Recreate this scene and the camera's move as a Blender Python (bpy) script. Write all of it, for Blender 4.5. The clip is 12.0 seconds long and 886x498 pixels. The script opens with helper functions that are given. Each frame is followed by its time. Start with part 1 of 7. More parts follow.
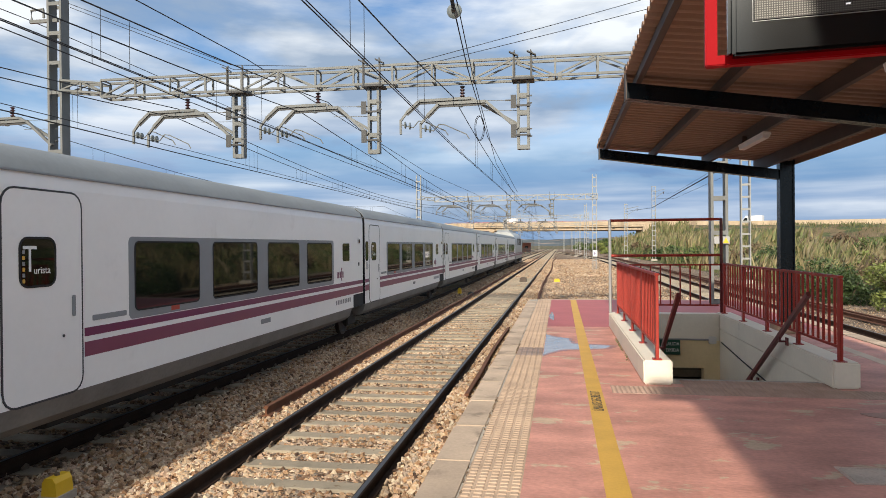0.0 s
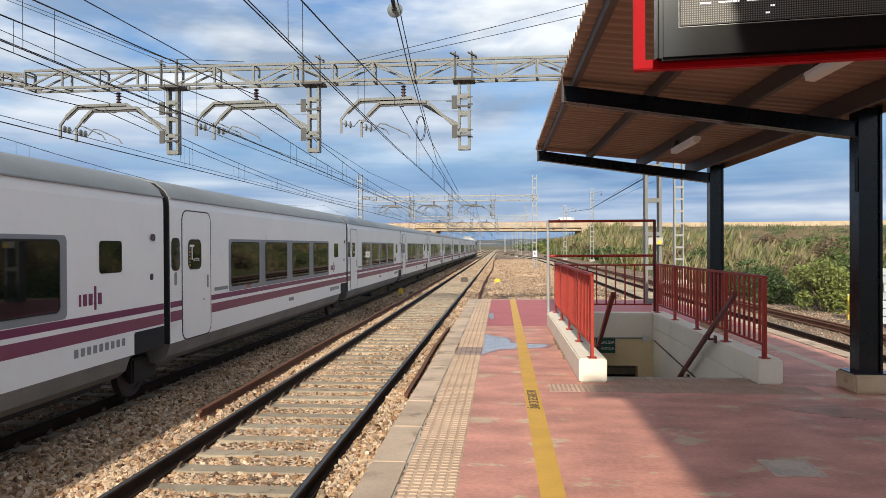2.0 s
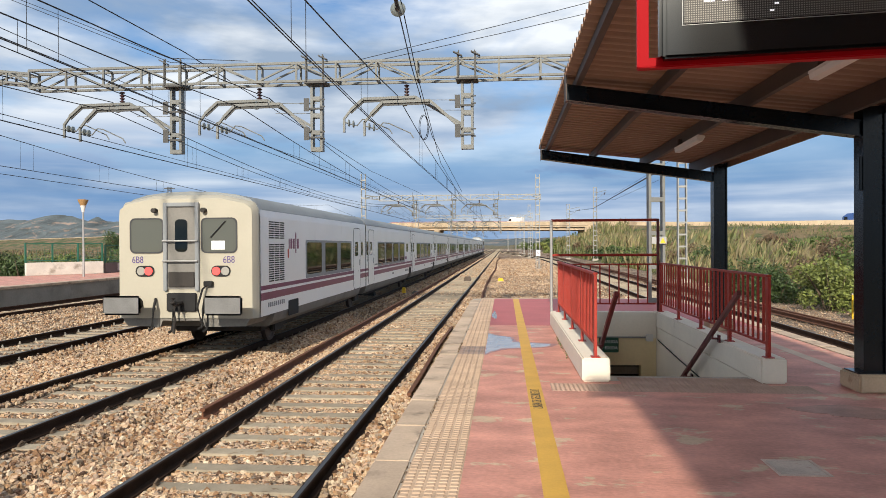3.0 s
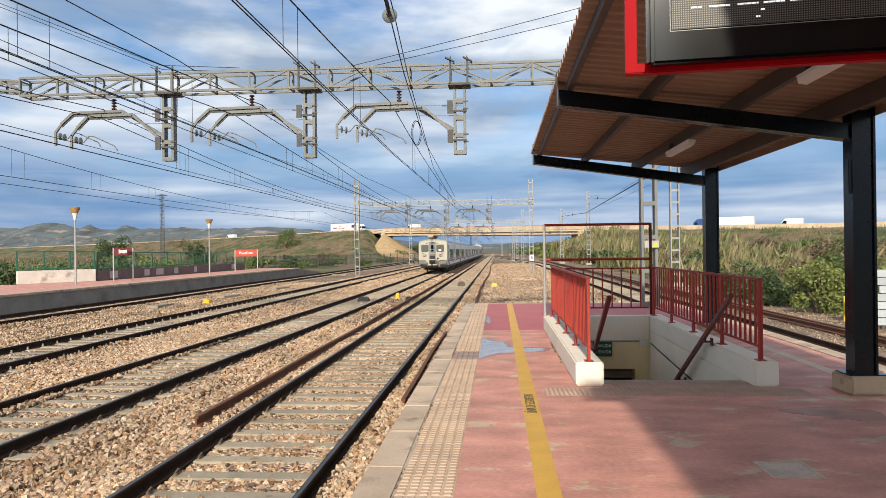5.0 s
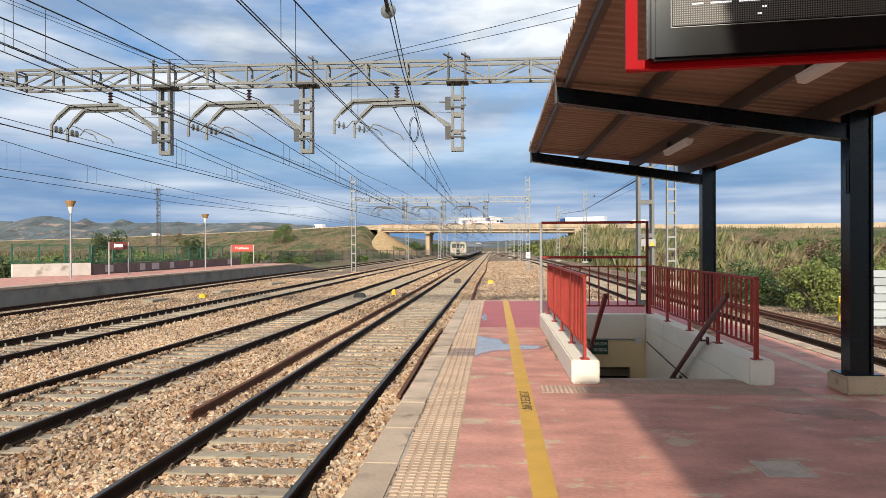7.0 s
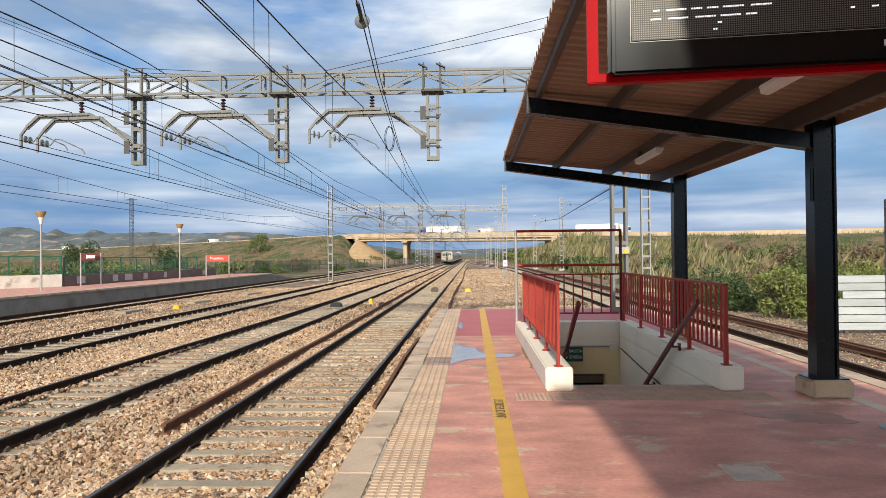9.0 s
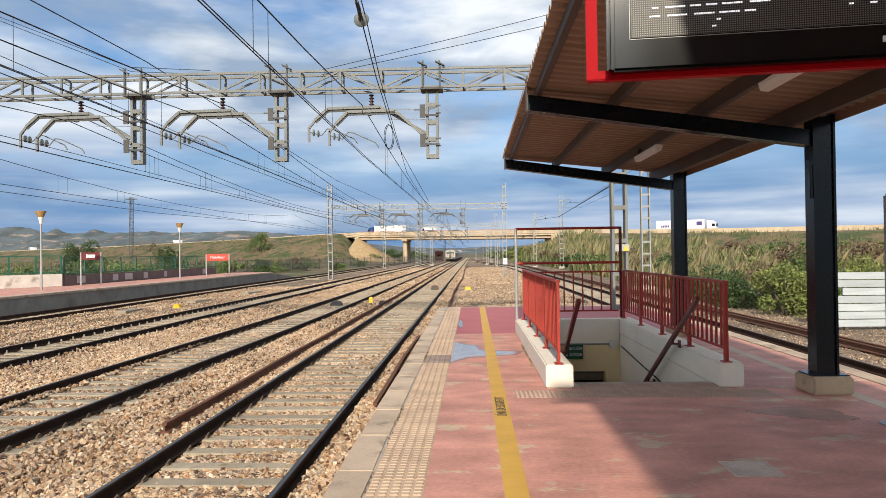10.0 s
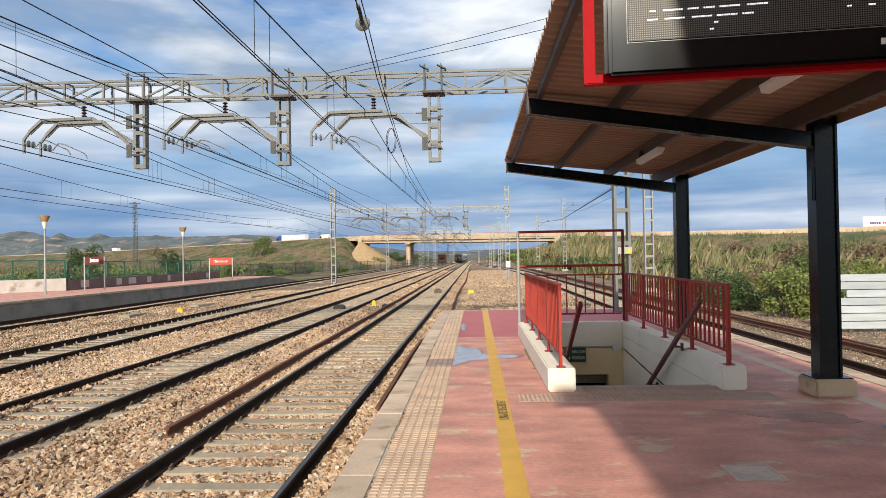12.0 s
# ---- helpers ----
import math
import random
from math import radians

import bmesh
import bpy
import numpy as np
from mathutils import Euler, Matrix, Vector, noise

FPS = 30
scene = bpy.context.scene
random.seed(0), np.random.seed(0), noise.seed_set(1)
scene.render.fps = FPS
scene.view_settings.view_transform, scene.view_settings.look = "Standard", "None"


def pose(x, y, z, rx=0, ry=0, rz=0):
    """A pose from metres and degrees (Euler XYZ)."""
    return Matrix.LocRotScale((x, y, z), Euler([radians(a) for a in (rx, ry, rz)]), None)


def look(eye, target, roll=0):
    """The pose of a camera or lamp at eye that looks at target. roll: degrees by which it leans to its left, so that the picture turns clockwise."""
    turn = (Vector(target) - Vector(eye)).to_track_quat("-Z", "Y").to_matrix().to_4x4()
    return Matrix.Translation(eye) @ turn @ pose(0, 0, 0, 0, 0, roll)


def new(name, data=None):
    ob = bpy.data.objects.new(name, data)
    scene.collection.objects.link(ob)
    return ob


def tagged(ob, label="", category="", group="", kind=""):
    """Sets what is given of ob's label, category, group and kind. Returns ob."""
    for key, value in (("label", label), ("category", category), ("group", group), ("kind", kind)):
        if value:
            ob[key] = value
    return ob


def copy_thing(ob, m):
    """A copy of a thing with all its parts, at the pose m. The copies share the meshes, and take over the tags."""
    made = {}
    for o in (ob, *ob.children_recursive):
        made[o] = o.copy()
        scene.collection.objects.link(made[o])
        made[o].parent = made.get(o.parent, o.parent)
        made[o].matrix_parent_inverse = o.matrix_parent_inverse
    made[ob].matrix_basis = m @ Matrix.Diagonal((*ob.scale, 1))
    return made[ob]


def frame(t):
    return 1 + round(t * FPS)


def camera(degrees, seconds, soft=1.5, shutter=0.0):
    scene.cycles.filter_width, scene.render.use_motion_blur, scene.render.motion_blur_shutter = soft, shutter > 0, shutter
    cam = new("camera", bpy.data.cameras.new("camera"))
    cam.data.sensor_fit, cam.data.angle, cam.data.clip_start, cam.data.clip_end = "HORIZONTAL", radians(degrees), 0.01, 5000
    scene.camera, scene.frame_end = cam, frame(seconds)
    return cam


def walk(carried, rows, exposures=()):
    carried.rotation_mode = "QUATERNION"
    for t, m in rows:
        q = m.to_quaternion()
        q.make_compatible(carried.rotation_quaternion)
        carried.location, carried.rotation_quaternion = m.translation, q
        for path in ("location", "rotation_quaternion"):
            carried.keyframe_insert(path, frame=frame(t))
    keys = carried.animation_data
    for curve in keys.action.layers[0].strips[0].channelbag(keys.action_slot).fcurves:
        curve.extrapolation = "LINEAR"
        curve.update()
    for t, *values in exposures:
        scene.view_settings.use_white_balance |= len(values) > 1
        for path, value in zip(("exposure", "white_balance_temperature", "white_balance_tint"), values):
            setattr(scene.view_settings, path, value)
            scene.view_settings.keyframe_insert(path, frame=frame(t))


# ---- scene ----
cam = camera(64.6, 12.0, soft=0.55)
PATH = [
    (0, (-0.015, -0.081, 1.57), (-0.345, 1.891, 1.562), -0.5),
    (0.5, (0.008, -0.076, 1.568), (-0.229, 1.91, 1.562), -0.9),
    (1, (0.017, -0.07, 1.568), (-0.167, 1.922, 1.563), -0.5),
    (1.5, (0.016, -0.065, 1.564), (-0.15, 1.928, 1.548), -0.2),
    (2, (0.019, -0.055, 1.568), (-0.147, 1.938, 1.559), -0.3),
    (2.5, (0.013, -0.045, 1.569), (-0.161, 1.947, 1.568), -0.3),
    (3, (0.02, -0.05, 1.566), (-0.155, 1.942, 1.555), -0.3),
    (5, (0.029, -0.061, 1.567), (-0.128, 1.933, 1.571), -0.7),
    (5.5, (0.027, -0.063, 1.57), (-0.13, 1.931, 1.582), -0.7),
    (6, (0.022, -0.062, 1.567), (-0.139, 1.932, 1.58), -0.6),
    (6.5, (0.015, -0.045, 1.566), (-0.149, 1.948, 1.573), -0.2),
    (7, (0.024, -0.043, 1.563), (-0.123, 1.952, 1.558), -0.2),
    (9, (0.067, -0.076, 1.57), (-0.016, 1.922, 1.589), -0.6),
    (9.5, (0.068, -0.083, 1.57), (-0.017, 1.915, 1.593), -0.7),
    (10, (0.067, -0.082, 1.567), (-0.016, 1.916, 1.581), -0.8),
    (10.5, (0.083, -0.074, 1.566), (0.014, 1.924, 1.571), -1.0),
    (11, (0.097, -0.075, 1.568), (0.041, 1.924, 1.584), -1.0),
    (11.5, (0.1, -0.082, 1.567), (0.035, 1.917, 1.586), -0.9),
    (12, (0.087, -0.076, 1.572), (-0.005, 1.922, 1.595), -1.0),
]
walk(cam, [(t, look(e, g, r)) for t, e, g, r in PATH])

# ---- light ----
SUN_DIR = Vector((0.165, 2.05, -1.0))          # the way the light travels
sun_el = math.atan2(1.0, math.hypot(0.165, 2.05))
world = bpy.data.worlds.new("sky")
scene.world = world
world.use_nodes = True
wn, wl = world.node_tree.nodes, world.node_tree.links
wn.clear()
w_out = wn.new("ShaderNodeOutputWorld")
w_bg = wn.new("ShaderNodeBackground")
w_bg.inputs["Strength"].default_value = 0.1
w_sky = wn.new("ShaderNodeTexSky")
w_sky.sky_type = "NISHITA"
w_sky.sun_disc = False
w_sky.sun_elevation = sun_el
w_sky.sun_rotation = math.atan2(-0.165, -2.05)
w_sky.air_density = 1.0
w_sky.dust_density = 0.6
w_tc = wn.new("ShaderNodeTexCoord")
w_map = wn.new("ShaderNodeMapping")
w_map.inputs["Scale"].default_value = (1.3, 1.3, 5.0)
w_map.inputs["Location"].default_value = (0.35, 0.2, 0.1)
w_n1 = wn.new("ShaderNodeTexNoise")
w_n1.inputs["Scale"].default_value = 1.7
w_n1.inputs["Detail"].default_value = 9.0
w_n1.inputs["Roughness"].default_value = 0.55
w_n1.inputs["Distortion"].default_value = 0.3
w_cov = wn.new("ShaderNodeValToRGB")
w_cov.color_ramp.elements[0].position = 0.36
w_cov.color_ramp.elements[1].position = 0.55
w_n2 = wn.new("ShaderNodeTexNoise")
w_n2.inputs["Scale"].default_value = 2.6
w_n2.inputs["Detail"].default_value = 7.0
w_shade = wn.new("ShaderNodeValToRGB")
w_shade.color_ramp.elements[0].position = 0.40
w_shade.color_ramp.elements[0].color = (3.0, 3.9, 5.2, 1)
w_shade.color_ramp.elements[1].position = 0.585
w_shade.color_ramp.elements[1].color = (8.2, 8.6, 9.0, 1)
w_hue = wn.new("ShaderNodeMix")
w_hue.data_type = "RGBA"
w_hue.blend_type = "MULTIPLY"
w_hue.inputs["Factor"].default_value = 1.0
w_hue.inputs["B"].default_value = (0.62, 0.86, 1.1, 1)
w_mix = wn.new("ShaderNodeMix")
w_mix.data_type = "RGBA"
wl.new(w_tc.outputs["Generated"], w_map.inputs["Vector"])
wl.new(w_map.outputs["Vector"], w_n1.inputs["Vector"])
wl.new(w_map.outputs["Vector"], w_n2.inputs["Vector"])
wl.new(w_n1.outputs["Fac"], w_cov.inputs["Fac"])
wl.new(w_n2.outputs["Fac"], w_shade.inputs["Fac"])
wl.new(w_sky.outputs["Color"], w_hue.inputs["A"])
w_sep = wn.new("ShaderNodeSeparateXYZ")
wl.new(w_tc.outputs["Generated"], w_sep.inputs["Vector"])
w_low = wn.new("ShaderNodeMapRange")
w_low.interpolation_type = "SMOOTHSTEP"
w_low.inputs["From Min"].default_value = 0.05
w_low.inputs["From Max"].default_value = 0.27
w_low.inputs["To Min"].default_value = 1.0
w_low.inputs["To Max"].default_value = 0.0
wl.new(w_sep.outputs["Z"], w_low.inputs["Value"])
w_cover = wn.new("ShaderNodeMath")
w_cover.operation = "MAXIMUM"
wl.new(w_cov.outputs["Color"], w_cover.inputs[0])
wl.new(w_low.outputs["Result"], w_cover.inputs[1])
w_slate = wn.new("ShaderNodeMix")
w_slate.data_type = "RGBA"
w_slate.inputs["B"].default_value = (1.25, 2.6, 4.9, 1)
w_streak = wn.new("ShaderNodeMath")
w_streak.operation = "MULTIPLY"
w_n3 = wn.new("ShaderNodeTexNoise")
w_n3.inputs["Scale"].default_value = 1.6
w_n3.inputs["Detail"].default_value = 6
w_map3 = wn.new("ShaderNodeMapping")
w_map3.inputs["Scale"].default_value = (1.0, 1.0, 14.0)
wl.new(w_tc.outputs["Generated"], w_map3.inputs["Vector"])
wl.new(w_map3.outputs["Vector"], w_n3.inputs["Vector"])
w_r3 = wn.new("ShaderNodeMapRange")
w_r3.inputs["From Min"].default_value = 0.47
w_r3.inputs["From Max"].default_value = 0.70
w_r3.inputs["To Min"].default_value = 0.95
w_r3.inputs["To Max"].default_value = 0.25
wl.new(w_n3.outputs["Fac"], w_r3.inputs["Value"])
wl.new(w_low.outputs["Result"], w_streak.inputs[0])
wl.new(w_r3.outputs["Result"], w_streak.inputs[1])
wl.new(w_streak.outputs["Value"], w_slate.inputs["Factor"])
wl.new(w_shade.outputs["Color"], w_slate.inputs["A"])
wl.new(w_cover.outputs["Value"], w_mix.inputs["Factor"])
wl.new(w_hue.outputs["Result"], w_mix.inputs["A"])
wl.new(w_slate.outputs["Result"], w_mix.inputs["B"])
# thin cloud scatters forward: the sky brightens on the sun's side
w_dot = wn.new("ShaderNodeVectorMath")
w_dot.operation = "DOT_PRODUCT"
w_dot.inputs[1].default_value = -SUN_DIR.normalized()
wl.new(w_tc.outputs["Generated"], w_dot.inputs[0])
w_glow = wn.new("ShaderNodeMapRange")
w_glow.interpolation_type = "SMOOTHSTEP"
w_glow.inputs["From Min"].default_value = -0.25
w_glow.inputs["From Max"].default_value = 1.0
wl.new(w_dot.outputs["Value"], w_glow.inputs["Value"])
w_warm = wn.new("ShaderNodeMix")
w_warm.data_type = "RGBA"
w_warm.inputs["A"].default_value = (1, 1, 1, 1)
w_warm.inputs["B"].default_value = (1.5, 1.32, 1.12, 1)
wl.new(w_glow.outputs["Result"], w_warm.inputs["Factor"])
w_bright = wn.new("ShaderNodeMix")
w_bright.data_type = "RGBA"
w_bright.blend_type = "MULTIPLY"
w_bright.inputs["Factor"].default_value = 1.0
wl.new(w_mix.outputs["Result"], w_bright.inputs["A"])
wl.new(w_warm.outputs["Result"], w_bright.inputs["B"])
wl.new(w_bright.outputs["Result"], w_bg.inputs["Color"])
wl.new(w_bg.outputs["Background"], w_out.inputs["Surface"])

sun = new("sun", bpy.data.lights.new("sun", "SUN"))
sun.data.energy = 4.35
sun.data.angle = radians(1.2)
sun.data.color = (1.0, 0.90, 0.74)
sun.matrix_world = look((0, -30, 30), Vector((0, -30, 30)) + SUN_DIR)
scene.view_settings.exposure = 0.22

# ---- materials ----
def mat(name, color, rough=0.7, metal=0.0, var=0.25, scale=3.0, bump=0.0, bscale=40.0, spots=None,
        spot_scale=1.5, spot_at=0.62, island=0.0, rand=0.0, emit=None, spot_soft=0.05, stretch=(1, 1, 1)):
    """A surface with colour variation at two scales, fine relief and optional worn spots."""
    m = bpy.data.materials.new(name)
    m.use_nodes = True
    n, l = m.node_tree.nodes, m.node_tree.links
    b = n["Principled BSDF"]
    b.inputs["Roughness"].default_value = rough
    b.inputs["Metallic"].default_value = metal
    tc = n.new("ShaderNodeTexCoord")
    mp = n.new("ShaderNodeMapping")
    mp.inputs["Scale"].default_value = stretch
    if rand:
        where = n.new("ShaderNodeObjectInfo")
        shift = n.new("ShaderNodeVectorMath")
        shift.operation = "ADD"
        l.new(tc.outputs["Object"], shift.inputs[0])
        l.new(where.outputs["Location"], shift.inputs[1])
        l.new(shift.outputs["Vector"], mp.inputs["Vector"])
    else:
        l.new(tc.outputs["Object"], mp.inputs["Vector"])
    big = n.new("ShaderNodeTexNoise")
    big.inputs["Scale"].default_value = scale
    big.inputs["Detail"].default_value = 6
    fine = n.new("ShaderNodeTexNoise")
    fine.inputs["Scale"].default_value = scale * 14
    fine.inputs["Detail"].default_value = 4
    for q in (big, fine):
        l.new(mp.outputs["Vector"], q.inputs["Vector"])
    add = n.new("ShaderNodeMath")
    add.operation = "MULTIPLY_ADD"
    add.inputs[1].default_value = 0.45
    l.new(fine.outputs["Fac"], add.inputs[0])
    l.new(big.outputs["Fac"], add.inputs[2])
    ramp = n.new("ShaderNodeMapRange")
    ramp.inputs["From Min"].default_value = 0.4
    ramp.inputs["From Max"].default_value = 1.05
    ramp.inputs["To Min"].default_value = 1 - var
    ramp.inputs["To Max"].default_value = 1 + var
    l.new(add.outputs["Value"], ramp.inputs["Value"])
    value = ramp.outputs["Result"]
    for amount, node, out in ((island, "ShaderNodeNewGeometry", "Random Per Island"), (rand, "ShaderNodeObjectInfo", "Random")):
        if amount:
            g = n.new(node)
            r2 = n.new("ShaderNodeMapRange")
            r2.inputs["To Min"].default_value = 1 - amount
            r2.inputs["To Max"].default_value = 1 + amount
            l.new(g.outputs[out], r2.inputs["Value"])
            mu = n.new("ShaderNodeMath")
            mu.operation = "MULTIPLY"
            l.new(value, mu.inputs[0])
            l.new(r2.outputs["Result"], mu.inputs[1])
            value = mu.outputs["Value"]
    base = n.new("ShaderNodeRGB")
    base.outputs[0].default_value = (*color, 1)
    col = base.outputs[0]
    if spots:
        sn = n.new("ShaderNodeTexNoise")
        sn.inputs["Scale"].default_value = spot_scale
        sn.inputs["Detail"].default_value = 8
        sn.inputs["Roughness"].default_value = 0.62
        l.new(mp.outputs["Vector"], sn.inputs["Vector"])
        sr = n.new("ShaderNodeMapRange")
        sr.inputs["From Min"].default_value = spot_at
        sr.inputs["From Max"].default_value = spot_at + spot_soft
        l.new(sn.outputs["Fac"], sr.inputs["Value"])
        mx = n.new("ShaderNodeMix")
        mx.data_type = "RGBA"
        l.new(sr.outputs["Result"], mx.inputs["Factor"])
        l.new(col, mx.inputs["A"])
        mx.inputs["B"].default_value = (*spots, 1)
        col = mx.outputs["Result"]
    vm = n.new("ShaderNodeVectorMath")
    vm.operation = "SCALE"
    l.new(col, vm.inputs[0])
    l.new(value, vm.inputs["Scale"])
    l.new(vm.outputs["Vector"], b.inputs["Base Color"])
    if bump:
        bn = n.new("ShaderNodeTexNoise")
        bn.inputs["Scale"].default_value = bscale
        bn.inputs["Detail"].default_value = 5
        l.new(mp.outputs["Vector"], bn.inputs["Vector"])
        bp = n.new("ShaderNodeBump")
        bp.inputs["Strength"].default_value = bump
        bp.inputs["Distance"].default_value = 0.01
        l.new(bn.outputs["Fac"], bp.inputs["Height"])
        l.new(bp.outputs["Normal"], b.inputs["Normal"])
    if emit:
        b.inputs["Emission Color"].default_value = (*emit[:3], 1)
        b.inputs["Emission Strength"].default_value = emit[3]
    return m


def stone_mat(name, island, low, high):
    """Crushed limestone ballast: tan, grey, brown and pale stones. island: each stone is a mesh of its own."""
    m = bpy.data.materials.new(name)
    m.use_nodes = True
    n, l = m.node_tree.nodes, m.node_tree.links
    b = n["Principled BSDF"]
    b.inputs["Roughness"].default_value = 0.9
    ramp = n.new("ShaderNodeValToRGB")
    ramp.color_ramp.interpolation = "LINEAR"
    els = ramp.color_ramp.elements
    els[0].position, els[0].color = 0.0, (0.09, 0.05, 0.032, 1)
    els[1].position, els[1].color = 1.0, (0.82, 0.68, 0.52, 1)
    for p, c in ((0.10, (0.30, 0.165, 0.095)), (0.24, (0.52, 0.31, 0.165)), (0.42, (0.58, 0.41, 0.26)), (0.56, (0.40, 0.325, 0.26)), (0.68, (0.66, 0.45, 0.32)), (0.84, (0.72, 0.54, 0.36))):
        e = els.new(p)
        e.color = (*c, 1)
    tc = n.new("ShaderNodeTexCoord")
    if island:
        g = n.new("ShaderNodeNewGeometry")
        l.new(g.outputs["Random Per Island"], ramp.inputs["Fac"])
    else:
        v = n.new("ShaderNodeTexVoronoi")
        v.inputs["Scale"].default_value = 22
        l.new(tc.outputs["Object"], v.inputs["Vector"])
        s = n.new("ShaderNodeSeparateColor")
        l.new(v.outputs["Color"], s.inputs["Color"])
        l.new(s.outputs["Red"], ramp.inputs["Fac"])
        e = n.new("ShaderNodeTexVoronoi")
        e.inputs["Scale"].default_value = 22
        l.new(tc.outputs["Object"], e.inputs["Vector"])
        bp = n.new("ShaderNodeBump")
        bp.invert = True
        bp.inputs["Strength"].default_value = 0.9
        bp.inputs["Distance"].default_value = 0.05
        l.new(e.outputs["Distance"], bp.inputs["Height"])
        l.new(bp.outputs["Normal"], b.inputs["Normal"])
    big = n.new("ShaderNodeTexNoise")
    big.inputs["Scale"].default_value = 0.5
    big.inputs["Detail"].default_value = 6
    l.new(tc.outputs["Object"], big.inputs["Vector"])
    fine = n.new("ShaderNodeTexNoise")
    fine.inputs["Scale"].default_value = 60
    fine.inputs["Detail"].default_value = 3
    l.new(tc.outputs["Object"], fine.inputs["Vector"])
    f = n.new("ShaderNodeMath")
    f.operation = "MULTIPLY"
    l.new(big.outputs["Fac"], f.inputs[0])
    l.new(fine.outputs["Fac"], f.inputs[1])
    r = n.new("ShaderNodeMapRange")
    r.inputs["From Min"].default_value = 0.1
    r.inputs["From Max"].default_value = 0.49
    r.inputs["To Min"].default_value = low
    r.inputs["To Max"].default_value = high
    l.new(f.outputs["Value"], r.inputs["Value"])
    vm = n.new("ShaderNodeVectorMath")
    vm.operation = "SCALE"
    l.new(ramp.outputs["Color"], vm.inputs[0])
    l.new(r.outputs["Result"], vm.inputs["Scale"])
    l.new(vm.outputs["Vector"], b.inputs["Base Color"])
    return m


def glass_mat(name, tint, rough=0.03):
    m = bpy.data.materials.new(name)
    m.use_nodes = True
    b = m.node_tree.nodes["Principled BSDF"]
    b.inputs["Base Color"].default_value = (*tint, 1)
    b.inputs["Roughness"].default_value = rough
    b.inputs["IOR"].default_value = 1.5
    b.inputs["Specular IOR Level"].default_value = 0.42
    return m


def leaf_mat(name, color, var, dry=(0.3, 0.24, 0.1), dry_at=0.6):
    m = mat(name, color, rough=0.6, var=var, scale=0.6, island=0.45, spots=dry, spot_scale=0.5, spot_at=dry_at, spot_soft=0.12)
    return m


M = {}
# low range puts the shade between loose stones into the bed's colour
M["ballast"] = stone_mat("ballast bed darkened for gap shade", False, 0.16, 0.7)
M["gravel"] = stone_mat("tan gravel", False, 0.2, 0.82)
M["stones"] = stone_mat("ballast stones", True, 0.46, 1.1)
M["rail_rust"] = mat("rusty rail steel", (0.046, 0.025, 0.017), rough=0.85, metal=0.0, var=0.35, scale=5, bump=0.2)
M["rail_dark"] = mat("oily dark rail steel", (0.032, 0.019, 0.013), rough=0.85, metal=0.0, var=0.35, scale=5, bump=0.2)
M["rail_top"] = mat("worn rail head", (0.12, 0.125, 0.13), rough=0.5, metal=0.7, var=0.2, scale=4, stretch=(8, 0.4, 1))
M["rail_loose"] = mat("red-brown rusted spare rail", (0.13, 0.052, 0.026), rough=0.85, var=0.35, scale=5, bump=0.3)
M["sleeper"] = mat("weathered concrete sleeper", (0.33, 0.28, 0.21), rough=0.92, var=0.25, scale=4, bump=0.3, rand=0.12, spots=(0.22, 0.16, 0.1), spot_scale=5, spot_at=0.6)
M["clip"] = mat("rusty clip", (0.20, 0.15, 0.11), rough=0.7, metal=0.5, var=0.3)
M["clip_pale"] = mat("pale galvanised bolt", (0.33, 0.31, 0.28), rough=0.6, metal=0.2, var=0.2)
M["floor_red"] = mat("worn red platform paint", (0.555, 0.262, 0.205), rough=0.66, var=0.42, scale=2.2, bump=0.5, bscale=17,
                     spots=(0.55, 0.40, 0.28), spot_scale=2.0, spot_at=0.585, spot_soft=0.03, stretch=(0.8, 1.25, 1))
M["floor_dark"] = mat("fresh red platform paint", (0.43, 0.105, 0.10), rough=0.55, var=0.15, scale=1.2, bump=0.08)
M["concrete"] = mat("stained concrete", (0.40, 0.36, 0.31), rough=0.9, var=0.25, scale=2, bump=0.3, spots=(0.25, 0.21, 0.17), spot_scale=2.2, spot_at=0.58, spot_soft=0.15)
M["coping"] = mat("grey stone coping", (0.50, 0.385, 0.29), rough=0.88, var=0.25, scale=2.5, bump=0.25, rand=0.14, spots=(0.21, 0.165, 0.125), spot_scale=2.4, spot_at=0.55, spot_soft=0.14)
M["tactile"] = mat("sand-coloured tactile tile", (0.48, 0.345, 0.245), rough=0.8, var=0.2, scale=3, bump=0.1, rand=0.07)
M["tactile_wet"] = mat("damp dark tactile tile", (0.25, 0.175, 0.135), rough=0.5, var=0.5, scale=3, bump=0.1)
M["tactile_grey"] = mat("worn grey tactile tile", (0.40, 0.27, 0.21), rough=0.85, var=0.25, scale=3, bump=0.1)
M["yellow"] = mat("worn yellow line paint", (0.62, 0.36, 0.06), rough=0.6, var=0.15, scale=3, spots=(0.5, 0.33, 0.16), spot_scale=4, spot_at=0.66)
M["ink"] = mat("black stencil paint", (0.05, 0.045, 0.04), rough=0.7, var=0.2)
M["pale_line"] = mat("faded cream line", (0.55, 0.43, 0.33), rough=0.8, var=0.15, scale=3)
M["white_wall"] = mat("white painted masonry", (0.80, 0.735, 0.62), rough=0.85, var=0.08, scale=1.6, bump=0.2, bscale=18, spots=(0.5, 0.45, 0.38), spot_scale=2.6, spot_at=0.66, spot_soft=0.12)
M["cream_wall"] = mat("cream plaster", (0.80, 0.66, 0.40), rough=0.9, var=0.1, scale=1.5, bump=0.1)
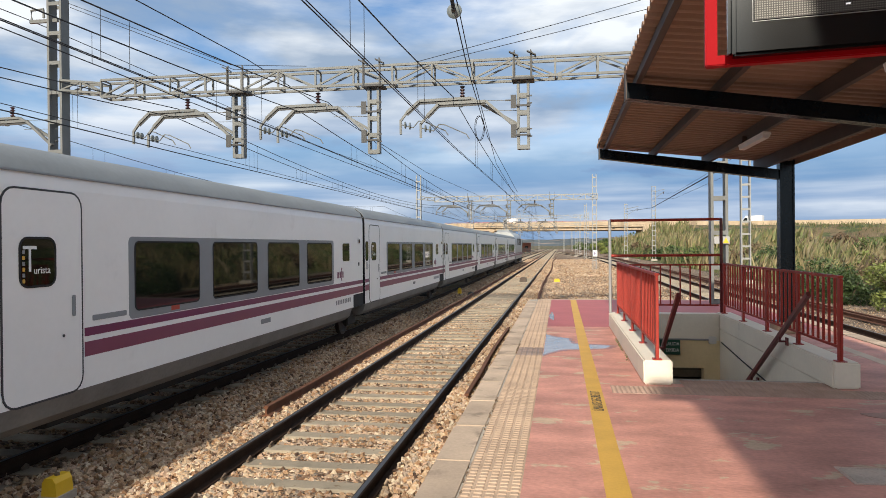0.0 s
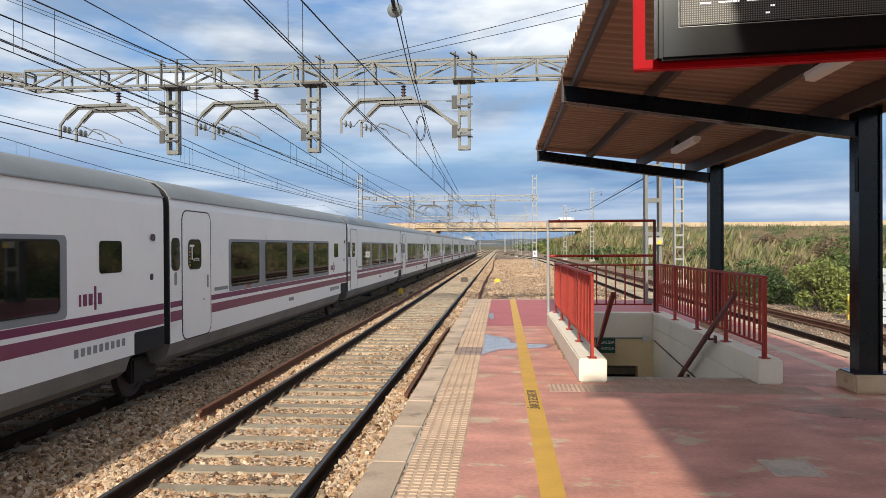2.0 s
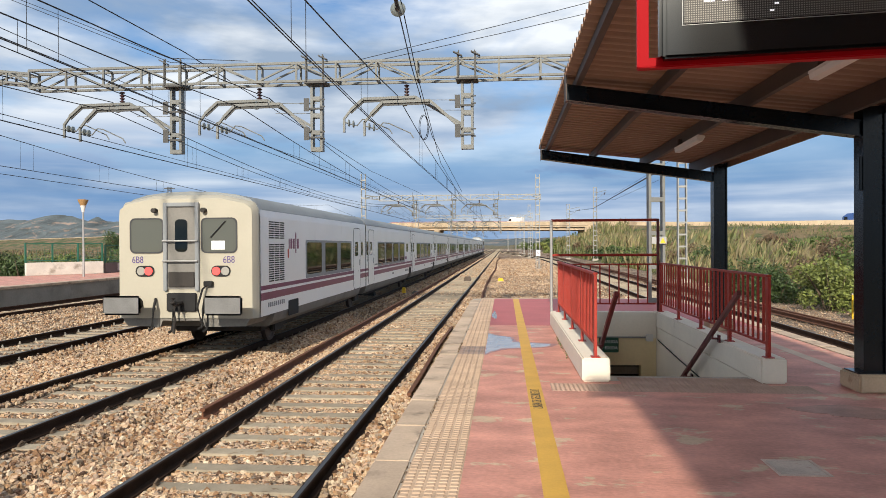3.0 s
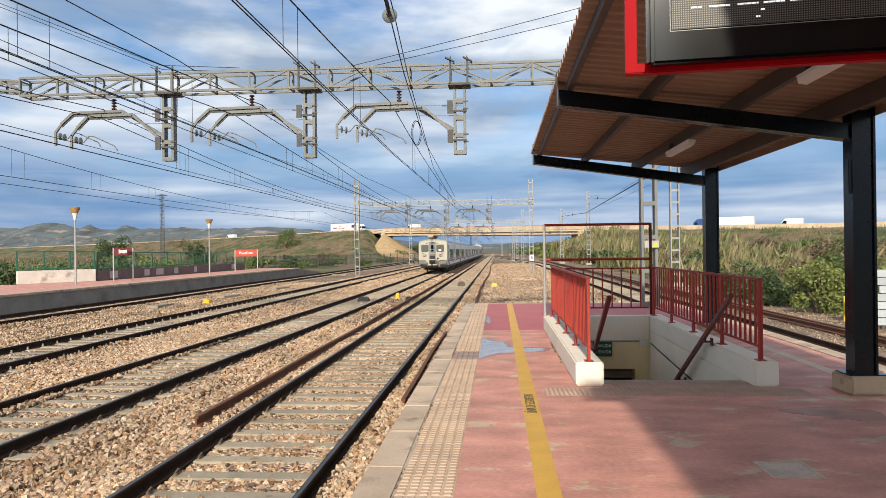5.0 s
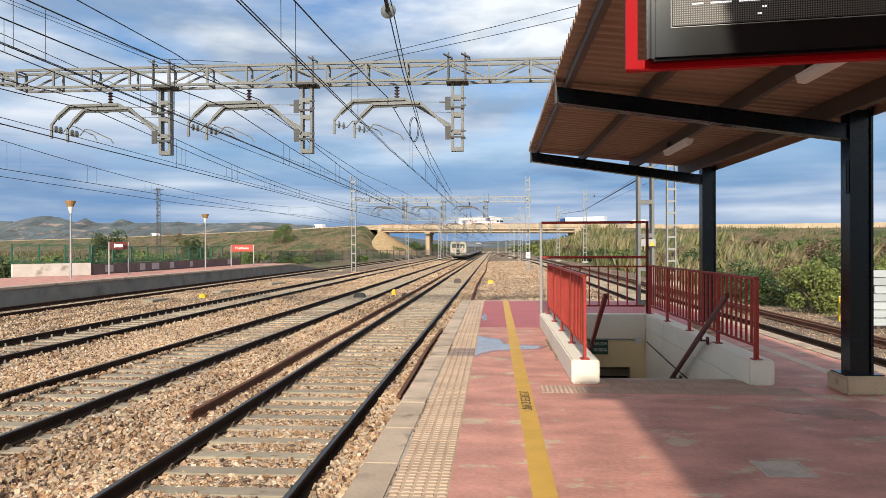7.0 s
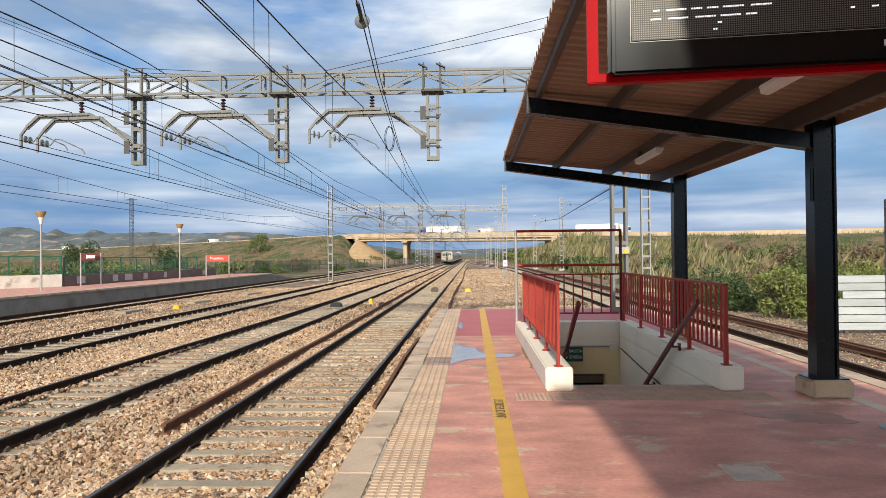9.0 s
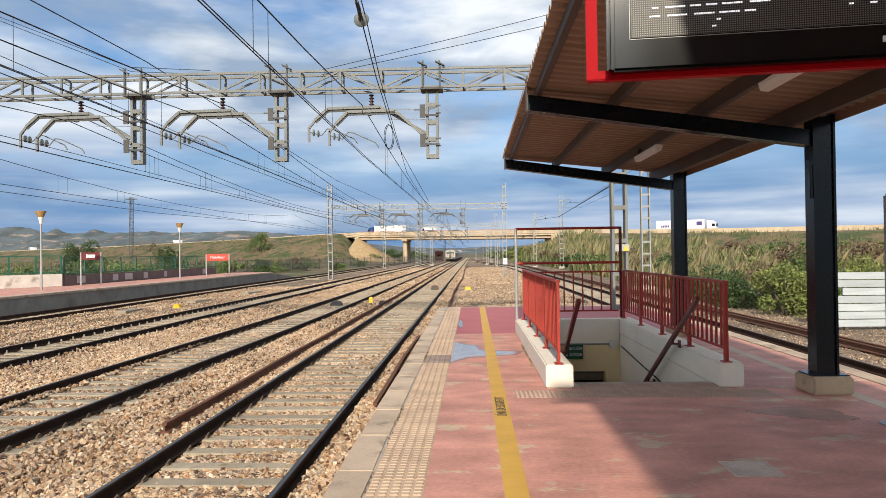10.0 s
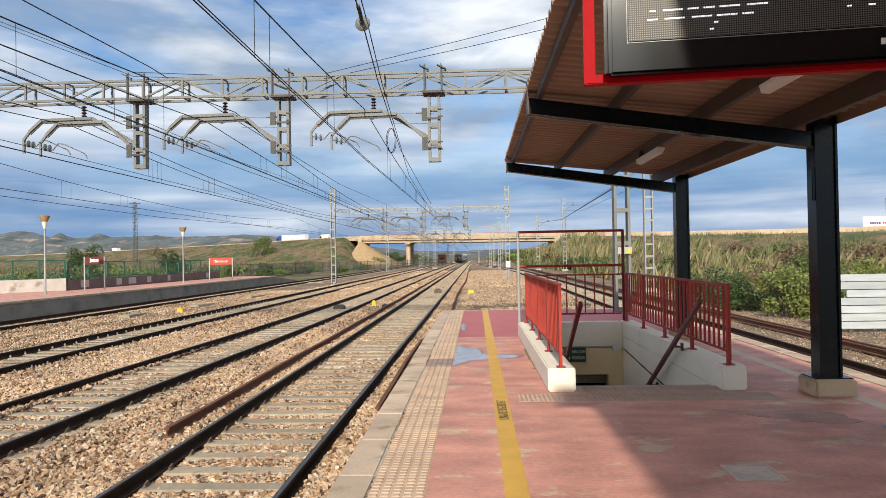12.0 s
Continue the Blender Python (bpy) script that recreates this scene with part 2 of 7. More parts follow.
M["grey_wall"] = mat("grey platform wall", (0.23, 0.215, 0.19), rough=0.9, var=0.25, scale=1.2, bump=0.2, spots=(0.16, 0.145, 0.13), spot_scale=0.9, spot_at=0.55, spot_soft=0.15)
M["red_rail"] = mat("red railing paint", (0.36, 0.04, 0.027), rough=0.45, var=0.12, scale=4, bump=0.05)
M["maroon"] = mat("maroon handrail paint", (0.13, 0.022, 0.022), rough=0.4, var=0.15, scale=4)
M["galv"] = mat("galvanised steel", (0.36, 0.36, 0.36), rough=0.55, metal=0.35, var=0.15, scale=4)
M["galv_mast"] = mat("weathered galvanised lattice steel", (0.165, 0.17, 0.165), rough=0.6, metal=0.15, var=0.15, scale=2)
# paler copy of galv_mast: sunlit brightness of far gantries and masts, as colour
M["galv_pale"] = mat("galvanised mast steel paled as sunlit", (0.30, 0.30, 0.29), rough=0.6, metal=0.1, var=0.15, scale=2)
M["mast_dark"] = mat("dull grey bracket steel", (0.085, 0.085, 0.085), rough=0.7, metal=0.3, var=0.2)
M["black_steel"] = mat("black painted steel", (0.004, 0.008, 0.012), rough=0.22, var=0.3, scale=3, bump=0.03)
M["purlin"] = mat("dark brown purlin", (0.06, 0.042, 0.034), rough=0.6, var=0.2, scale=3)
M["roof_sheet"] = mat("brown corrugated roof sheet", (0.29, 0.19, 0.135), rough=0.65, var=0.12, scale=1.5, bump=0.05)
M["lamp_white"] = mat("white lamp body", (0.72, 0.70, 0.66), rough=0.5, var=0.08)
M["wire"] = mat("dark overhead wire", (0.014, 0.014, 0.016), rough=0.7, metal=0.0, var=0.2)
M["insulator"] = mat("brown glazed insulator", (0.05, 0.018, 0.018), rough=0.25, var=0.2)
M["glass_disc"] = mat("pale glass insulator", (0.17, 0.19, 0.19), rough=0.1, var=0.1)
M["train_white"] = mat("white coach paint", (0.90, 0.895, 0.88), rough=0.34, var=0.04, scale=0.9, bump=0.03, bscale=2.0, spots=(0.76, 0.75, 0.73), spot_scale=1.2, spot_at=0.6, spot_soft=0.2)
M["train_cream"] = mat("cream coach end paint", (0.43, 0.40, 0.325), rough=0.45, var=0.06, scale=1.5)
M["train_loco"] = mat("pale grey locomotive paint", (0.42, 0.43, 0.43), rough=0.35, var=0.06, scale=0.9)
M["train_roof"] = mat("grey coach roof", (0.22, 0.235, 0.24), rough=0.5, var=0.15, scale=1.0)
M["train_skirt"] = mat("dirty grey skirt", (0.20, 0.19, 0.175), rough=0.7, var=0.25, scale=1.6)
M["purple"] = mat("deep purple stripe", (0.17, 0.022, 0.085), rough=0.4, var=0.06)
M["plum"] = mat("plum stripe", (0.22, 0.05, 0.10), rough=0.4, var=0.06)
M["frame_grey"] = mat("grey window surround", (0.24, 0.255, 0.27), rough=0.45, var=0.08)
M["train_glass"] = glass_mat("dark coach glass", (0.006, 0.008, 0.007))
M["cab_glass"] = glass_mat("grey end window glass", (0.11, 0.115, 0.10), 0.08)
M["rubber"] = mat("black rubber", (0.012, 0.012, 0.013), rough=0.8, var=0.2)
M["under"] = mat("dirty dark underframe", (0.035, 0.03, 0.027), rough=0.8, var=0.35, scale=3, bump=0.2)
M["buffer"] = mat("dusty dark grey buffer", (0.17, 0.17, 0.17), rough=0.7, var=0.3, scale=3)
M["wheel_steel"] = mat("dull wheel steel", (0.12, 0.10, 0.09), rough=0.55, metal=0.6, var=0.25)
M["seam"] = mat("dark panel gap", (0.05, 0.05, 0.055), rough=0.8, var=0.1)
M["pale_print"] = mat("white print", (0.8, 0.8, 0.8), rough=0.5, var=0.05)
M["grey_print"] = mat("grey print", (0.25, 0.25, 0.26), rough=0.6, var=0.05)
M["navy_print"] = mat("violet print", (0.08, 0.05, 0.2), rough=0.5, var=0.05)
M["red_lens"] = mat("lit red tail lamp", (0.6, 0.03, 0.03), rough=0.2, var=0.05, emit=(1.0, 0.12, 0.1, 1.2))
M["grey_lens"] = mat("unlit grey lamp lens", (0.35, 0.34, 0.31), rough=0.15, var=0.05)
M["red_plate"] = mat("red enamel plate", (0.46, 0.05, 0.025), rough=0.4, var=0.08)
M["signal_red"] = mat("bright red display frame", (0.36, 0.003, 0.008), rough=0.5, var=0.05)
M["screen_frame"] = mat("black display housing", (0.004, 0.005, 0.006), rough=0.15, var=0.1)
M["screen_grey"] = mat("dark grey display border", (0.007, 0.008, 0.009), rough=0.14, var=0.1)
M["led_on"] = mat("lit white display dots", (0.8, 0.8, 0.8), rough=0.5, var=0.02, emit=(0.95, 0.93, 1.0, 0.75))
M["green_sign"] = mat("green exit sign", (0.01, 0.075, 0.045), rough=0.4, var=0.08)
M["green_rail"] = mat("green railing paint", (0.022, 0.12, 0.08), rough=0.5, var=0.15)
M["terracotta"] = mat("amber lamp shade", (0.33, 0.20, 0.08), rough=0.5, var=0.1)
M["box_yellow"] = mat("yellow trackside box", (0.75, 0.47, 0.02), rough=0.5, var=0.1)
M["box_black"] = mat("black trackside box", (0.03, 0.03, 0.03), rough=0.6, var=0.2)
M["box_brown"] = mat("weathered wooden block", (0.10, 0.075, 0.06), rough=0.8, var=0.3)
M["plinth"] = mat("rust-stained tan concrete plinth", (0.52, 0.40, 0.27), rough=0.9, var=0.25, scale=3, bump=0.3, spots=(0.28, 0.16, 0.09), spot_scale=4, spot_at=0.55, spot_soft=0.15)
M["hatch"] = mat("pale worn concrete cover", (0.50, 0.42, 0.36), rough=0.85, var=0.3, scale=5, bump=0.2, spots=(0.36, 0.26, 0.21), spot_scale=5, spot_at=0.6, spot_soft=0.1)
M["hatch_frame"] = mat("pale mortar joint", (0.54, 0.42, 0.35), rough=0.9, var=0.3, scale=9)
M["damp"] = mat("dirty worn floor paint", (0.36, 0.195, 0.145), rough=0.6, var=0.45, scale=4, bump=0.4, bscale=17)
M["plank"] = mat("white painted barrier board", (0.40, 0.43, 0.45), rough=0.75, var=0.2, scale=2, rand=0.12, stretch=(0.5, 2, 6))
M["bridge"] = mat("pale bridge concrete", (0.50, 0.39, 0.27), rough=0.9, var=0.25, scale=0.5, spots=(0.30, 0.22, 0.155), spot_scale=0.35, spot_at=0.54, spot_soft=0.2, stretch=(1, 1, 0.4))
M["block_wall"] = mat("weathered white blockwork", (0.66, 0.62, 0.56), rough=0.9, var=0.2, scale=1.5, bump=0.2, spots=(0.36, 0.32, 0.27), spot_scale=1.2, spot_at=0.56, spot_soft=0.12)
M["brown_wall"] = mat("stained purple-brown wall", (0.135, 0.105, 0.10), rough=0.9, var=0.3, scale=1.2, bump=0.2)
M["wall_patch"] = mat("pale repainted patch", (0.42, 0.40, 0.40), rough=0.9, var=0.15, scale=2)
M["bridge_red"] = mat("rust-red bridge rail", (0.42, 0.15, 0.10), rough=0.8, var=0.15)
M["cone"] = mat("tan stone pitching", (0.40, 0.28, 0.15), rough=0.95, var=0.3, scale=0.8, bump=0.5, bscale=3)
M["road"] = mat("grey road surface", (0.16, 0.15, 0.14), rough=0.9, var=0.2)
M["truck_white"] = mat("white truck body", (0.8, 0.8, 0.8), rough=0.4, var=0.05)
M["truck_blue"] = mat("blue truck cab", (0.03, 0.08, 0.25), rough=0.4, var=0.08)
# distance haze is mixed into this blue-grey base; the tan spots are rock
M["hill"] = mat("far hillside with haze in its colour", (0.088, 0.108, 0.118), rough=1.0, var=0.6, scale=0.012, spots=(0.24, 0.185, 0.155), spot_scale=0.013, spot_at=0.56, spot_soft=0.06, stretch=(1, 1, 2.6))
M["soil"] = mat("dry grass and bare earth", (0.155, 0.112, 0.058), rough=0.95, var=0.6, scale=0.4, bump=0.8, bscale=2.5, spots=(0.055, 0.075, 0.022), spot_scale=0.16, spot_at=0.5, spot_soft=0.05)
M["bark"] = mat("grey-brown bark", (0.12, 0.09, 0.06), rough=0.9, var=0.3, scale=4, bump=0.4)
M["leaf_dark"] = leaf_mat("dark hedge leaves", (0.045, 0.075, 0.02), 0.4, dry_at=0.68)
M["leaf_mid"] = leaf_mat("mid green leaves", (0.085, 0.125, 0.03), 0.4, dry=(0.16, 0.13, 0.04), dry_at=0.6)
M["leaf_yellow"] = leaf_mat("yellow-green leaves", (0.16, 0.19, 0.045), 0.4, dry_at=0.62)
M["reed"] = leaf_mat("pale dry reeds", (0.20, 0.16, 0.078), 0.4, dry=(0.10, 0.12, 0.035), dry_at=0.46)
M["grass"] = leaf_mat("mixed verge grass", (0.085, 0.10, 0.03), 0.4, dry=(0.17, 0.13, 0.06), dry_at=0.52)
M["scrub"] = leaf_mat("brown dry scrub", (0.15, 0.10, 0.06), 0.4, dry=(0.2, 0.16, 0.09), dry_at=0.55)


def wet_mat():
    # pale grey base adds reflected cloud as colour; the reddish spots are floor
    m = mat("shallow rain puddle", (0.33, 0.29, 0.28), rough=0.09, var=0.25, scale=4, spots=(0.33, 0.17, 0.15), spot_scale=5, spot_at=0.6, spot_soft=0.08)
    m.node_tree.nodes["Principled BSDF"].inputs["Specular IOR Level"].default_value = 0.4
    return m


M["puddle"] = wet_mat()
M["wet_rim"] = mat("damp dark floor paint", (0.27, 0.10, 0.085), rough=0.35, var=0.3, scale=5, bump=0.2)


def led_mat():
    """Fine dark matrix of unlit dots."""
    m = bpy.data.materials.new("unlit dot matrix")
    m.use_nodes = True
    n, l = m.node_tree.nodes, m.node_tree.links
    b = n["Principled BSDF"]
    b.inputs["Roughness"].default_value = 0.5
    tc = n.new("ShaderNodeTexCoord")
    v = n.new("ShaderNodeTexVoronoi")
    v.inputs["Scale"].default_value = 124
    v.inputs["Randomness"].default_value = 0.0
    l.new(tc.outputs["Object"], v.inputs["Vector"])
    r = n.new("ShaderNodeValToRGB")
    r.color_ramp.elements[0].position, r.color_ramp.elements[0].color = 0.25, (0.20, 0.19, 0.17, 1)
    r.color_ramp.elements[1].position, r.color_ramp.elements[1].color = 0.40, (0.014, 0.012, 0.011, 1)
    l.new(v.outputs["Distance"], r.inputs["Fac"])
    l.new(r.outputs["Color"], b.inputs["Base Color"])
    return m


M["led"] = led_mat()
for key, level in (("black_steel", 0.3), ("signal_red", 0.06), ("screen_frame", 0.35), ("red_rail", 0.3), ("rail_dark", 0.15), ("rail_rust", 0.15)):
    M[key].node_tree.nodes["Principled BSDF"].inputs["Specular IOR Level"].default_value = level


# ---- building tools ----
class Geo:
    """Collects vertices and faces of one mesh."""

    def __init__(self):
        self.v, self.f = [], []

    def add(self, vs, fs):
        o = len(self.v)
        self.v += [tuple(p) for p in vs]
        self.f += [tuple(i + o for i in q) for q in fs]
        return self

    def box(self, x0, x1, y0, y1, z0, z1, c=0.0):
        if c <= 0:
            vs = [(x, y, z) for x in (x0, x1) for y in (y0, y1) for z in (z0, z1)]
            return self.add(vs, [(0, 1, 3, 2), (4, 6, 7, 5), (0, 4, 5, 1), (2, 3, 7, 6), (0, 2, 6, 4), (1, 5, 7, 3)])
        bm = bmesh.new()
        bmesh.ops.create_cube(bm, size=1.0, matrix=Matrix.Translation(((x0 + x1) / 2, (y0 + y1) / 2, (z0 + z1) / 2)) @ Matrix.Diagonal((x1 - x0, y1 - y0, z1 - z0, 1)))
        bmesh.ops.bevel(bm, geom=bm.edges[:], offset=c, segments=2, affect="EDGES", clamp_overlap=True)
        bm.verts.index_update()
        self.add([v.co for v in bm.verts], [[v.index for v in f.verts] for f in bm.faces])
        bm.free()
        return self

    def beam(self, p, q, w, h, up=(0, 0, 1)):
        """A square bar from p to q, w across and h high."""
        p, q = Vector(p), Vector(q)
        d = (q - p).normalized()
        s = d.cross(Vector(up))
        if s.length < 1e-4:
            s = d.cross(Vector((0, 1, 0)))
        s.normalize()
        u = s.cross(d)
        vs = [e + s * a * w / 2 + u * b * h / 2 for e in (p, q) for a, b in ((-1, -1), (1, -1), (1, 1), (-1, 1))]
        return self.add(vs, [(3, 2, 1, 0), (4, 5, 6, 7), (0, 1, 5, 4), (1, 2, 6, 5), (2, 3, 7, 6), (3, 0, 4, 7)])

    def tube(self, pts, r, n=8):
        pts = [Vector(p) for p in pts]
        vs, fs = [], []
        rad = r if isinstance(r, (list, tuple)) else [r] * len(pts)
        for i, p in enumerate(pts):
            d = (pts[min(i + 1, len(pts) - 1)] - pts[max(i - 1, 0)]).normalized()
            s = d.cross(Vector((0, 0, 1)))
            if s.length < 1e-3:
                s = d.cross(Vector((1, 0, 0)))
            s.normalize()
            u = s.cross(d)
            for k in range(n):
                a = 2 * math.pi * k / n
                vs.append(p + (s * math.cos(a) + u * math.sin(a)) * rad[i])
        for i in range(len(pts) - 1):
            for k in range(n):
                k2 = (k + 1) % n
                fs.append((i * n + k, i * n + k2, (i + 1) * n + k2, (i + 1) * n + k))
        fs.append(tuple(range(n - 1, -1, -1)))
        fs.append(tuple((len(pts) - 1) * n + k for k in range(n)))
        return self.add(vs, fs)

    def prism(self, prof, a0, a1, axis="y", ends=True):
        """A profile of two coordinates drawn along an axis: (x, z) along y, (y, z) along x, (x, y) along z."""
        put = {"y": lambda p, a: (p[0], a, p[1]), "x": lambda p, a: (a, p[0], p[1]), "z": lambda p, a: (p[0], p[1], a)}[axis]
        n = len(prof)
        vs = [put(p, a) for a in (a0, a1) for p in prof]
        fs = [(i, (i + 1) % n, n + (i + 1) % n, n + i) for i in range(n)]
        if ends:
            fs += [tuple(range(n - 1, -1, -1)), tuple(range(n, 2 * n))]
        return self.add(vs, fs)

    def lathe(self, prof, at, axis="z", n=16):
        """Rings of (radius, offset along the axis)."""
        vs, fs = [], []
        at = Vector(at)
        for r, h in prof:
            for k in range(n):
                a = 2 * math.pi * k / n
                c, s = r * math.cos(a), r * math.sin(a)
                vs.append(at + Vector({"z": (c, s, h), "y": (c, h, s), "x": (h, c, s)}[axis]))
        for i in range(len(prof) - 1):
            for k in range(n):
                k2 = (k + 1) % n
                fs.append((i * n + k, i * n + k2, (i + 1) * n + k2, (i + 1) * n + k))
        fs.append(tuple(range(n - 1, -1, -1)))
        fs.append(tuple((len(prof) - 1) * n + k for k in range(n)))
        return self.add(vs, fs)


def mesh_of(name, geo, material, smooth=False):
    me = bpy.data.meshes.new(name)
    me.from_pydata(geo.v, [], geo.f)
    bm = bmesh.new()
    bm.from_mesh(me)
    if len(geo.f) < 60000:
        bmesh.ops.recalc_face_normals(bm, faces=bm.faces[:])
    if smooth:
        for f in bm.faces:
            f.smooth = True
        for e in bm.edges:
            e.smooth = len(e.link_faces) == 2 and e.calc_face_angle(0) < 0.7
    bm.to_mesh(me)
    bm.free()
    me.materials.append(material)
    return me


def part(name, geo, material, parent=None, label="", smooth=False):
    ob = new(name, mesh_of(name, geo, material, smooth))
    ob.parent = parent
    if label:
        tagged(ob, label)
    return ob


def share(name, me, parent, m):
    """One more piece on a mesh that its fellows share."""
    ob = new(name, me)
    ob.parent = parent
    ob.matrix_basis = m
    return ob


def thing(name, at, label, category, group="", kind=""):
    ob = new(name)
    ob.empty_display_size = 0.1
    ob.matrix_basis = at if isinstance(at, Matrix) else pose(*at)
    return tagged(ob, label, category, group, kind)


def solo(name, geo, material, label, category, group="", kind="", smooth=False):
    return tagged(part(name, geo, material, None, "", smooth), label, category, group, kind)


def writing(name, text, size, material, parent, m, thick=0.001, squeeze=1.0):
    """Flat letters, reading along x and standing along y of the pose m."""
    cu = bpy.data.curves.new(name, "FONT")
    cu.body, cu.size, cu.extrude = text, size, thick
    cu.align_x, cu.align_y = "CENTER", "CENTER"
    tmp = bpy.data.objects.new(name, cu)
    scene.collection.objects.link(tmp)
    me = bpy.data.meshes.new_from_object(tmp.evaluated_get(bpy.context.evaluated_depsgraph_get()))
    bpy.data.objects.remove(tmp)
    me.materials.clear()
    me.materials.append(material)
    ob = new(name, me)
    ob.parent = parent
    ob.matrix_basis = m @ Matrix.Diagonal((squeeze, 1, 1, 1))
    return ob


def rrect(u0, u1, v0, v1, r, n=5):
    pts = []
    for cx, cy, a0 in ((u1 - r, v1 - r, 0), (u0 + r, v1 - r, 90), (u0 + r, v0 + r, 180), (u1 - r, v0 + r, 270)):
        for k in range(n):
            a = radians(a0 + 90 * k / (n - 1))
            pts.append((cx + r * math.cos(a), cy + r * math.sin(a)))
    return pts


def fold(x, a, b):
    """A smooth step from 0 at a to 1 at b."""
    t = np.clip((x - a) / (b - a), 0, 1)
    return t * t * (3 - 2 * t)


RAIL = -0.68
BED = -0.845
TRACKS = (-2.72, -6.45, -11.15, -17.9)

# ---- ground, embankment and distance ----
ROAD_Y0, ROAD_Y1 = 203.0, 222.0
SPAN_L, SPAN_R = -40.0, 22.5
SKEW = 0.593


def road_edge(x):
    """The near edge of the motorway, which crosses the railway at a slant and comes nearer to the right."""
    return 232.0 - SKEW * np.clip(np.asarray(x, float), -600, 150)


def road_top(x):
    """The motorway's level: it climbs to the bridge and falls away on both sides."""
    return np.interp(np.asarray(x, float), (-600, -190, -146, -96, -62, -37.6, 20.4, 49.5, 72, 300), (3.0, 6.15, 6.8, 7.66, 8.48, 8.8, 7.7, 6.6, 6.2, 4.5))


def terrain(x, y):
    x, y = np.asarray(x, float), np.asarray(y, float)
    base = np.full(np.broadcast(x, y).shape, -1.06)
    yy = y - road_edge(x) + ROAD_Y0
    bank = fold(yy, 160, ROAD_Y0) * (1 - fold(yy, ROAD_Y1, ROAD_Y1 + 34))
    side = np.maximum(1 - fold(x, SPAN_L - 9, SPAN_L + 3), fold(x, SPAN_R - 3, SPAN_R + 11))
    z = base + (road_top(x) - base) * bank * side
    z = z + 1.0 * np.exp(-((yy - 201.2) / 1.9) ** 2) * (1 - fold(x, SPAN_L - 8, SPAN_L - 2))
    # the rough verge behind the right-hand track climbs a little
    verge = fold(x, 12.5, 24) * fold(y, 8, 30) * (1 - bank)
    z = z + verge * (0.9 + 1.2 * fold(y, 30, 150))
    verge_l = (1 - fold(x, -40, -27)) * fold(y, 60, 90) * (1 - bank)
    z = z + verge_l * 1.0
    wob = 0.22 * np.sin(x * 0.31 + y * 0.17) * np.sin(y * 0.23 - x * 0.11) + 0.1 * np.sin(x * 0.9 + 1.3) * np.sin(y * 0.8)
    out = np.maximum(fold(x, 13, 20), 1 - fold(x, -30, -25))
    return z + wob * out * (1 - 0.85 * side * fold(yy, 190, 201) * (1 - fold(yy, 222, 226)))


def grid_mesh(xs, ys, zfun):
    X, Y = np.meshgrid(xs, ys)
    Z = zfun(X, Y)
    nx = len(xs)
    g = Geo()
    g.v = list(zip(X.ravel().tolist(), Y.ravel().tolist(), Z.ravel().tolist()))
    g.f = [(j * nx + i, j * nx + i + 1, (j + 1) * nx + i + 1, (j + 1) * nx + i) for j in range(len(ys) - 1) for i in range(nx - 1)]
    return g


xs = np.concatenate([np.linspace(-4000, -420, 12), np.linspace(-380, -62, 150), np.linspace(-60, 60, 121), np.linspace(62, 380, 110), np.linspace(420, 4000, 12)])
ys = np.concatenate([np.linspace(-600, -20, 12), np.linspace(-15, 118, 58), np.linspace(120, 460, 235), np.linspace(470, 700, 12), np.linspace(800, 4500, 14)])
solo("ground", grid_mesh(xs, ys, terrain), M["soil"], "rough verge of dry grass and bare earth", "ground", kind="structure", smooth=True)


def t5_x(y):
    """The line of the right-hand track, which swings in to join the others."""
    return 6.85 - 7.2 * float(fold(np.asarray(y, float), 95, 235))


def bed_z(x, y):
    z = np.full(x.shape, BED - 0.01)
    for c in TRACKS:
        z -= 0.05 * np.exp(-((np.abs(x - c) - 2.0) / 0.45) ** 2)
    return z + 0.02 * np.sin(x * 2.1 + y * 0.4) * np.sin(y * 1.3)


def ballast_bed(name, x0, x1, nx, y0, label):
    """Crushed stone: a near bed coloured dark as shade between stones, then paler gravel far along the line."""
    if y0 < 24:
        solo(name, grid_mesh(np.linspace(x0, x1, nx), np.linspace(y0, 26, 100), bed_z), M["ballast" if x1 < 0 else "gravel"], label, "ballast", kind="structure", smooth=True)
    far = np.concatenate([np.linspace(max(y0, 26), 60, 60), np.linspace(62, 420, 120)])
    solo(name, grid_mesh(np.linspace(x0, x1, nx), far, bed_z), M["gravel"], label + ", further off", "ballast", kind="structure", smooth=True)


ballast_bed("ballast_bed", -19.66, -0.95, 60, -25, "tan crushed-stone ballast between the tracks")
ballast_bed("ballast_bed_east", 5.06, 12.6, 16, -25, "tan ballast and gravel under the side track")
ballast_bed("ballast_bed_middle", -0.95, 5.06, 14, 20.9, "gravel beyond the end of the platform")


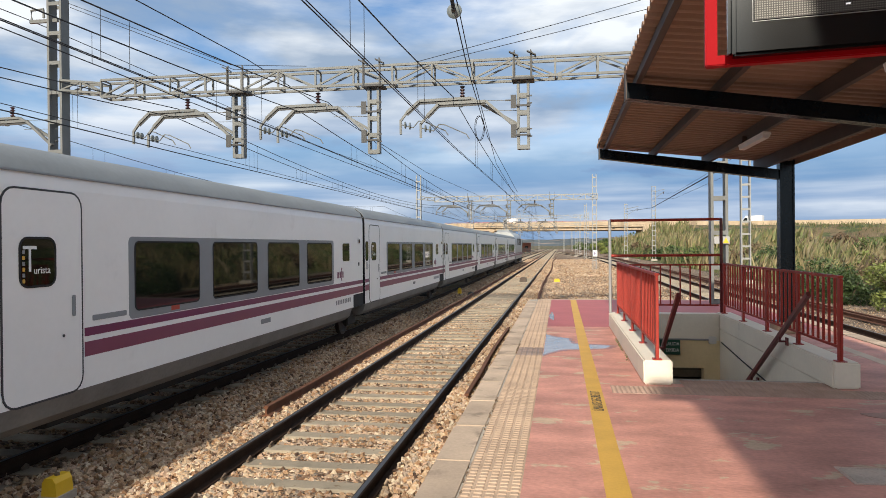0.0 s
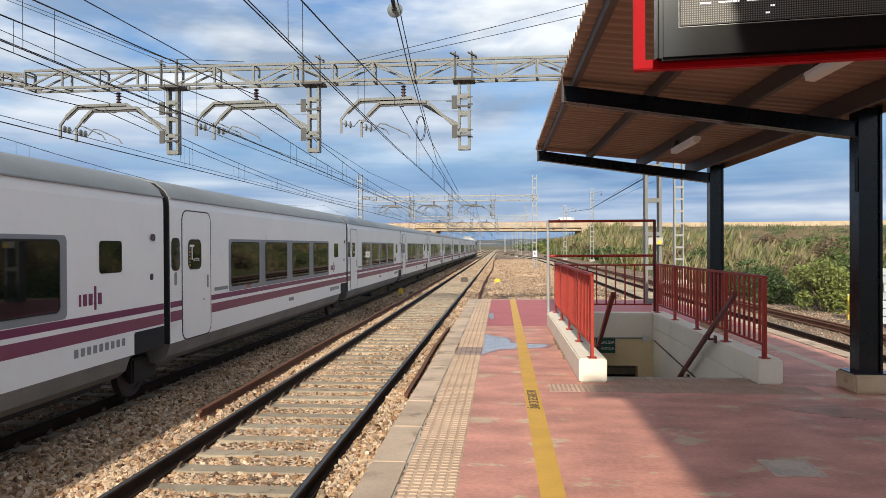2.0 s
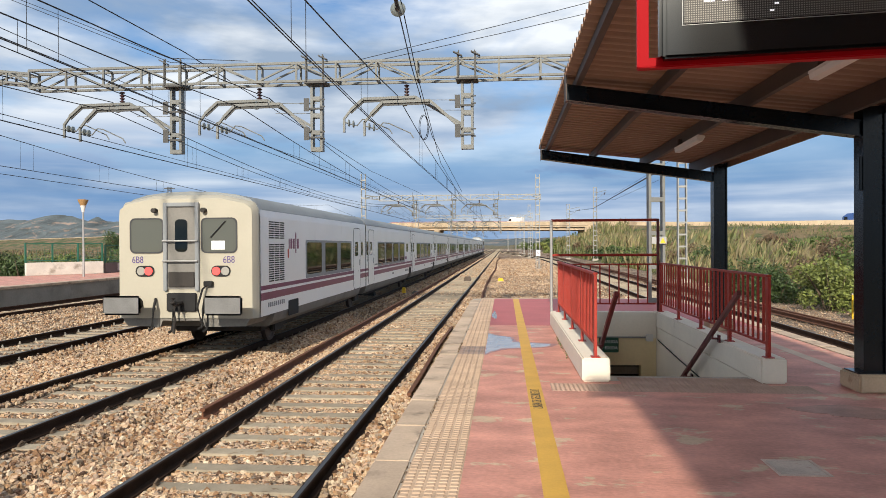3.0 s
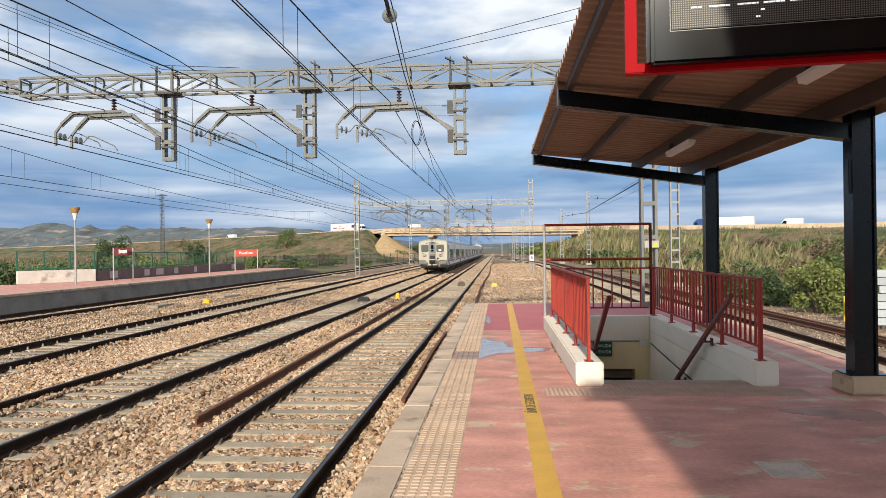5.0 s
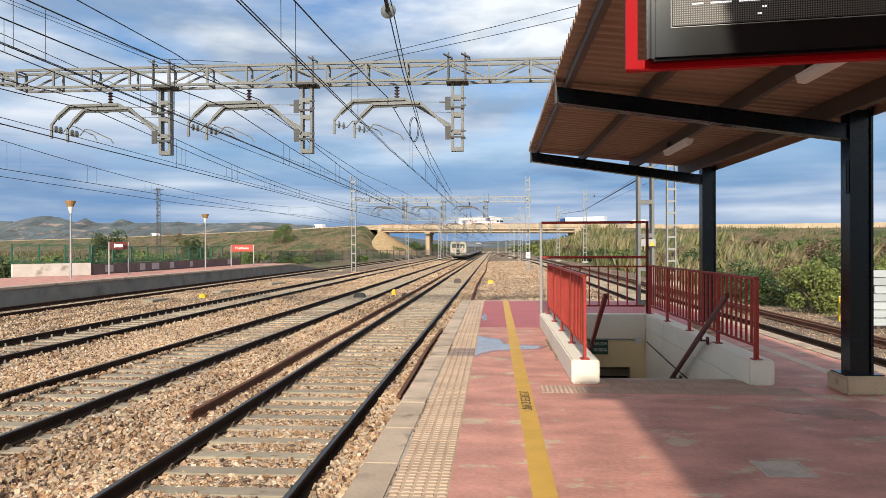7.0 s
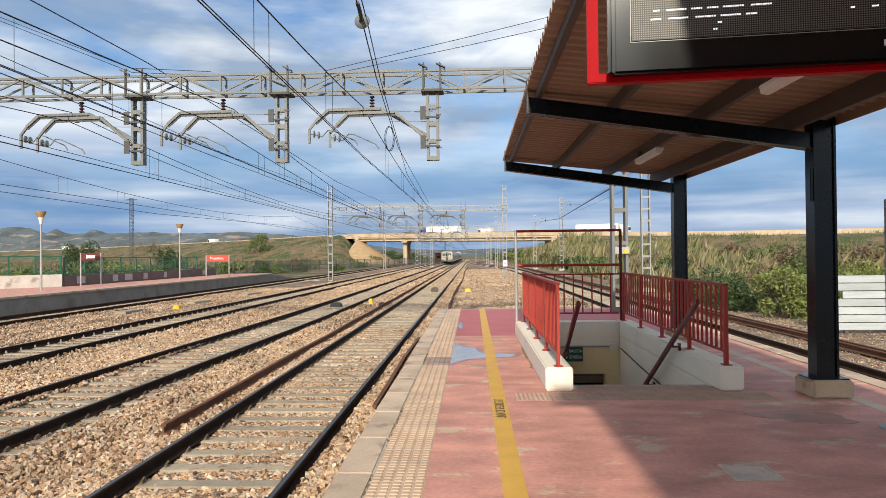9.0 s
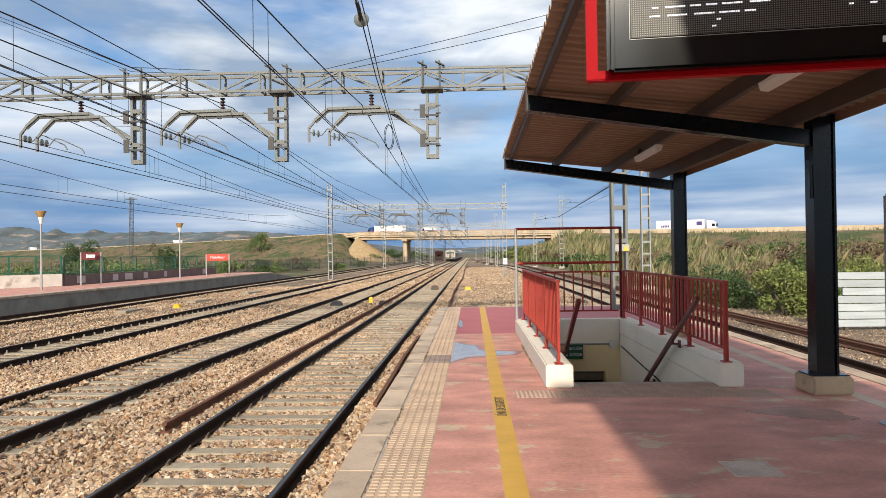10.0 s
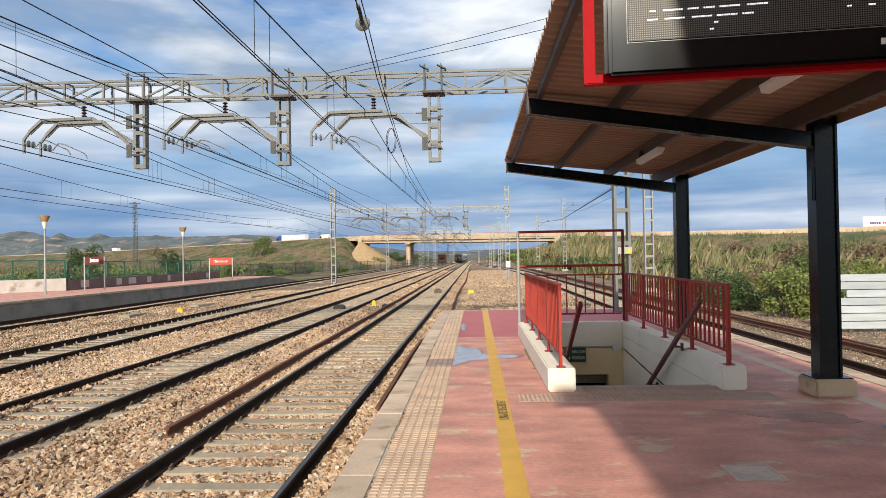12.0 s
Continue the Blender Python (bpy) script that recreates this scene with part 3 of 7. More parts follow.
def hills():
    """Far mountains: three ridges behind one another."""
    holder = thing("mountain_range", (0, 0, 0), "mountains tinted blue-grey for haze, with pale cliffs, on the horizon", "mountains", kind="structure")
    rng = np.random.RandomState(4)
    peaks = ((-2400, 420, 182), (-2180, 170, 170), (-1975, 190, 168), (-1670, 170, 154), (-1390, 200, 150))
    for dist, x0, x1, top in ((3600, -3900, 1400, 0), (3000, -3600, 800, 74), (2600, -2600, 1200, 42)):
        n = 420
        u = np.linspace(0, 1, n)
        h = np.zeros(n)
        for o in range(1, 9):
            h += np.sin(u * (5.3 * 1.9 ** o) + rng.rand() * 6) / 1.5 ** o
        h = (h - h.min()) / (h.max() - h.min())
        if top:
            h = top * (0.55 + 0.45 * h) * np.interp(u, [0, 0.5, 0.75, 1], [1, 0.9, 0.6, 0.4])
        else:
            x = x0 + (x1 - x0) * u
            base = 40 + 108 * (1 - fold(x, -1300, -100))
            for c, w, p in peaks:
                base = np.maximum(base, p * np.exp(-np.abs((x - c) / w) ** 1.7))
            h = base + 22 * (h - 0.5)
        gg = Geo()
        rows = 13
        rough = rng.normal(0, 1, (rows, n))
        rough = (rough + np.roll(rough, 1, 1) + np.roll(rough, -1, 1)) / 1.7
        for j in range(rows):
            f = j / (rows - 1)
            for i in range(n):
                jag = (5 + 17 * f) * float(rough[j, i]) * (1 - 0.8 * f)
                gg.v.append((x0 + (x1 - x0) * u[i], dist - 420 * (1 - f) + jag, -6 + float(h[i]) * f ** 0.8 + jag * 0.25 * f))
        gg.f = [(j * n + i, j * n + i + 1, (j + 1) * n + i + 1, (j + 1) * n + i) for j in range(rows - 1) for i in range(n - 1)]
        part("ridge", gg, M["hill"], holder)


hills()


# ---- bridge and road ----
def road_bridge():
    b = thing("road_bridge", (0, 0, 0), "pale concrete road bridge over the railway with red parapet rail", "bridge", kind="structure")
    part("deck", Geo().box(SPAN_L - 2, SPAN_R + 3, ROAD_Y0 + 0.1, ROAD_Y1 - 0.1, 6.45, 6.9, 0.04), M["bridge"], b)
    for y, d in ((ROAD_Y0, -1), (ROAD_Y1, 1)):
        part("parapet", Geo().prism([(y, 6.3), (y + d * 0.12, 6.34), (y + d * 0.12, 6.62), (y + d * 0.03, 6.72), (y + d * 0.03, 8.1), (y - d * 0.3, 8.1), (y - d * 0.3, 6.91), (y - d * 0.09, 6.91), (y - d * 0.09, 6.3)][::d], SPAN_L - 2, SPAN_R + 3, "x"), M["bridge"], b)
        # raised brown strip that draws the fascia's thin shadow line in colour
        part("drip_groove", Geo().box(SPAN_L - 2, SPAN_R + 3, min(y + d * 0.02, y + d * 0.05), max(y + d * 0.02, y + d * 0.05), 6.74, 6.86), M["box_brown"], b, "dark strip painting a shadow line along the bridge edge")
        gg = Geo().box(SPAN_L - 2, SPAN_R + 3, y - 0.10, y + 0.10, 8.2, 8.34)
        for k in range(31):
            x = SPAN_L - 1.9 + k * (SPAN_R - SPAN_L + 4.8) / 30
            gg.box(x - 0.05, x + 0.05, y - d * 0.13 - 0.06, y - d * 0.13 + 0.06, 8.1, 8.21)
        part("parapet_rail", gg, M["bridge_red"], b)
    for k in range(6):
        y = ROAD_Y0 + 1.1 + k * 3.35
        part("girder", Geo().prism([(y - 0.5, 5.4), (y + 0.5, 5.4), (y + 0.3, 5.65), (y + 0.3, 6.2), (y + 0.7, 6.45), (y - 0.7, 6.45), (y - 0.3, 6.2), (y - 0.3, 5.65)], SPAN_L - 2, SPAN_R + 3, "x"), M["bridge"], b)
    for x in (-19.6, 2.0):
        for k in range(3):
            part("cable_box", Geo().box(x + 3 + k * 5.5, x + 3.6 + k * 5.5, ROAD_Y0 - 0.14, ROAD_Y0 - 0.02, 5.9, 6.28), M["mast_dark"], b, "small dark bracket on the bridge edge")
    for x in (-23.8,):
        part("pier_cap", Geo().box(x - 1.0, x + 1.0, ROAD_Y0 + 0.6, ROAD_Y1 - 0.6, 4.6, 5.4, 0.1), M["bridge"], b)
        for y in (ROAD_Y0 + 3, (ROAD_Y0 + ROAD_Y1) / 2, ROAD_Y1 - 3):
            part("pier", Geo().lathe([(0.85, -4), (0.85, 4.6)], (x, y, 0), n=20), M["bridge"], b, smooth=True)
    for x0, x1 in ((SPAN_L - 3.2, SPAN_L - 1.6), (SPAN_R + 2, SPAN_R + 12)):
        part("abutment", Geo().box(x0, x1, ROAD_Y0 - 0.5, ROAD_Y1 + 0.5, -4, 6.4, 0.05), M["bridge"], b)
    for piece in b.children:
        for v in piece.data.vertices:
            v.co = (v.co.x, v.co.y - ROAD_Y0 + float(road_edge(v.co.x)), v.co.z - 6.9 + float(road_top(v.co.x)))


road_bridge()
for sgn, xa, xb in ((-1, SPAN_L - 2, -560.0), (1, SPAN_R + 3, 150.0)):
    g = Geo()
    n = 120
    for i in range(n):
        x = xa + (xb - xa) * i / (n - 1)
        z = float(road_top(x)) + 0.14
        e = float(road_edge(x))
        g.v += [(x, e + 0.6, z - 0.5), (x, e + 0.6, z), (x, e + 18.4, z), (x, e + 18.4, z - 0.5)]
    g.f = [(4 * i + k, 4 * i + k + 1, 4 * i + k + 5, 4 * i + k + 4) for i in range(n - 1) for k in range(3)]
    solo("road", g, M["road"], "grey motorway carriageway on an embankment", "road", kind="structure")
    b = thing("crash_barrier", (0, 0, 0), "low pale concrete barrier along the motorway", "barrier", kind="structure")
    g = Geo()
    for i in range(n):
        x = xa + (xb - xa) * i / (n - 1)
        z = float(road_top(x)) + 0.1
        e = float(road_edge(x))
        g.v += [(x, e + 0.2, z - 0.6), (x, e + 0.32, z + 1.1), (x, e + 0.5, z + 1.1), (x, e + 0.62, z - 0.6)]
    g.f = [(4 * i + k, 4 * i + (k + 1) % 4, 4 * i + 4 + (k + 1) % 4, 4 * i + 4 + k) for i in range(n - 1) for k in range(4)]
    part("barrier_wall", g, M["bridge"], b)


def stone_cone():
    """The stone-pitched slope under the left abutment."""
    g = Geo()
    n, rows = 26, 8
    for j in range(rows):
        f = j / (rows - 1)
        for i in range(n):
            a = radians(-100 + 110 * i / (n - 1))
            r = 0.8 + 17.0 * f
            z = 7.7 - 8.8 * f
            g.v.append((SPAN_L - 2.2 + r * math.cos(a) * 0.86, float(road_edge(SPAN_L - 2.2)) - 0.6 + r * math.sin(a) * 1.25, z))
    g.f = [(j * n + i, j * n + i + 1, (j + 1) * n + i + 1, (j + 1) * n + i) for j in range(rows - 1) for i in range(n - 1)]
    solo("slope_paving", g, M["cone"], "tan stone-pitched slope below the bridge abutment", "embankment", kind="structure", smooth=True)


stone_cone()


# ---- tracks ----
RAIL_PROFILE = [(-0.075, -0.15), (0.075, -0.15), (0.075, -0.138), (0.014, -0.118), (0.010, -0.045), (0.036, -0.034), (0.036, -0.007), (0.028, 0.0),
                (-0.028, 0.0), (-0.036, -0.007), (-0.036, -0.034), (-0.010, -0.045), (-0.014, -0.118), (-0.075, -0.138)]
GAUGE = 0.868


def rail_along(xf, y0, y1, step):
    g = Geo()
    n = len(RAIL_PROFILE)
    count = max(2, int((y1 - y0) / step) + 1)
    for i in range(count):
        y = y0 + (y1 - y0) * i / (count - 1)
        x = xf(y)
        g.v += [(x + p[0], y, RAIL + p[1]) for p in RAIL_PROFILE]
    g.f = [(i * n + k, i * n + (k + 1) % n, (i + 1) * n + (k + 1) % n, (i + 1) * n + k) for i in range(count - 1) for k in range(n)]
    g.f += [tuple(range(n)), tuple((count - 1) * n + k for k in range(n - 1, -1, -1))]
    return g


def head_along(xf, y0, y1, step, w=0.022):
    g = Geo()
    count = max(2, int((y1 - y0) / step) + 1)
    for i in range(count):
        y = y0 + (y1 - y0) * i / (count - 1)
        x = xf(y)
        g.v += [(x - w, y, RAIL + 0.0005), (x - w + 0.003, y, RAIL + 0.003), (x + w - 0.003, y, RAIL + 0.003), (x + w, y, RAIL + 0.0005)]
    g.f = [(4 * i + k, 4 * i + k + 1, 4 * i + k + 5, 4 * i + k + 4) for i in range(count - 1) for k in range(3)]
    return g


bm_s = Geo()
prof = [(-0.13, -0.16), (0.13, -0.16), (0.115, -0.006), (0.105, 0.0), (-0.105, 0.0), (-0.115, -0.006)]
bm_s.prism(prof, -1.3, 1.3, "x")
SLEEPER = mesh_of("sleeper", bm_s, M["sleeper"])
bm_c = Geo().box(-0.055, -0.02, -0.05, 0.05, 0.0, 0.035, 0.008).tube([(-0.04, -0.05, 0.03), (-0.05, 0, 0.062), (-0.04, 0.05, 0.03)], 0.010, 6)
CLIP = mesh_of("clip", bm_c, M["clip"])
bm_c2 = Geo().lathe([(0.03, 0), (0.03, 0.03), (0.018, 0.034), (0.018, 0.07)], (0, 0, 0), n=8)
BOLT = mesh_of("bolt", bm_c2, M["clip_pale"])


def track(c, label, y0, y1, pieces, rail_mat, clips=None, near=12.0, line=None, top=True):
    tr = thing("railway_track", (0, 0, 0), label, "railway track", "tracks", "structure")
    xf = line or (lambda y: c)
    for s in (-1, 1):
        r = part("rail", rail_along(lambda y: xf(y) + s * GAUGE, y0, y1, 3 if line else 40), M[rail_mat], tr)
        if top:
            part("running_surface", head_along(lambda y: xf(y) + s * GAUGE, y0, y1, 3 if line else 40), M["rail_top"], r, "polished running surface")
    rng = random.Random(int(abs(c) * 10))
    far = Geo()
    k = 0
    y = y0 + 0.3
    while y < y1 - 1:
        x = xf(y)
        if pieces[0] <= y <= pieces[1]:
            share("sleeper", SLEEPER, tr, pose(x + rng.uniform(-0.02, 0.02), y + rng.uniform(-0.02, 0.02), RAIL - 0.152 + rng.uniform(-0.004, 0.003), 0, 0, rng.uniform(-0.6, 0.6)))
            if clips is not None and y < near:
                for sx in (-GAUGE, GAUGE):
                    for d in (-1, 1):
                        share("clip", clips, tr, pose(x + sx + d * 0.075, y, RAIL - 0.148, 0, 0, 0 if d < 0 else 180))
        else:
            far.box(x - 1.3, x + 1.3, y - 0.115, y + 0.115, RAIL - 0.30, RAIL - 0.154)
        y += 0.6
    if far.v:
        tagged(part("far_sleepers", far, M["sleeper"], tr), kind="stuff")
    return tr


track(TRACKS[0], "platform-side broad-gauge track, dark rails on concrete sleepers in ballast", -20, 420, (2.5, 70), "rail_dark", CLIP, 30)
def t2_x(y):
    """The second track draws slightly nearer to the first beyond the viewpoint."""
    return -6.78 + 0.34 * float(fold(np.asarray(y, float), 6, 28))


track(TRACKS[1], "broad-gauge track with dark worn rails on concrete sleepers", -20, 420, (4, 70), "rail_dark", CLIP, 26, line=t2_x)
track(TRACKS[2], "third broad-gauge track with dark rails and pale bolts", -20, 420, (8, 60), "rail_dark", BOLT, 40)
track(TRACKS[3], "track beside the far platform with brown rusty rails", -20, 420, (14, 50), "rail_rust", None, 0, top=False)
track(6.85, "rusty side track curving in beyond the platform", -20, 240, (10, 40), "rail_rust", None, 0, line=t5_x)


def spare_rail(x, y0, y1, dz, label, bend=0.0):
    g = rail_along(lambda y: x + bend * math.sin(y * 0.11) + 0.02 * math.sin(y * 0.7), y0, y1, 1.5)
    g.v = [(p[0], p[1], p[2] + dz) for p in g.v]
    return solo("spare_rail", g, M["rail_loose"], label, "rail", "spare rails")


spare_rail(-4.18, 9.35, 150, -0.01, "long rusty spare rail lying on the ballast beside the track")
spare_rail(-1.47, 10.6, 19.5, -0.02, "rusty spare rail lying between the track and the platform edge")
spare_rail(-0.96, 21.6, 140, -0.03, "crooked rusty rail lying on the gravel beyond the platform", 0.10)
spare_rail(9.46, -5, 120, 0.0, "rusty spare rail lying beside the side track")
spare_rail(9.05, -5, 150, 0.02, "second rusty spare rail lying beside the side track", 0.1)


# ---- platform ----
PX0, PX1, PY0, PY1 = -0.93, 5.05, -16.0, 20.6
SX0, SX1, SY0, SY1 = 1.21, 2.86, 8.12, 13.42     # the stairwell
def platform():
    p = thing("platform", (0, 0, 0), "island platform with worn red-painted concrete floor", "platform", kind="structure")
    W0, W1, E1 = 1.09, 2.99, 13.80
    for x0, x1, y0, y1 in ((PX0 + 0.03, W0, PY0, PY1 - 0.02), (W1, PX1 - 0.3, PY0, PY1 - 0.02), (W0, W1, PY0, SY0 - 0.01), (W0, W1, E1, PY1 - 0.02)):
        part("platform_body", Geo().box(x0, x1, y0, y1, -0.95, -0.012), M["concrete"], p, "rough concrete body of the platform")
    y1 = 13.62
    for x0, x1, a, b in ((-0.275, W0, PY0, y1), (W1, 4.06, PY0, y1), (W0, W1, PY0, SY0 - 0.01), (4.22, PX1 - 0.32, PY0, y1)):
        part("painted_floor", Geo().box(x0, x1, a, b, -0.012, 0.0), M["floor_red"], p, "worn faded red floor paint with bare patches")
    for x0, x1, a in ((-0.275, W0, y1), (W0, W1, E1), (W1, 4.06, y1), (4.22, PX1 - 0.32, y1)):
        part("fresh_floor", Geo().box(x0, x1, a, PY1 - 0.25, -0.012, 0.001), M["floor_dark"], p, "darker freshly painted red floor at the platform's end")
    part("end_kerb", Geo().box(-0.66, PX1 - 0.3, PY1 - 0.25, PY1, -0.3, 0.0, 0.015), M["coping"], p, "pale kerb at the platform's end")
    part("cream_line", Geo().box(4.06, 4.22, PY0, PY1 - 0.25, -0.012, 0.002), M["pale_line"], p, "faded cream safety line")
    part("edge_wall", Geo().box(PX0 + 0.03, PX0 + 0.06, PY0, PY1, -0.95, -0.13), M["grey_wall"], p)
    part("safety_line", Geo().box(0.255, 0.415, PY0, PY1 - 0.3, -0.01, 0.004), M["yellow"], p, "worn yellow painted safety line")
    writing("stencil", "L\u00cdNIA DE SEGURETAT", 0.14, M["ink"], p, pose(0.338, 7.12, 0.0055, 0, 0, 90), 0.0008, 0.66)
    me = mesh_of("coping_slab", Geo().box(-0.14, 0.135, -0.495, 0.495, -0.13, 0.0, 0.014), M["coping"])
    rng = random.Random(3)
    y = PY0 + 0.5
    while y < PY1 - 0.3:
        share("coping_slab", me, p, pose(-0.80 + rng.uniform(-0.006, 0.006), y, rng.uniform(-0.004, 0.003), rng.uniform(-0.2, 0.2), 0, rng.uniform(-0.4, 0.4)))
        share("coping_slab", me, p, pose(PX1 - 0.155 + rng.uniform(-0.006, 0.006), y, rng.uniform(-0.004, 0.003)))
        y += 1.0
    # tactile tiles with rows of raised pads
    g = Geo().box(-0.193, 0.193, -0.198, 0.198, -0.05, -0.004, 0.003)
    for i in range(5):
        for j in range(6):
            cx, cy = -0.154 + i * 0.077, -0.165 + j * 0.066
            top = [(cx + a * 0.022, cy + b * 0.020, 0.002) for a, b in ((-1, -1), (1, -1), (1, 1), (-1, 1))]
            low = [(cx + a * 0.031, cy + b * 0.028, -0.005) for a, b in ((-1, -1), (1, -1), (1, 1), (-1, 1))]
            g.add(low + top, [(4, 5, 6, 7), (0, 1, 5, 4), (1, 2, 6, 5), (2, 3, 7, 6), (3, 0, 4, 7)])
    me = mesh_of("tactile_tile", g, M["tactile"])
    wet = mesh_of("tactile_tile", g, M["tactile_wet"])
    y = PY0 + 0.2
    while y < PY1 - 0.3:
        share("tactile_tile", wet if 9.95 < y < 10.75 else me, p, pose(-0.468, y, rng.uniform(-0.001, 0.003)))
        y += 0.4
    # worn tactile warning at the head of the stairs
    g = Geo().box(-0.199, 0.199, -0.199, 0.199, -0.05, 0.0, 0.002)
    for i in range(8):
        for j in range(8):
            cx, cy = -0.175 + i * 0.05, -0.175 + j * 0.05
            top = [(cx + a * 0.010, cy + b * 0.010, 0.005) for a, b in ((-1, -1), (1, -1), (1, 1), (-1, 1))]
            low = [(cx + a * 0.017, cy + b * 0.017, -0.001) for a, b in ((-1, -1), (1, -1), (1, 1), (-1, 1))]
            g.add(low + top, [(4, 5, 6, 7), (0, 1, 5, 4), (1, 2, 6, 5), (2, 3, 7, 6), (3, 0, 4, 7)])
    me = mesh_of("warning_tile", g, M["tactile_grey"])
    for k in range(7):
        for r in range(2):
            x = 0.72 + k * 0.4
            if not (r == 1 and (x < 1.3 or x > 2.8)):
                share("warning_tile", me, p, pose(x, 7.72 + r * 0.4, 0.0025))
    hatch = part("floor_hatch", Geo().box(1.885, 2.185, 4.865, 5.175, -0.02, 0.0045, 0.002), M["hatch"], p, "worn concrete inspection cover")
    part("hatch_frame", Geo().box(1.86, 2.21, 4.84, 4.86, -0.02, 0.0055).box(1.86, 2.21, 5.18, 5.2, -0.02, 0.0055).box(1.86, 1.88, 4.86, 5.18, -0.02, 0.0055).box(2.19, 2.21, 4.86, 5.18, -0.02, 0.0055), M["hatch_frame"], hatch, "pale mortar frame")


platform()


def blob(name, cx, cy, rx, ry, z, seed, material, label, category, lobes=()):
    rng = random.Random(seed)
    ph = [rng.uniform(0, 6.28) for _ in range(6)]
    n = 64
    pts = []
    for k in range(n):
        a = 2 * math.pi * k / n
        r = 1 + 0.16 * math.sin(2 * a + ph[0]) + 0.12 * math.sin(3 * a + ph[1]) + 0.08 * math.sin(5 * a + ph[2]) + 0.05 * math.sin(9 * a + ph[3]) + 0.03 * math.sin(15 * a + ph[4])
        pts.append((max(cx + rx * r * math.cos(a), -0.268), cy + ry * r * math.sin(a)))
    g = Geo().prism(pts, z - 0.004, z, "z")
    return solo(name, g, material, label, category, kind="stuff")


def wide_puddle(name, grow, z, material, label):
    """Rain water that lies along the tactile strip and runs out in a tongue across the yellow line."""
    side = []
    n = 70
    for k in range(n + 1):
        y = 10.02 - grow + (2.5 + 2 * grow) * k / n
        f = math.sin(math.pi * k / n) ** 0.6
        x = -0.268 + f * ((0.46 + grow * 0.5) * math.exp(-((y - 11.2) / (0.95 + grow)) ** 4) + (0.56 + grow * 0.5) * math.exp(-((y - 10.9) / (0.26 + grow)) ** 4))
        side.append((x + f * (0.05 * math.sin(y * 7.0) + 0.03 * math.sin(y * 17 + 1) + 0.012 * math.sin(y * 41)), y))
    g = Geo()
    for x, y in side:
        g.v += [(-0.27, y, z), (max(x, -0.266), y, z), (max(x, -0.266) + 0.004, y, z - 0.003)]
    g.f = [(3 * k + j, 3 * k + j + 1, 3 * k + j + 4, 3 * k + j + 3) for k in range(n) for j in range(2)]
    solo(name, g, M[material], label, "puddle", kind="stuff")


wide_puddle("damp_rim", 0.09, 0.0016, "wet_rim", "dark damp rim of the rain puddle")
wide_puddle("puddle", 0.0, 0.0034, "puddle", "shallow rain puddle on the red platform floor")
blob("puddle", -0.21, 15.6, 0.05, 0.8, 0.0055, 11, M["puddle"], "small puddle beside the tactile strip", "puddle")
blob("worn_patch", 3.2, 6.75, 0.42, 0.26, 0.0042, 17, M["damp"], "dirty worn patch on the red floor beside the column", "stain")
blob("puddle", 2.3, 15.2, 0.45, 0.5, 0.0055, 13, M["puddle"], "rain puddle beyond the stairwell", "puddle")


# ---- stairwell ----
def stairwell():
    s = thing("stairwell", (0, 0, 0), "stairs going down between low white walls", "stairs", kind="structure")
    g = Geo().box(0.895, 1.21, 8.02, 13.75, 0.001, 0.275, 0.018)
    part("kerb_wall", g, M["white_wall"], s, "white painted low wall")
    part("kerb_wall", Geo().box(1.212, 2.858, 13.42, 13.74, -0.21, 0.278, 0.012), M["white_wall"], s, "white painted low wall across the end of the stairs")
    part("kerb_wall", Geo().box(2.86, 3.14, 8.02, 13.75, 0.001, 0.285, 0.018), M["white_wall"], s, "white painted low wall")
    part("well_wall", Geo().box(1.10, 1.208, 8.1, 15.4, -3.4, 0.0), M["white_wall"], s)
    part("well_wall", Geo().box(2.862, 2.98, 8.1, 15.4, -3.4, 0.0), M["white_wall"], s)
    part("lintel_wall", Geo().box(1.21, 2.86, 13.45, 13.7, -0.72, -0.212), M["cream_wall"], s, "cream plastered wall over the passage")
    part("wall_jamb", Geo().box(2.58, 2.86, 13.45, 13.7, -3.2, -0.72), M["cream_wall"], s)
    part("passage_back", Geo().box(1.1, 2.98, 15.3, 15.4, -3.4, -0.7), M["grey_wall"], s)
    part("passage_roof", Geo().box(1.1, 2.98, 13.7, 15.4, -0.8, -0.7), M["grey_wall"], s)
    part("landing", Geo().box(1.1, 2.98, 13.2, 15.4, -3.4, -3.06), M["concrete"], s)
    me = mesh_of("step", Geo().box(SX0, SX1, 0, 0.30, -0.4, 0.0, 0.008), M["concrete"])
    for k in range(17):
        share("step", me, s, pose(0, SY0 + 0.02 + k * 0.297, -0.18 * k - 0.002))
    part("conduit", Geo().tube([(1.25, 13.43, -0.19), (2.68, 13.43, -0.19)], 0.02, 8), M["galv"], s)
    part("junction_box", Geo().box(2.66, 2.79, 13.36, 13.45, -0.26, -0.13, 0.01), M["lamp_white"], s)
    part("wall_cable", Geo().tube([(2.855, 13.3, -0.22), (2.853, 11.6, -0.33), (2.853, 9.9, -0.42), (2.853, 9.2, -0.2)], 0.010, 6), M["rubber"], s)


stairwell()


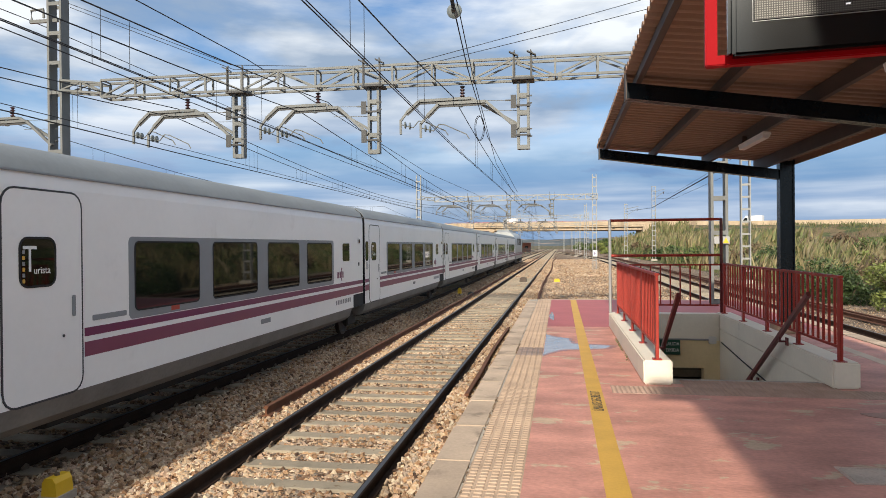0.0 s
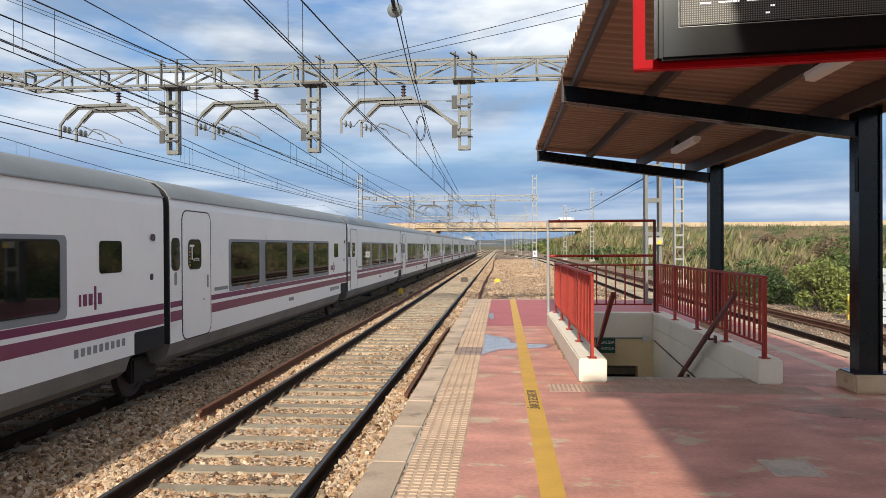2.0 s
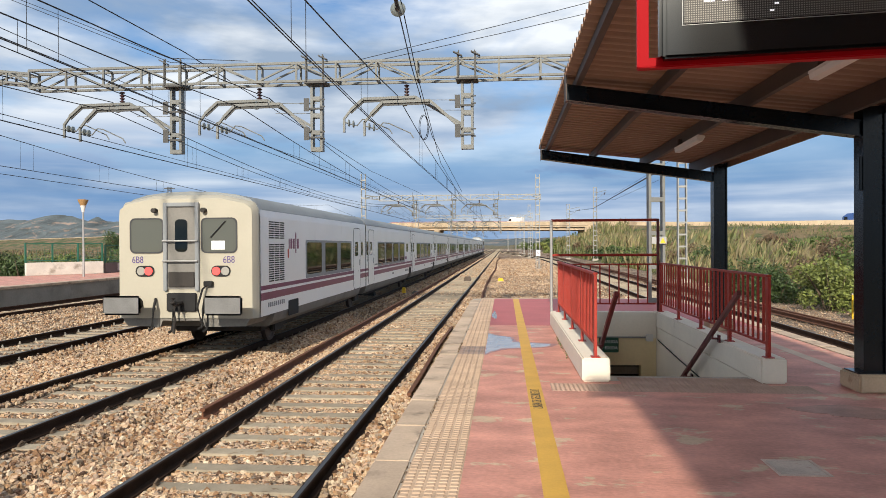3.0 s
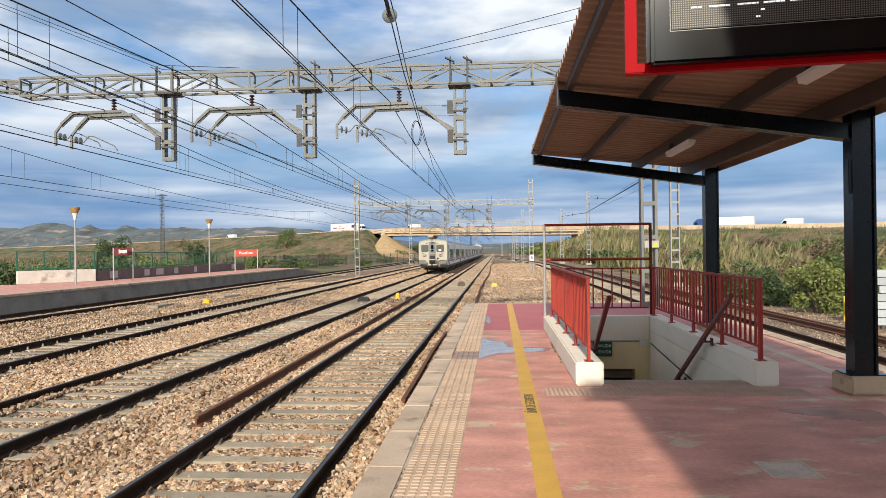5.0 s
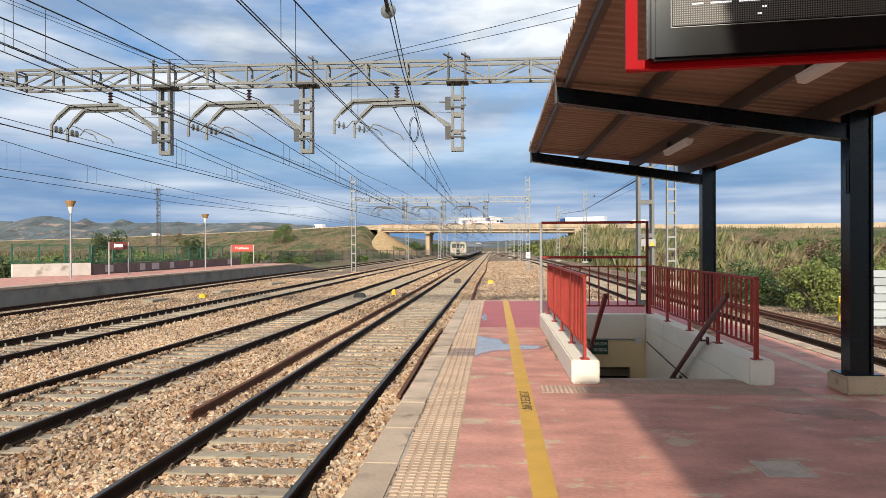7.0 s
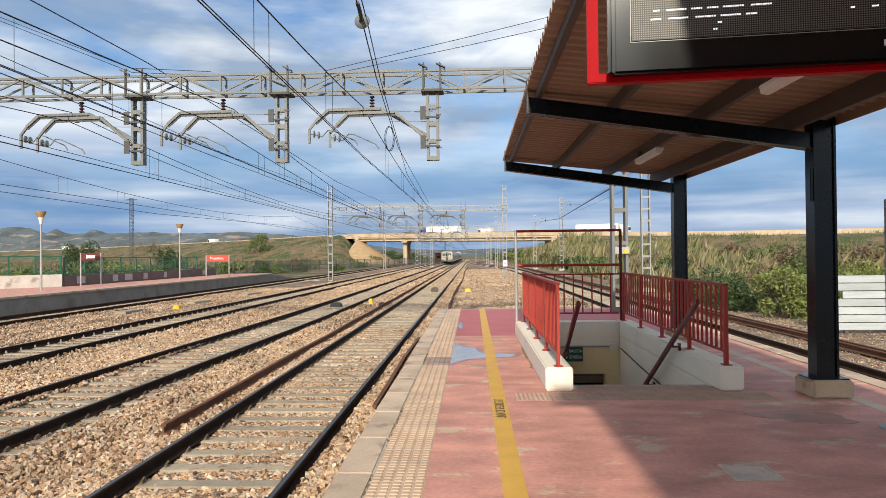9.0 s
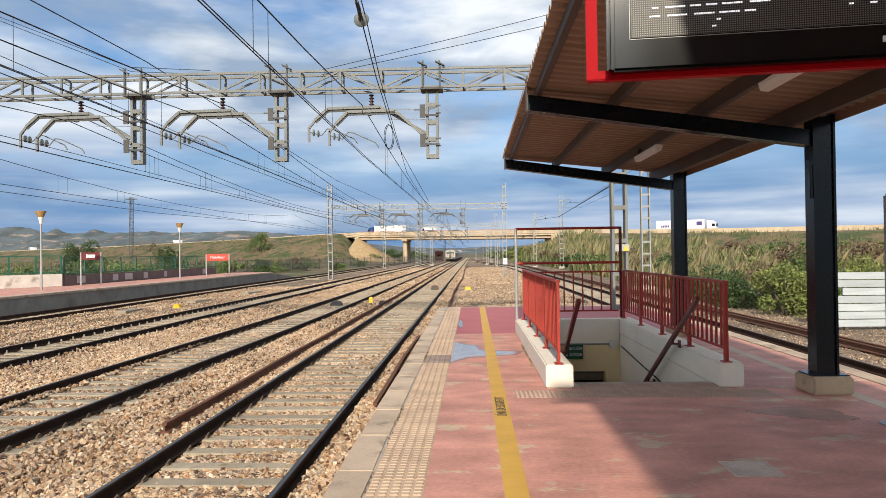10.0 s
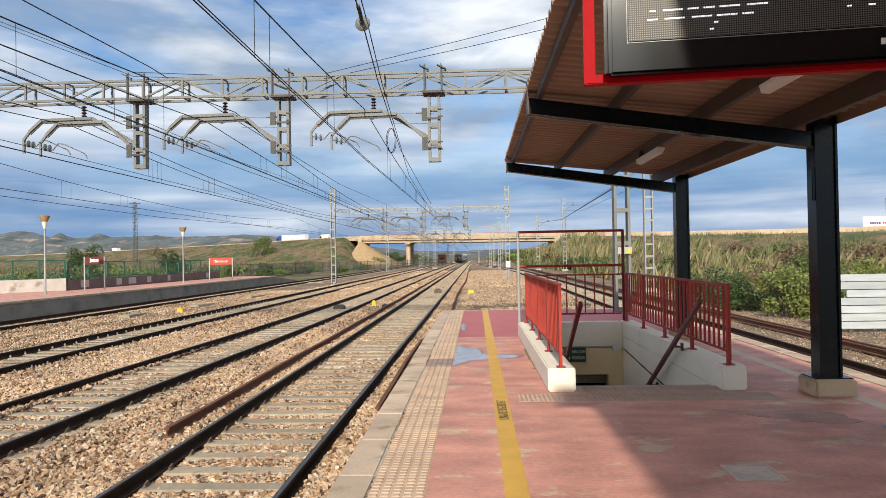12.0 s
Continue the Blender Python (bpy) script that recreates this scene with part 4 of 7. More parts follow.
def exit_sign():
    e = thing("exit_sign", (1.98, 13.36, -0.33), "small dark green exit sign with white letters and arrow", "sign")
    part("plate", Geo().box(-0.19, 0.17, 0, 0.02, -0.14, 0.14, 0.006), M["green_sign"], e)
    m = pose(0.03, -0.004, 0.06, 90, 0, 0)
    writing("lettering", "SALIDA", 0.085, M["pale_print"], e, m, 0.001, 0.9)
    writing("lettering", "EIXIDA", 0.085, M["pale_print"], e, pose(0.03, -0.004, -0.055, 90, 0, 0), 0.001, 0.9)
    part("arrow", Geo().box(-0.145, -0.133, -0.003, 0, -0.07, 0.05).prism([(-0.165, -0.05), (-0.139, -0.085), (-0.113, -0.05), (-0.139, -0.062)], -0.004, -0.001), M["pale_print"], e)


exit_sign()


# ---- railings ----
def railing(name, x0, y0, x1, y1, z, h, posts, gap, label, legs=True):
    """Flat-bar railing from one end to the other: posts, a top and a low rail, thin bars."""
    L = math.hypot(x1 - x0, y1 - y0)
    a = math.degrees(math.atan2(y1 - y0, x1 - x0))
    r = thing(name, pose(x0, y0, z, 0, 0, a), label, "railing", "stair railings")
    low = 0.17
    part("top_rail", Geo().box(0, L, -0.028, 0.028, h - 0.03, h, 0.006), M["red_rail"], r)
    part("low_rail", Geo().box(0.03, L - 0.03, -0.016, 0.016, low - 0.03, low, 0.004), M["red_rail"], r)
    post = mesh_of("post", Geo().box(-0.045, 0.045, -0.016, 0.016, 0.008, h - 0.03, 0.004), M["red_rail"])
    foot = mesh_of("foot_plate", Geo().box(-0.065, 0.065, -0.05, 0.05, 0.0, 0.010, 0.002), M["red_rail"])
    for k in range(posts):
        x = 0.03 + (L - 0.06) * k / max(posts - 1, 1)
        share("post", post, r, pose(x, 0, 0))
        share("foot_plate", foot, r, pose(x, 0, 0))
    bar = mesh_of("bar", Geo().box(-0.012, 0.012, -0.012, 0.012, low, h - 0.03), M["red_rail"])
    n = int(L / gap)
    for k in range(1, n):
        share("bar", bar, r, pose(L * k / n, 0, 0))
    return r


railing("railing", 1.05, 8.06, 1.05, 13.55, 0.276, 0.97, 5, 0.15, "bright red steel railing on the white stair wall facing the track")
railing("railing", 2.96, 8.06, 2.96, 13.55, 0.286, 0.93, 5, 0.17, "red steel railing with flat posts on the stair wall")
railing("railing", 1.12, 13.55, 2.90, 13.55, 0.279, 0.92, 0, 0.17, "thin-barred red railing across the end of the stairwell")


def gate_frame():
    f = thing("gate_frame", (0, 13.62, 0), "tall frame of a grey post, red crossbars and maroon post", "frame")
    part("grey_post", Geo().tube([(0.92, 0.02, 0.276), (0.92, 0.02, 2.04)], 0.028, 12), M["galv"], f, "galvanised post", True)
    part("maroon_post", Geo().box(2.915, 2.965, 0.0, 0.05, 0.286, 2.05, 0.006), M["maroon"], f)
    part("crossbar", Geo().tube([(0.92, 0.03, 2.03), (2.93, 0.03, 2.03)], 0.026, 10), M["red_rail"], f, "", True)
    part("crossbar", Geo().tube([(0.92, 0.03, 1.36), (2.93, 0.03, 1.36)], 0.026, 10), M["red_rail"], f, "", True)


gate_frame()


def handrail(x, side, y0, z0, y1, z1):
    h = thing("handrail", (0, 0, 0), "sloping maroon handrail on the stair wall", "handrail", "stair handrails")
    part("bar", Geo().beam((x, y0, z0), (x, y1, z1), 0.045, 0.055), M["maroon"], h)
    for f in (0.22, 0.5, 0.8):
        y, z = y0 + (y1 - y0) * f, z0 + (z1 - z0) * f
        part("bracket", Geo().box(min(x, x + side * 0.1), max(x, x + side * 0.1), y - 0.012, y + 0.012, z - 0.09, z - 0.066).box(x - 0.012, x + 0.012, y - 0.012, y + 0.012, z - 0.09, z - 0.02).box(x + side * 0.085 - 0.01, x + side * 0.085 + 0.01, y - 0.04, y + 0.04, z - 0.13, z - 0.03), M["maroon"], h)


handrail(1.30, -1, 8.15, 1.0, 13.3, -2.1)
handrail(2.76, 1, 8.45, 0.99, 13.3, -1.75)

# ---- canopy ----
def roof_z(x):
    """Underside of the sheet: high over the track, low at the columns."""
    return 3.32 - (x - 0.71) * 0.148


def sheet_z(x):
    """Level of the roof sheet, which lies a little flatter than the beams."""
    return 3.443 - (x - 0.69) * 0.111


# rearmost bay, behind the viewpoint and unseen, is added to block sky light
BEAM_Y = (-13.4, -8.1, -2.8, 2.5, 7.8, 13.1)


def canopy():
    c = thing("platform_canopy", (0, 0, 0), "platform canopy with black steel frame and brown corrugated roof", "canopy", kind="structure")
    # roof runs on unseen behind the viewpoint to deepen the floor's shade
    y0, y1 = -15.9, 13.72
    g = Geo()
    step = 0.02375
    n = int((y1 - y0) / step) + 1
    for i in range(n):
        y = y0 + i * step
        w = 0.03 * math.tanh(2.2 * math.sin(2 * math.pi * y / 0.19))
        for x in (0.69, 4.05):
            z = sheet_z(x) + w
            g.v += [(x, y, z), (x, y, z + 0.006)]
    for i in range(n - 1):
        a, b = 4 * i, 4 * i + 4
        g.f += [(a, a + 2, b + 2, b), (a + 1, b + 1, b + 3, a + 3), (a, b, b + 1, a + 1), (a + 2, a + 3, b + 3, b + 2)]
    part("roof_sheet", g, M["roof_sheet"], c, "brown corrugated metal sheet", True)
    for y in BEAM_Y:
        bm_beam = Geo()
        for x0, x1 in ((0.71, 4.03),):
            za, zb = roof_z(x0), roof_z(x1)
            bm_beam.add([(x, yy, z) for yy in (y - 0.06, y + 0.06) for x, z in ((x0, za - 0.17), (x1, zb - 0.17), (x1, zb), (x0, za))],
                        [(0, 1, 2, 3), (7, 6, 5, 4), (0, 4, 5, 1), (1, 5, 6, 2), (2, 6, 7, 3), (3, 7, 4, 0)])
            for s in (0.0, -0.158):
                bm_beam.add([(x, yy, z + s + d) for yy in (y - 0.08, y + 0.08) for x, z, d in ((x0, za, -0.012), (x1, zb, -0.012), (x1, zb, 0.002), (x0, za, 0.002))],
                            [(0, 1, 2, 3), (7, 6, 5, 4), (0, 4, 5, 1), (1, 5, 6, 2), (2, 6, 7, 3), (3, 7, 4, 0)])
        part("cross_beam", bm_beam, M["black_steel"], c)
        part("beam_end_plate", Geo().box(0.694, 0.708, y - 0.085, y + 0.085, roof_z(0.72) - 0.18, roof_z(0.72) + 0.20), M["purlin"], c)
    for x in (0.83, 1.68, 2.64, 3.56):
        z = roof_z(x)
        part("purlin", Geo().box(x - 0.03, x + 0.03, y0, y1 - 0.02, z + 0.003, sheet_z(x) - 0.031), M["purlin"], c)
    part("edge_flashing", Geo().box(4.052, 4.066, y0, y1, sheet_z(4.05) - 0.12, sheet_z(4.05) + 0.05), M["roof_sheet"], c, "pale roof edge flashing")
    for y in BEAM_Y:
        zt = sheet_z(4.0) - 0.045
        col = Geo().box(3.79, 3.815, y - 0.10, y + 0.10, 0.19, zt).box(4.005, 4.03, y - 0.10, y + 0.10, 0.19, zt).box(3.815, 4.005, y - 0.075, y + 0.075, 0.19, zt - 0.02)
        post = part("column", col, M["black_steel"], c)
        part("base_plate", Geo().box(3.71, 4.11, y - 0.16, y + 0.16, 0.188, 0.202), M["black_steel"], post)
        if 5 < y < 10:
            part("fuse_box", Geo().box(3.755, 3.79, y - 0.09, y - 0.02, 2.12, 2.48, 0.006), M["black_steel"], post)
    for y in BEAM_Y:
        part("plinth", Geo().box(3.69, 4.12, y - 0.23, y + 0.22, 0.001, 0.19, 0.02), M["plinth"], c, "stained concrete plinth")


canopy()


def tube_lamp(x, y):
    z = roof_z(x) - 0.11
    l = thing("strip_lamp", pose(x, y, z, 0, math.degrees(math.atan(0.148)), 0), "unlit white strip lamp under the canopy roof", "lamp", "canopy lamps")
    part("body", Geo().box(-0.055, 0.055, -0.62, 0.62, 0.02, 0.06, 0.01), M["lamp_white"], l)
    part("diffuser", Geo().prism([(-0.05, 0.02), (-0.035, -0.018), (0.035, -0.018), (0.05, 0.02)], -0.6, 0.6), M["lamp_white"], l)
    part("bracket", Geo().box(-0.05, 0.05, 0.45, 0.56, 0.055, 0.16), M["purlin"], l)


tube_lamp(2.58, 10.0)
tube_lamp(2.58, 5.4)
tube_lamp(2.58, 0.2)


def display():
    """Departure board hung from the roof: red frame, dark housing, dot matrix."""
    d = thing("departure_board", pose(0.512, 2.6, 2.217, 0, 0, -7.0), "large electronic departure board with bright red frame under the canopy", "departure board")
    W, Hh = 1.75, 0.48
    part("frame", Geo().box(0, 0.042, 0, 0.05, 0, Hh, 0.004).box(0.042, W, 0.082, 0.13, 0.019, 0.057, 0.004).box(0.042, W, 0, 0.05, Hh - 0.04, Hh, 0.004).box(W, W + 0.042, 0, 0.05, 0, Hh, 0.004), M["signal_red"], d)
    part("housing", Geo().box(0.085, W - 0.03, 0.02, 0.08, 0.036, Hh - 0.045, 0.012), M["screen_frame"], d)
    part("side_trim", Geo().box(0.078, 0.084, 0.012, 0.05, 0.04, Hh - 0.05).box(0.092, 0.104, 0.010, 0.022, 0.04, Hh - 0.05), M["screen_grey"], d)
    part("glass_border", Geo().box(0.108, W - 0.05, 0.012, 0.022, 0.045, Hh - 0.05), M["screen_grey"], d)
    part("dot_panel", Geo().box(0.168, W - 0.10, 0.007, 0.013, 0.155, Hh - 0.06), M["led"], d)
    part("panel_rim", Geo().box(0.161, 0.163, 0.009, 0.013, 0.148, Hh - 0.055).box(0.161, W - 0.1, 0.009, 0.013, 0.149, 0.151), M["galv"], d)
    rng = random.Random(21)
    dot = mesh_of("lit_dot", Geo().box(0, 0.0058, 0.004, 0.0066, 0, 0.0052), M["led_on"])
    for z0, u0, u1 in ((0.228, 0.235, 0.62), (0.260, 0.245, 0.62), (0.228, 0.93, 1.15), (0.260, 0.93, 1.15)):
        u = u0
        while u < u1:
            count = rng.choice((3, 5, 7, 9)) if u1 < 0.9 else rng.choice((1, 2, 3))
            for k in range(count):
                share("lit_dot", dot, d, pose(u + k * 0.0081, 0, z0))
            u += count * 0.0081 + rng.choice((0.016, 0.024)) + (0.03 if u1 > 0.9 else 0)
    for u, z in ((0.475, 0.2035), (0.483, 0.2035), (0.459, 0.179), (0.467, 0.179)):
        share("lit_dot", dot, d, pose(u, 0, z))
    part("maker_plate", Geo().box(1.04, 1.075, 0.006, 0.0105, 0.086, 0.108).box(1.08, 1.092, 0.006, 0.0105, 0.088, 0.103).box(1.096, 1.108, 0.006, 0.0105, 0.083, 0.103).box(1.112, 1.124, 0.006, 0.0105, 0.088, 0.103), M["pale_print"], d, "pale maker's mark without letters")
    for u in (0.3, 1.4):
        part("hanger", Geo().box(u - 0.03, u + 0.03, 0.08, 0.14, Hh, Hh + 0.2), M["black_steel"], d)


display()


def info_panel():
    p = thing("information_panel", pose(3.80, 6.3, 0, 0, 0, -68), "grey free-standing timetable panel with rounded steel posts", "information panel")
    part("post", Geo().tube([(0, 0, 0.012), (0, 0, 1.0)], 0.055, 16), M["galv"], p, "", True)
    part("post", Geo().tube([(0.9, 0, 0.012), (0.9, 0, 1.0)], 0.055, 16), M["galv"], p, "", True)
    part("foot", Geo().lathe([(0.13, 0), (0.13, 0.01), (0.06, 0.03)], (0, 0, 0)), M["galv"], p, "", True)
    part("foot", Geo().lathe([(0.13, 0), (0.13, 0.01), (0.06, 0.03)], (0.9, 0, 0)), M["galv"], p, "", True)
    part("case", Geo().box(-0.06, 0.98, -0.05, 0.05, 0.82, 2.05, 0.02), M["frame_grey"], p)
    part("poster", Geo().box(-0.01, 0.93, -0.056, -0.049, 0.90, 1.98), M["lamp_white"], p)
    g = Geo()
    for k in range(26):
        z = 1.86 - k * 0.028
        g.box(0.05, 0.25 + 0.5 * ((k * 37 % 11) / 11), -0.0585, -0.055, z, z + 0.009)
    part("print", g, M["grey_print"], p, "grey lines of small print")
    part("green_mark", Geo().lathe([(0.05, -0.0585), (0.05, -0.055)], (0.12, 0, 1.12), "y"), M["green_rail"], p)
    part("red_band", Geo().box(-0.06, 0.98, -0.03, 0.03, 0.40, 0.81), M["signal_red"], p)


info_panel()


# ---- overhead line ----
def lattice(g, p, q, w, d, rungs, t=0.06, up=(0, 0, 1), diag=True):
    """Two or four chords with rungs and diagonals between p and q."""
    p, q = Vector(p), Vector(q)
    ax = (q - p).normalized()
    s = Vector((1, 0, 0)) if abs(ax.z) > 0.7 else Vector((0, 0, 1))
    u = ax.cross(s).normalized()
    cs = [(a, b) for a in (-1, 1) for b in (-1, 1)]
    off = {ab: s * ab[0] * w / 2 + u * ab[1] * d / 2 for ab in cs}
    for ab in cs:
        g.beam(p + off[ab], q + off[ab], t, t, s)
    for k in range(rungs + 1):
        m = p + (q - p) * k / rungs
        for b in (-1, 1):
            g.beam(m + off[(-1, b)], m + off[(1, b)], t * 0.8, t * 1.3 if not diag else t * 0.8, ax)
        for a in (-1, 1):
            g.beam(m + off[(a, -1)], m + off[(a, 1)], t * 0.6, t * 0.6, ax)
        if diag and k < rungs:
            m2 = p + (q - p) * (k + 1) / rungs
            a0, a1 = (-1, 1) if k % 2 == 0 else (1, -1)
            for b in (-1, 1):
                g.beam(m + off[(a0, b)], m2 + off[(a1, b)], t * 0.7, t * 0.7, u)


def ladder(g, x, y, z0, z1, w=0.34, d=0.30, step=0.62):
    """A ladder-like column of two channels with batten plates."""
    for s in (-1, 1):
        g.box(x + s * w / 2 - 0.035, x + s * w / 2 + 0.035, y - d / 2, y + d / 2, z0, z1)
    z = z0
    while z < z1:
        g.box(x - w / 2 + 0.035, x + w / 2 - 0.035, y - d / 2 - 0.004, y - d / 2 + 0.012, z, min(z + 0.11, z1))
        g.box(x - w / 2 + 0.035, x + w / 2 - 0.035, y + d / 2 - 0.012, y + d / 2 + 0.004, z, min(z + 0.11, z1))
        z += step


def insulator_stack(g, x, y, z0, z1, r, n=4, axis="z"):
    prof = []
    for k in range(n):
        a = z0 + (z1 - z0) * k / n
        h = (z1 - z0) / n
        prof += [(r * 0.45, a), (r, a + h * 0.25), (r, a + h * 0.45), (r * 0.45, a + h * 0.7)]
    return g.lathe([(p[0], p[1]) for p in prof], (x, y, 0), axis, 10)


def cantilever(parent, x, y, dirn=-1):
    """Two bent tubes from a drop post at x out over the track, with insulators and steady arms."""
    for dy, z, run in ((0.10, 5.68, (0.15, 1.45, 2.92, 3.28, 3.46)), (-0.12, 5.53, (0.15, 1.02, 2.33, 2.65, 2.84))):
        drop = (0.78, 0.0, 0.02, 0.33, 0.56)
        pts = [(x + dirn * u, z - h) for u, h in zip(run, drop)]
        arm = Geo()
        for a, b in zip(pts[:3], pts[1:4]):
            arm.beam((a[0], y + dy, a[1]), (b[0], y + dy, b[1]), 0.075, 0.10, (0, 1, 0))
        a = part("arm", arm, M["galv_mast"], parent)
        e = pts[-1]
        sleeve = Geo()
        for (a0, a1), (b0, b1) in zip(pts[1:3], pts[2:4]):
            sleeve.beam((a0, y + dy, a1 - 0.058), (b0, y + dy, b1 - 0.058), 0.085, 0.025, (0, 1, 0))
        part("dark_liner", sleeve, M["mast_dark"], a, "dark strip under the arm")
        tip = Geo().beam((pts[3][0], y + dy, pts[3][1]), (e[0], y + dy, e[1]), 0.06, 0.06, (0, 1, 0)).box(e[0] - 0.03, e[0] + 0.03, y + dy - 0.03, y + dy + 0.03, e[1] - 0.38, e[1] + 0.03)
        part("tip", tip, M["galv_mast"], a)
        ins = Geo()
        for q in range(2):
            ins.lathe([(0.03, 0), (0.10, 0.02), (0.10, 0.05), (0.03, 0.07)], (e[0] + 0.10 + q * 0.13, y + dy, e[1] - 0.12 - 0.03 * q), "x", 10)
        part("disc_insulator", ins, M["glass_disc"], a)
        rodp = [(e[0], y + dy, e[1] - 0.10), (e[0] + 0.36, y + dy, e[1] - 0.20), (e[0] + 0.52, y + dy, e[1] - 0.02), (e[0] + 0.68, y + dy, e[1] - 0.04), (e[0] + 1.28, y + dy, e[1] - 0.32), (e[0] + 1.36, y + dy, e[1] - 0.45)]
        part("steady_arm", Geo().tube(rodp, 0.017, 6), M["galv_mast"], a)
    part("insulator", insulator_stack(Geo(), x + dirn * 1.69, y + 0.1, 5.72, 6.06, 0.075), M["insulator"], parent, "brown ribbed insulator")
    part("insulator", insulator_stack(Geo(), x + dirn * 1.72, y - 0.1, 5.40, 5.64, 0.075), M["glass_disc"], parent)
    part("stay_wire", Geo().tube([(x, y, 5.55), (x + dirn * 1.2, y, 5.58)], 0.008, 5).tube([(x, y, 5.27), (x + dirn * 1.2, y, 5.30)], 0.008, 5).tube([(x - 0.5 * -dirn, y, 5.56), (x - 0.2 * -dirn, y, 5.555)], 0.022, 6), M["galv_mast"], parent)


def gantry(y, xl, xr, zr, drops, label, fine=True, zb=6.38):
    gt = thing("catenary_gantry", (0, 0, 0), label, "gantry", "overhead line gantries")
    g = Geo()
    lattice(g, (xl + 1.6, y, zb), (xr + 0.3, y, zb), 0.50, 0.46, int((xr - xl - 1.6) / 1.07), 0.065)
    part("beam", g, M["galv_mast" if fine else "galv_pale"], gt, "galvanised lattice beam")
    g = Geo()
    lattice(g, (xl + 0.2, y, zb + 0.18), (xl + 1.6, y, zb + 0.02), 0.30, 0.40, 2, 0.06)
    part("beam_end", g, M["galv_mast"], gt)
    g = Geo()
    ladder(g, xl, y, -0.9, 9.25 if fine else 8.8, 0.42, 0.36, 0.9)
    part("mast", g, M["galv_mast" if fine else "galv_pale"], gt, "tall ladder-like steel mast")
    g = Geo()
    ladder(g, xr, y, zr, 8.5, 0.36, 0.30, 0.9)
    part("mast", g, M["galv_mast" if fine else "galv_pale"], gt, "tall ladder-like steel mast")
    if fine:
        part("bracket", Geo().beam((xl, y, 8.6), (xl - 0.95, y, 8.6), 0.08, 0.1).tube([(xl - 0.9, y, 8.65), (xl - 0.92, y, 8.95), (xl - 0.5, y, 8.97), (xl - 0.48, y, 8.7)], 0.04, 8), M["galv_mast"], gt)
    for x in drops:
        g = Geo()
        ladder(g, x, y, 4.2, 6.12, 0.27, 0.22, 0.47)
        dp = part("drop_post", g, M["galv_mast"], gt, "short ladder post hanging from the beam")
        part("hanger", Geo().box(x - 0.235, x - 0.205, y - 0.27, y - 0.24, 6.05, 6.85).box(x + 0.205, x + 0.235, y - 0.27, y - 0.24, 6.05, 6.85).box(x - 0.3, x + 0.3, y - 0.28, y + 0.28, 6.06, 6.12), M["mast_dark"], dp)
        for z in (5.3, 4.5):
            part("bracket_plate", Geo().box(x - 0.33, x - 0.18, y - 0.2, y - 0.17, z, z + 0.36).box(x - 0.3, x + 0.2, y - 0.17, y - 0.13, z + 0.05, z + 0.10), M["mast_dark"], dp)
        if fine:
            top = Geo()
            for q in (-0.24, 0.24):
                top.beam((x + q - 0.12, y - 0.3, zb + 0.42), (x + q + 0.12, y - 0.3, zb + 0.30), 0.03, 0.13, (0, 1, 0))
                top.box(x + q - 0.02, x + q + 0.02, y - 0.3, y - 0.26, zb - 0.28, zb + 0.42)
            part("top_clamp", top, M["mast_dark"], dp, "dark clamp plates over the beam")
            for z in (5.62, 5.42, 4.72, 4.52):
                part("bolt", Geo().box(x + 0.1, x + 0.24, y - 0.13, y - 0.10, z, z + 0.035), M["mast_dark"], dp)
        cantilever(gt, x, y)
    return gt


g1 = gantry(19.2, -15.15, 4.07, 0.002, (-0.98, -5.18, -9.25), "lattice gantry carrying the overhead wires across the tracks")
cantilever(g1, -15.15, 19.2)
wp = part("warning_plate", Geo().box(3.92, 4.30, 18.98, 19.0, 1.57, 1.76, 0.005), M["galv"], g1, "grey plate with a yellow warning triangle")
part("warning_triangle", Geo().prism([(4.13, 1.585), (4.28, 1.585), (4.205, 1.735)], 18.972, 18.979), M["box_yellow"], wp)
gantry(-29.0, -15.15, 5.6, -0.9, (-0.98, -5.18, -9.25), "lattice gantry behind the viewpoint carrying the overhead wires")
gantry(69.8, -14.15, 3.3, -0.9, (-0.78, -5.0, -8.9), "second lattice gantry spanning the tracks", False, 6.30)
gantry(120.0, -15.0, 4.2, -0.9, (-0.78, -5.0, -8.9), "third lattice gantry far along the line", False)
gantry(168.0, -12.5, 4.6, -0.9, (-0.78, -5.0, -8.9), "fourth lattice gantry near the bridge", False)


def mast(x, y, h, label, w=0.42, arm=0.0):
    m = thing("catenary_mast", (x, y, -0.9), label, "mast", "overhead line masts")
    g = Geo()
    ladder(g, 0, 0, 0, h, w, 0.34, 0.75)
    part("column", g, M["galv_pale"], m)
    part("footing", Geo().box(-0.45, 0.45, -0.4, 0.4, -0.1, 0.25, 0.03), M["concrete"], m)
    if arm:
        part("arm", Geo().beam((0, 0, h - 0.9), (arm, 0, h - 0.5), 0.07, 0.07).beam((0, 0, h - 2.0), (arm, 0, h - 0.8), 0.05, 0.05), M["galv_mast"], m)
        part("insulator", insulator_stack(Geo(), arm * 0.9, 0, h - 1.2, h - 0.8, 0.08), M["insulator"], m)


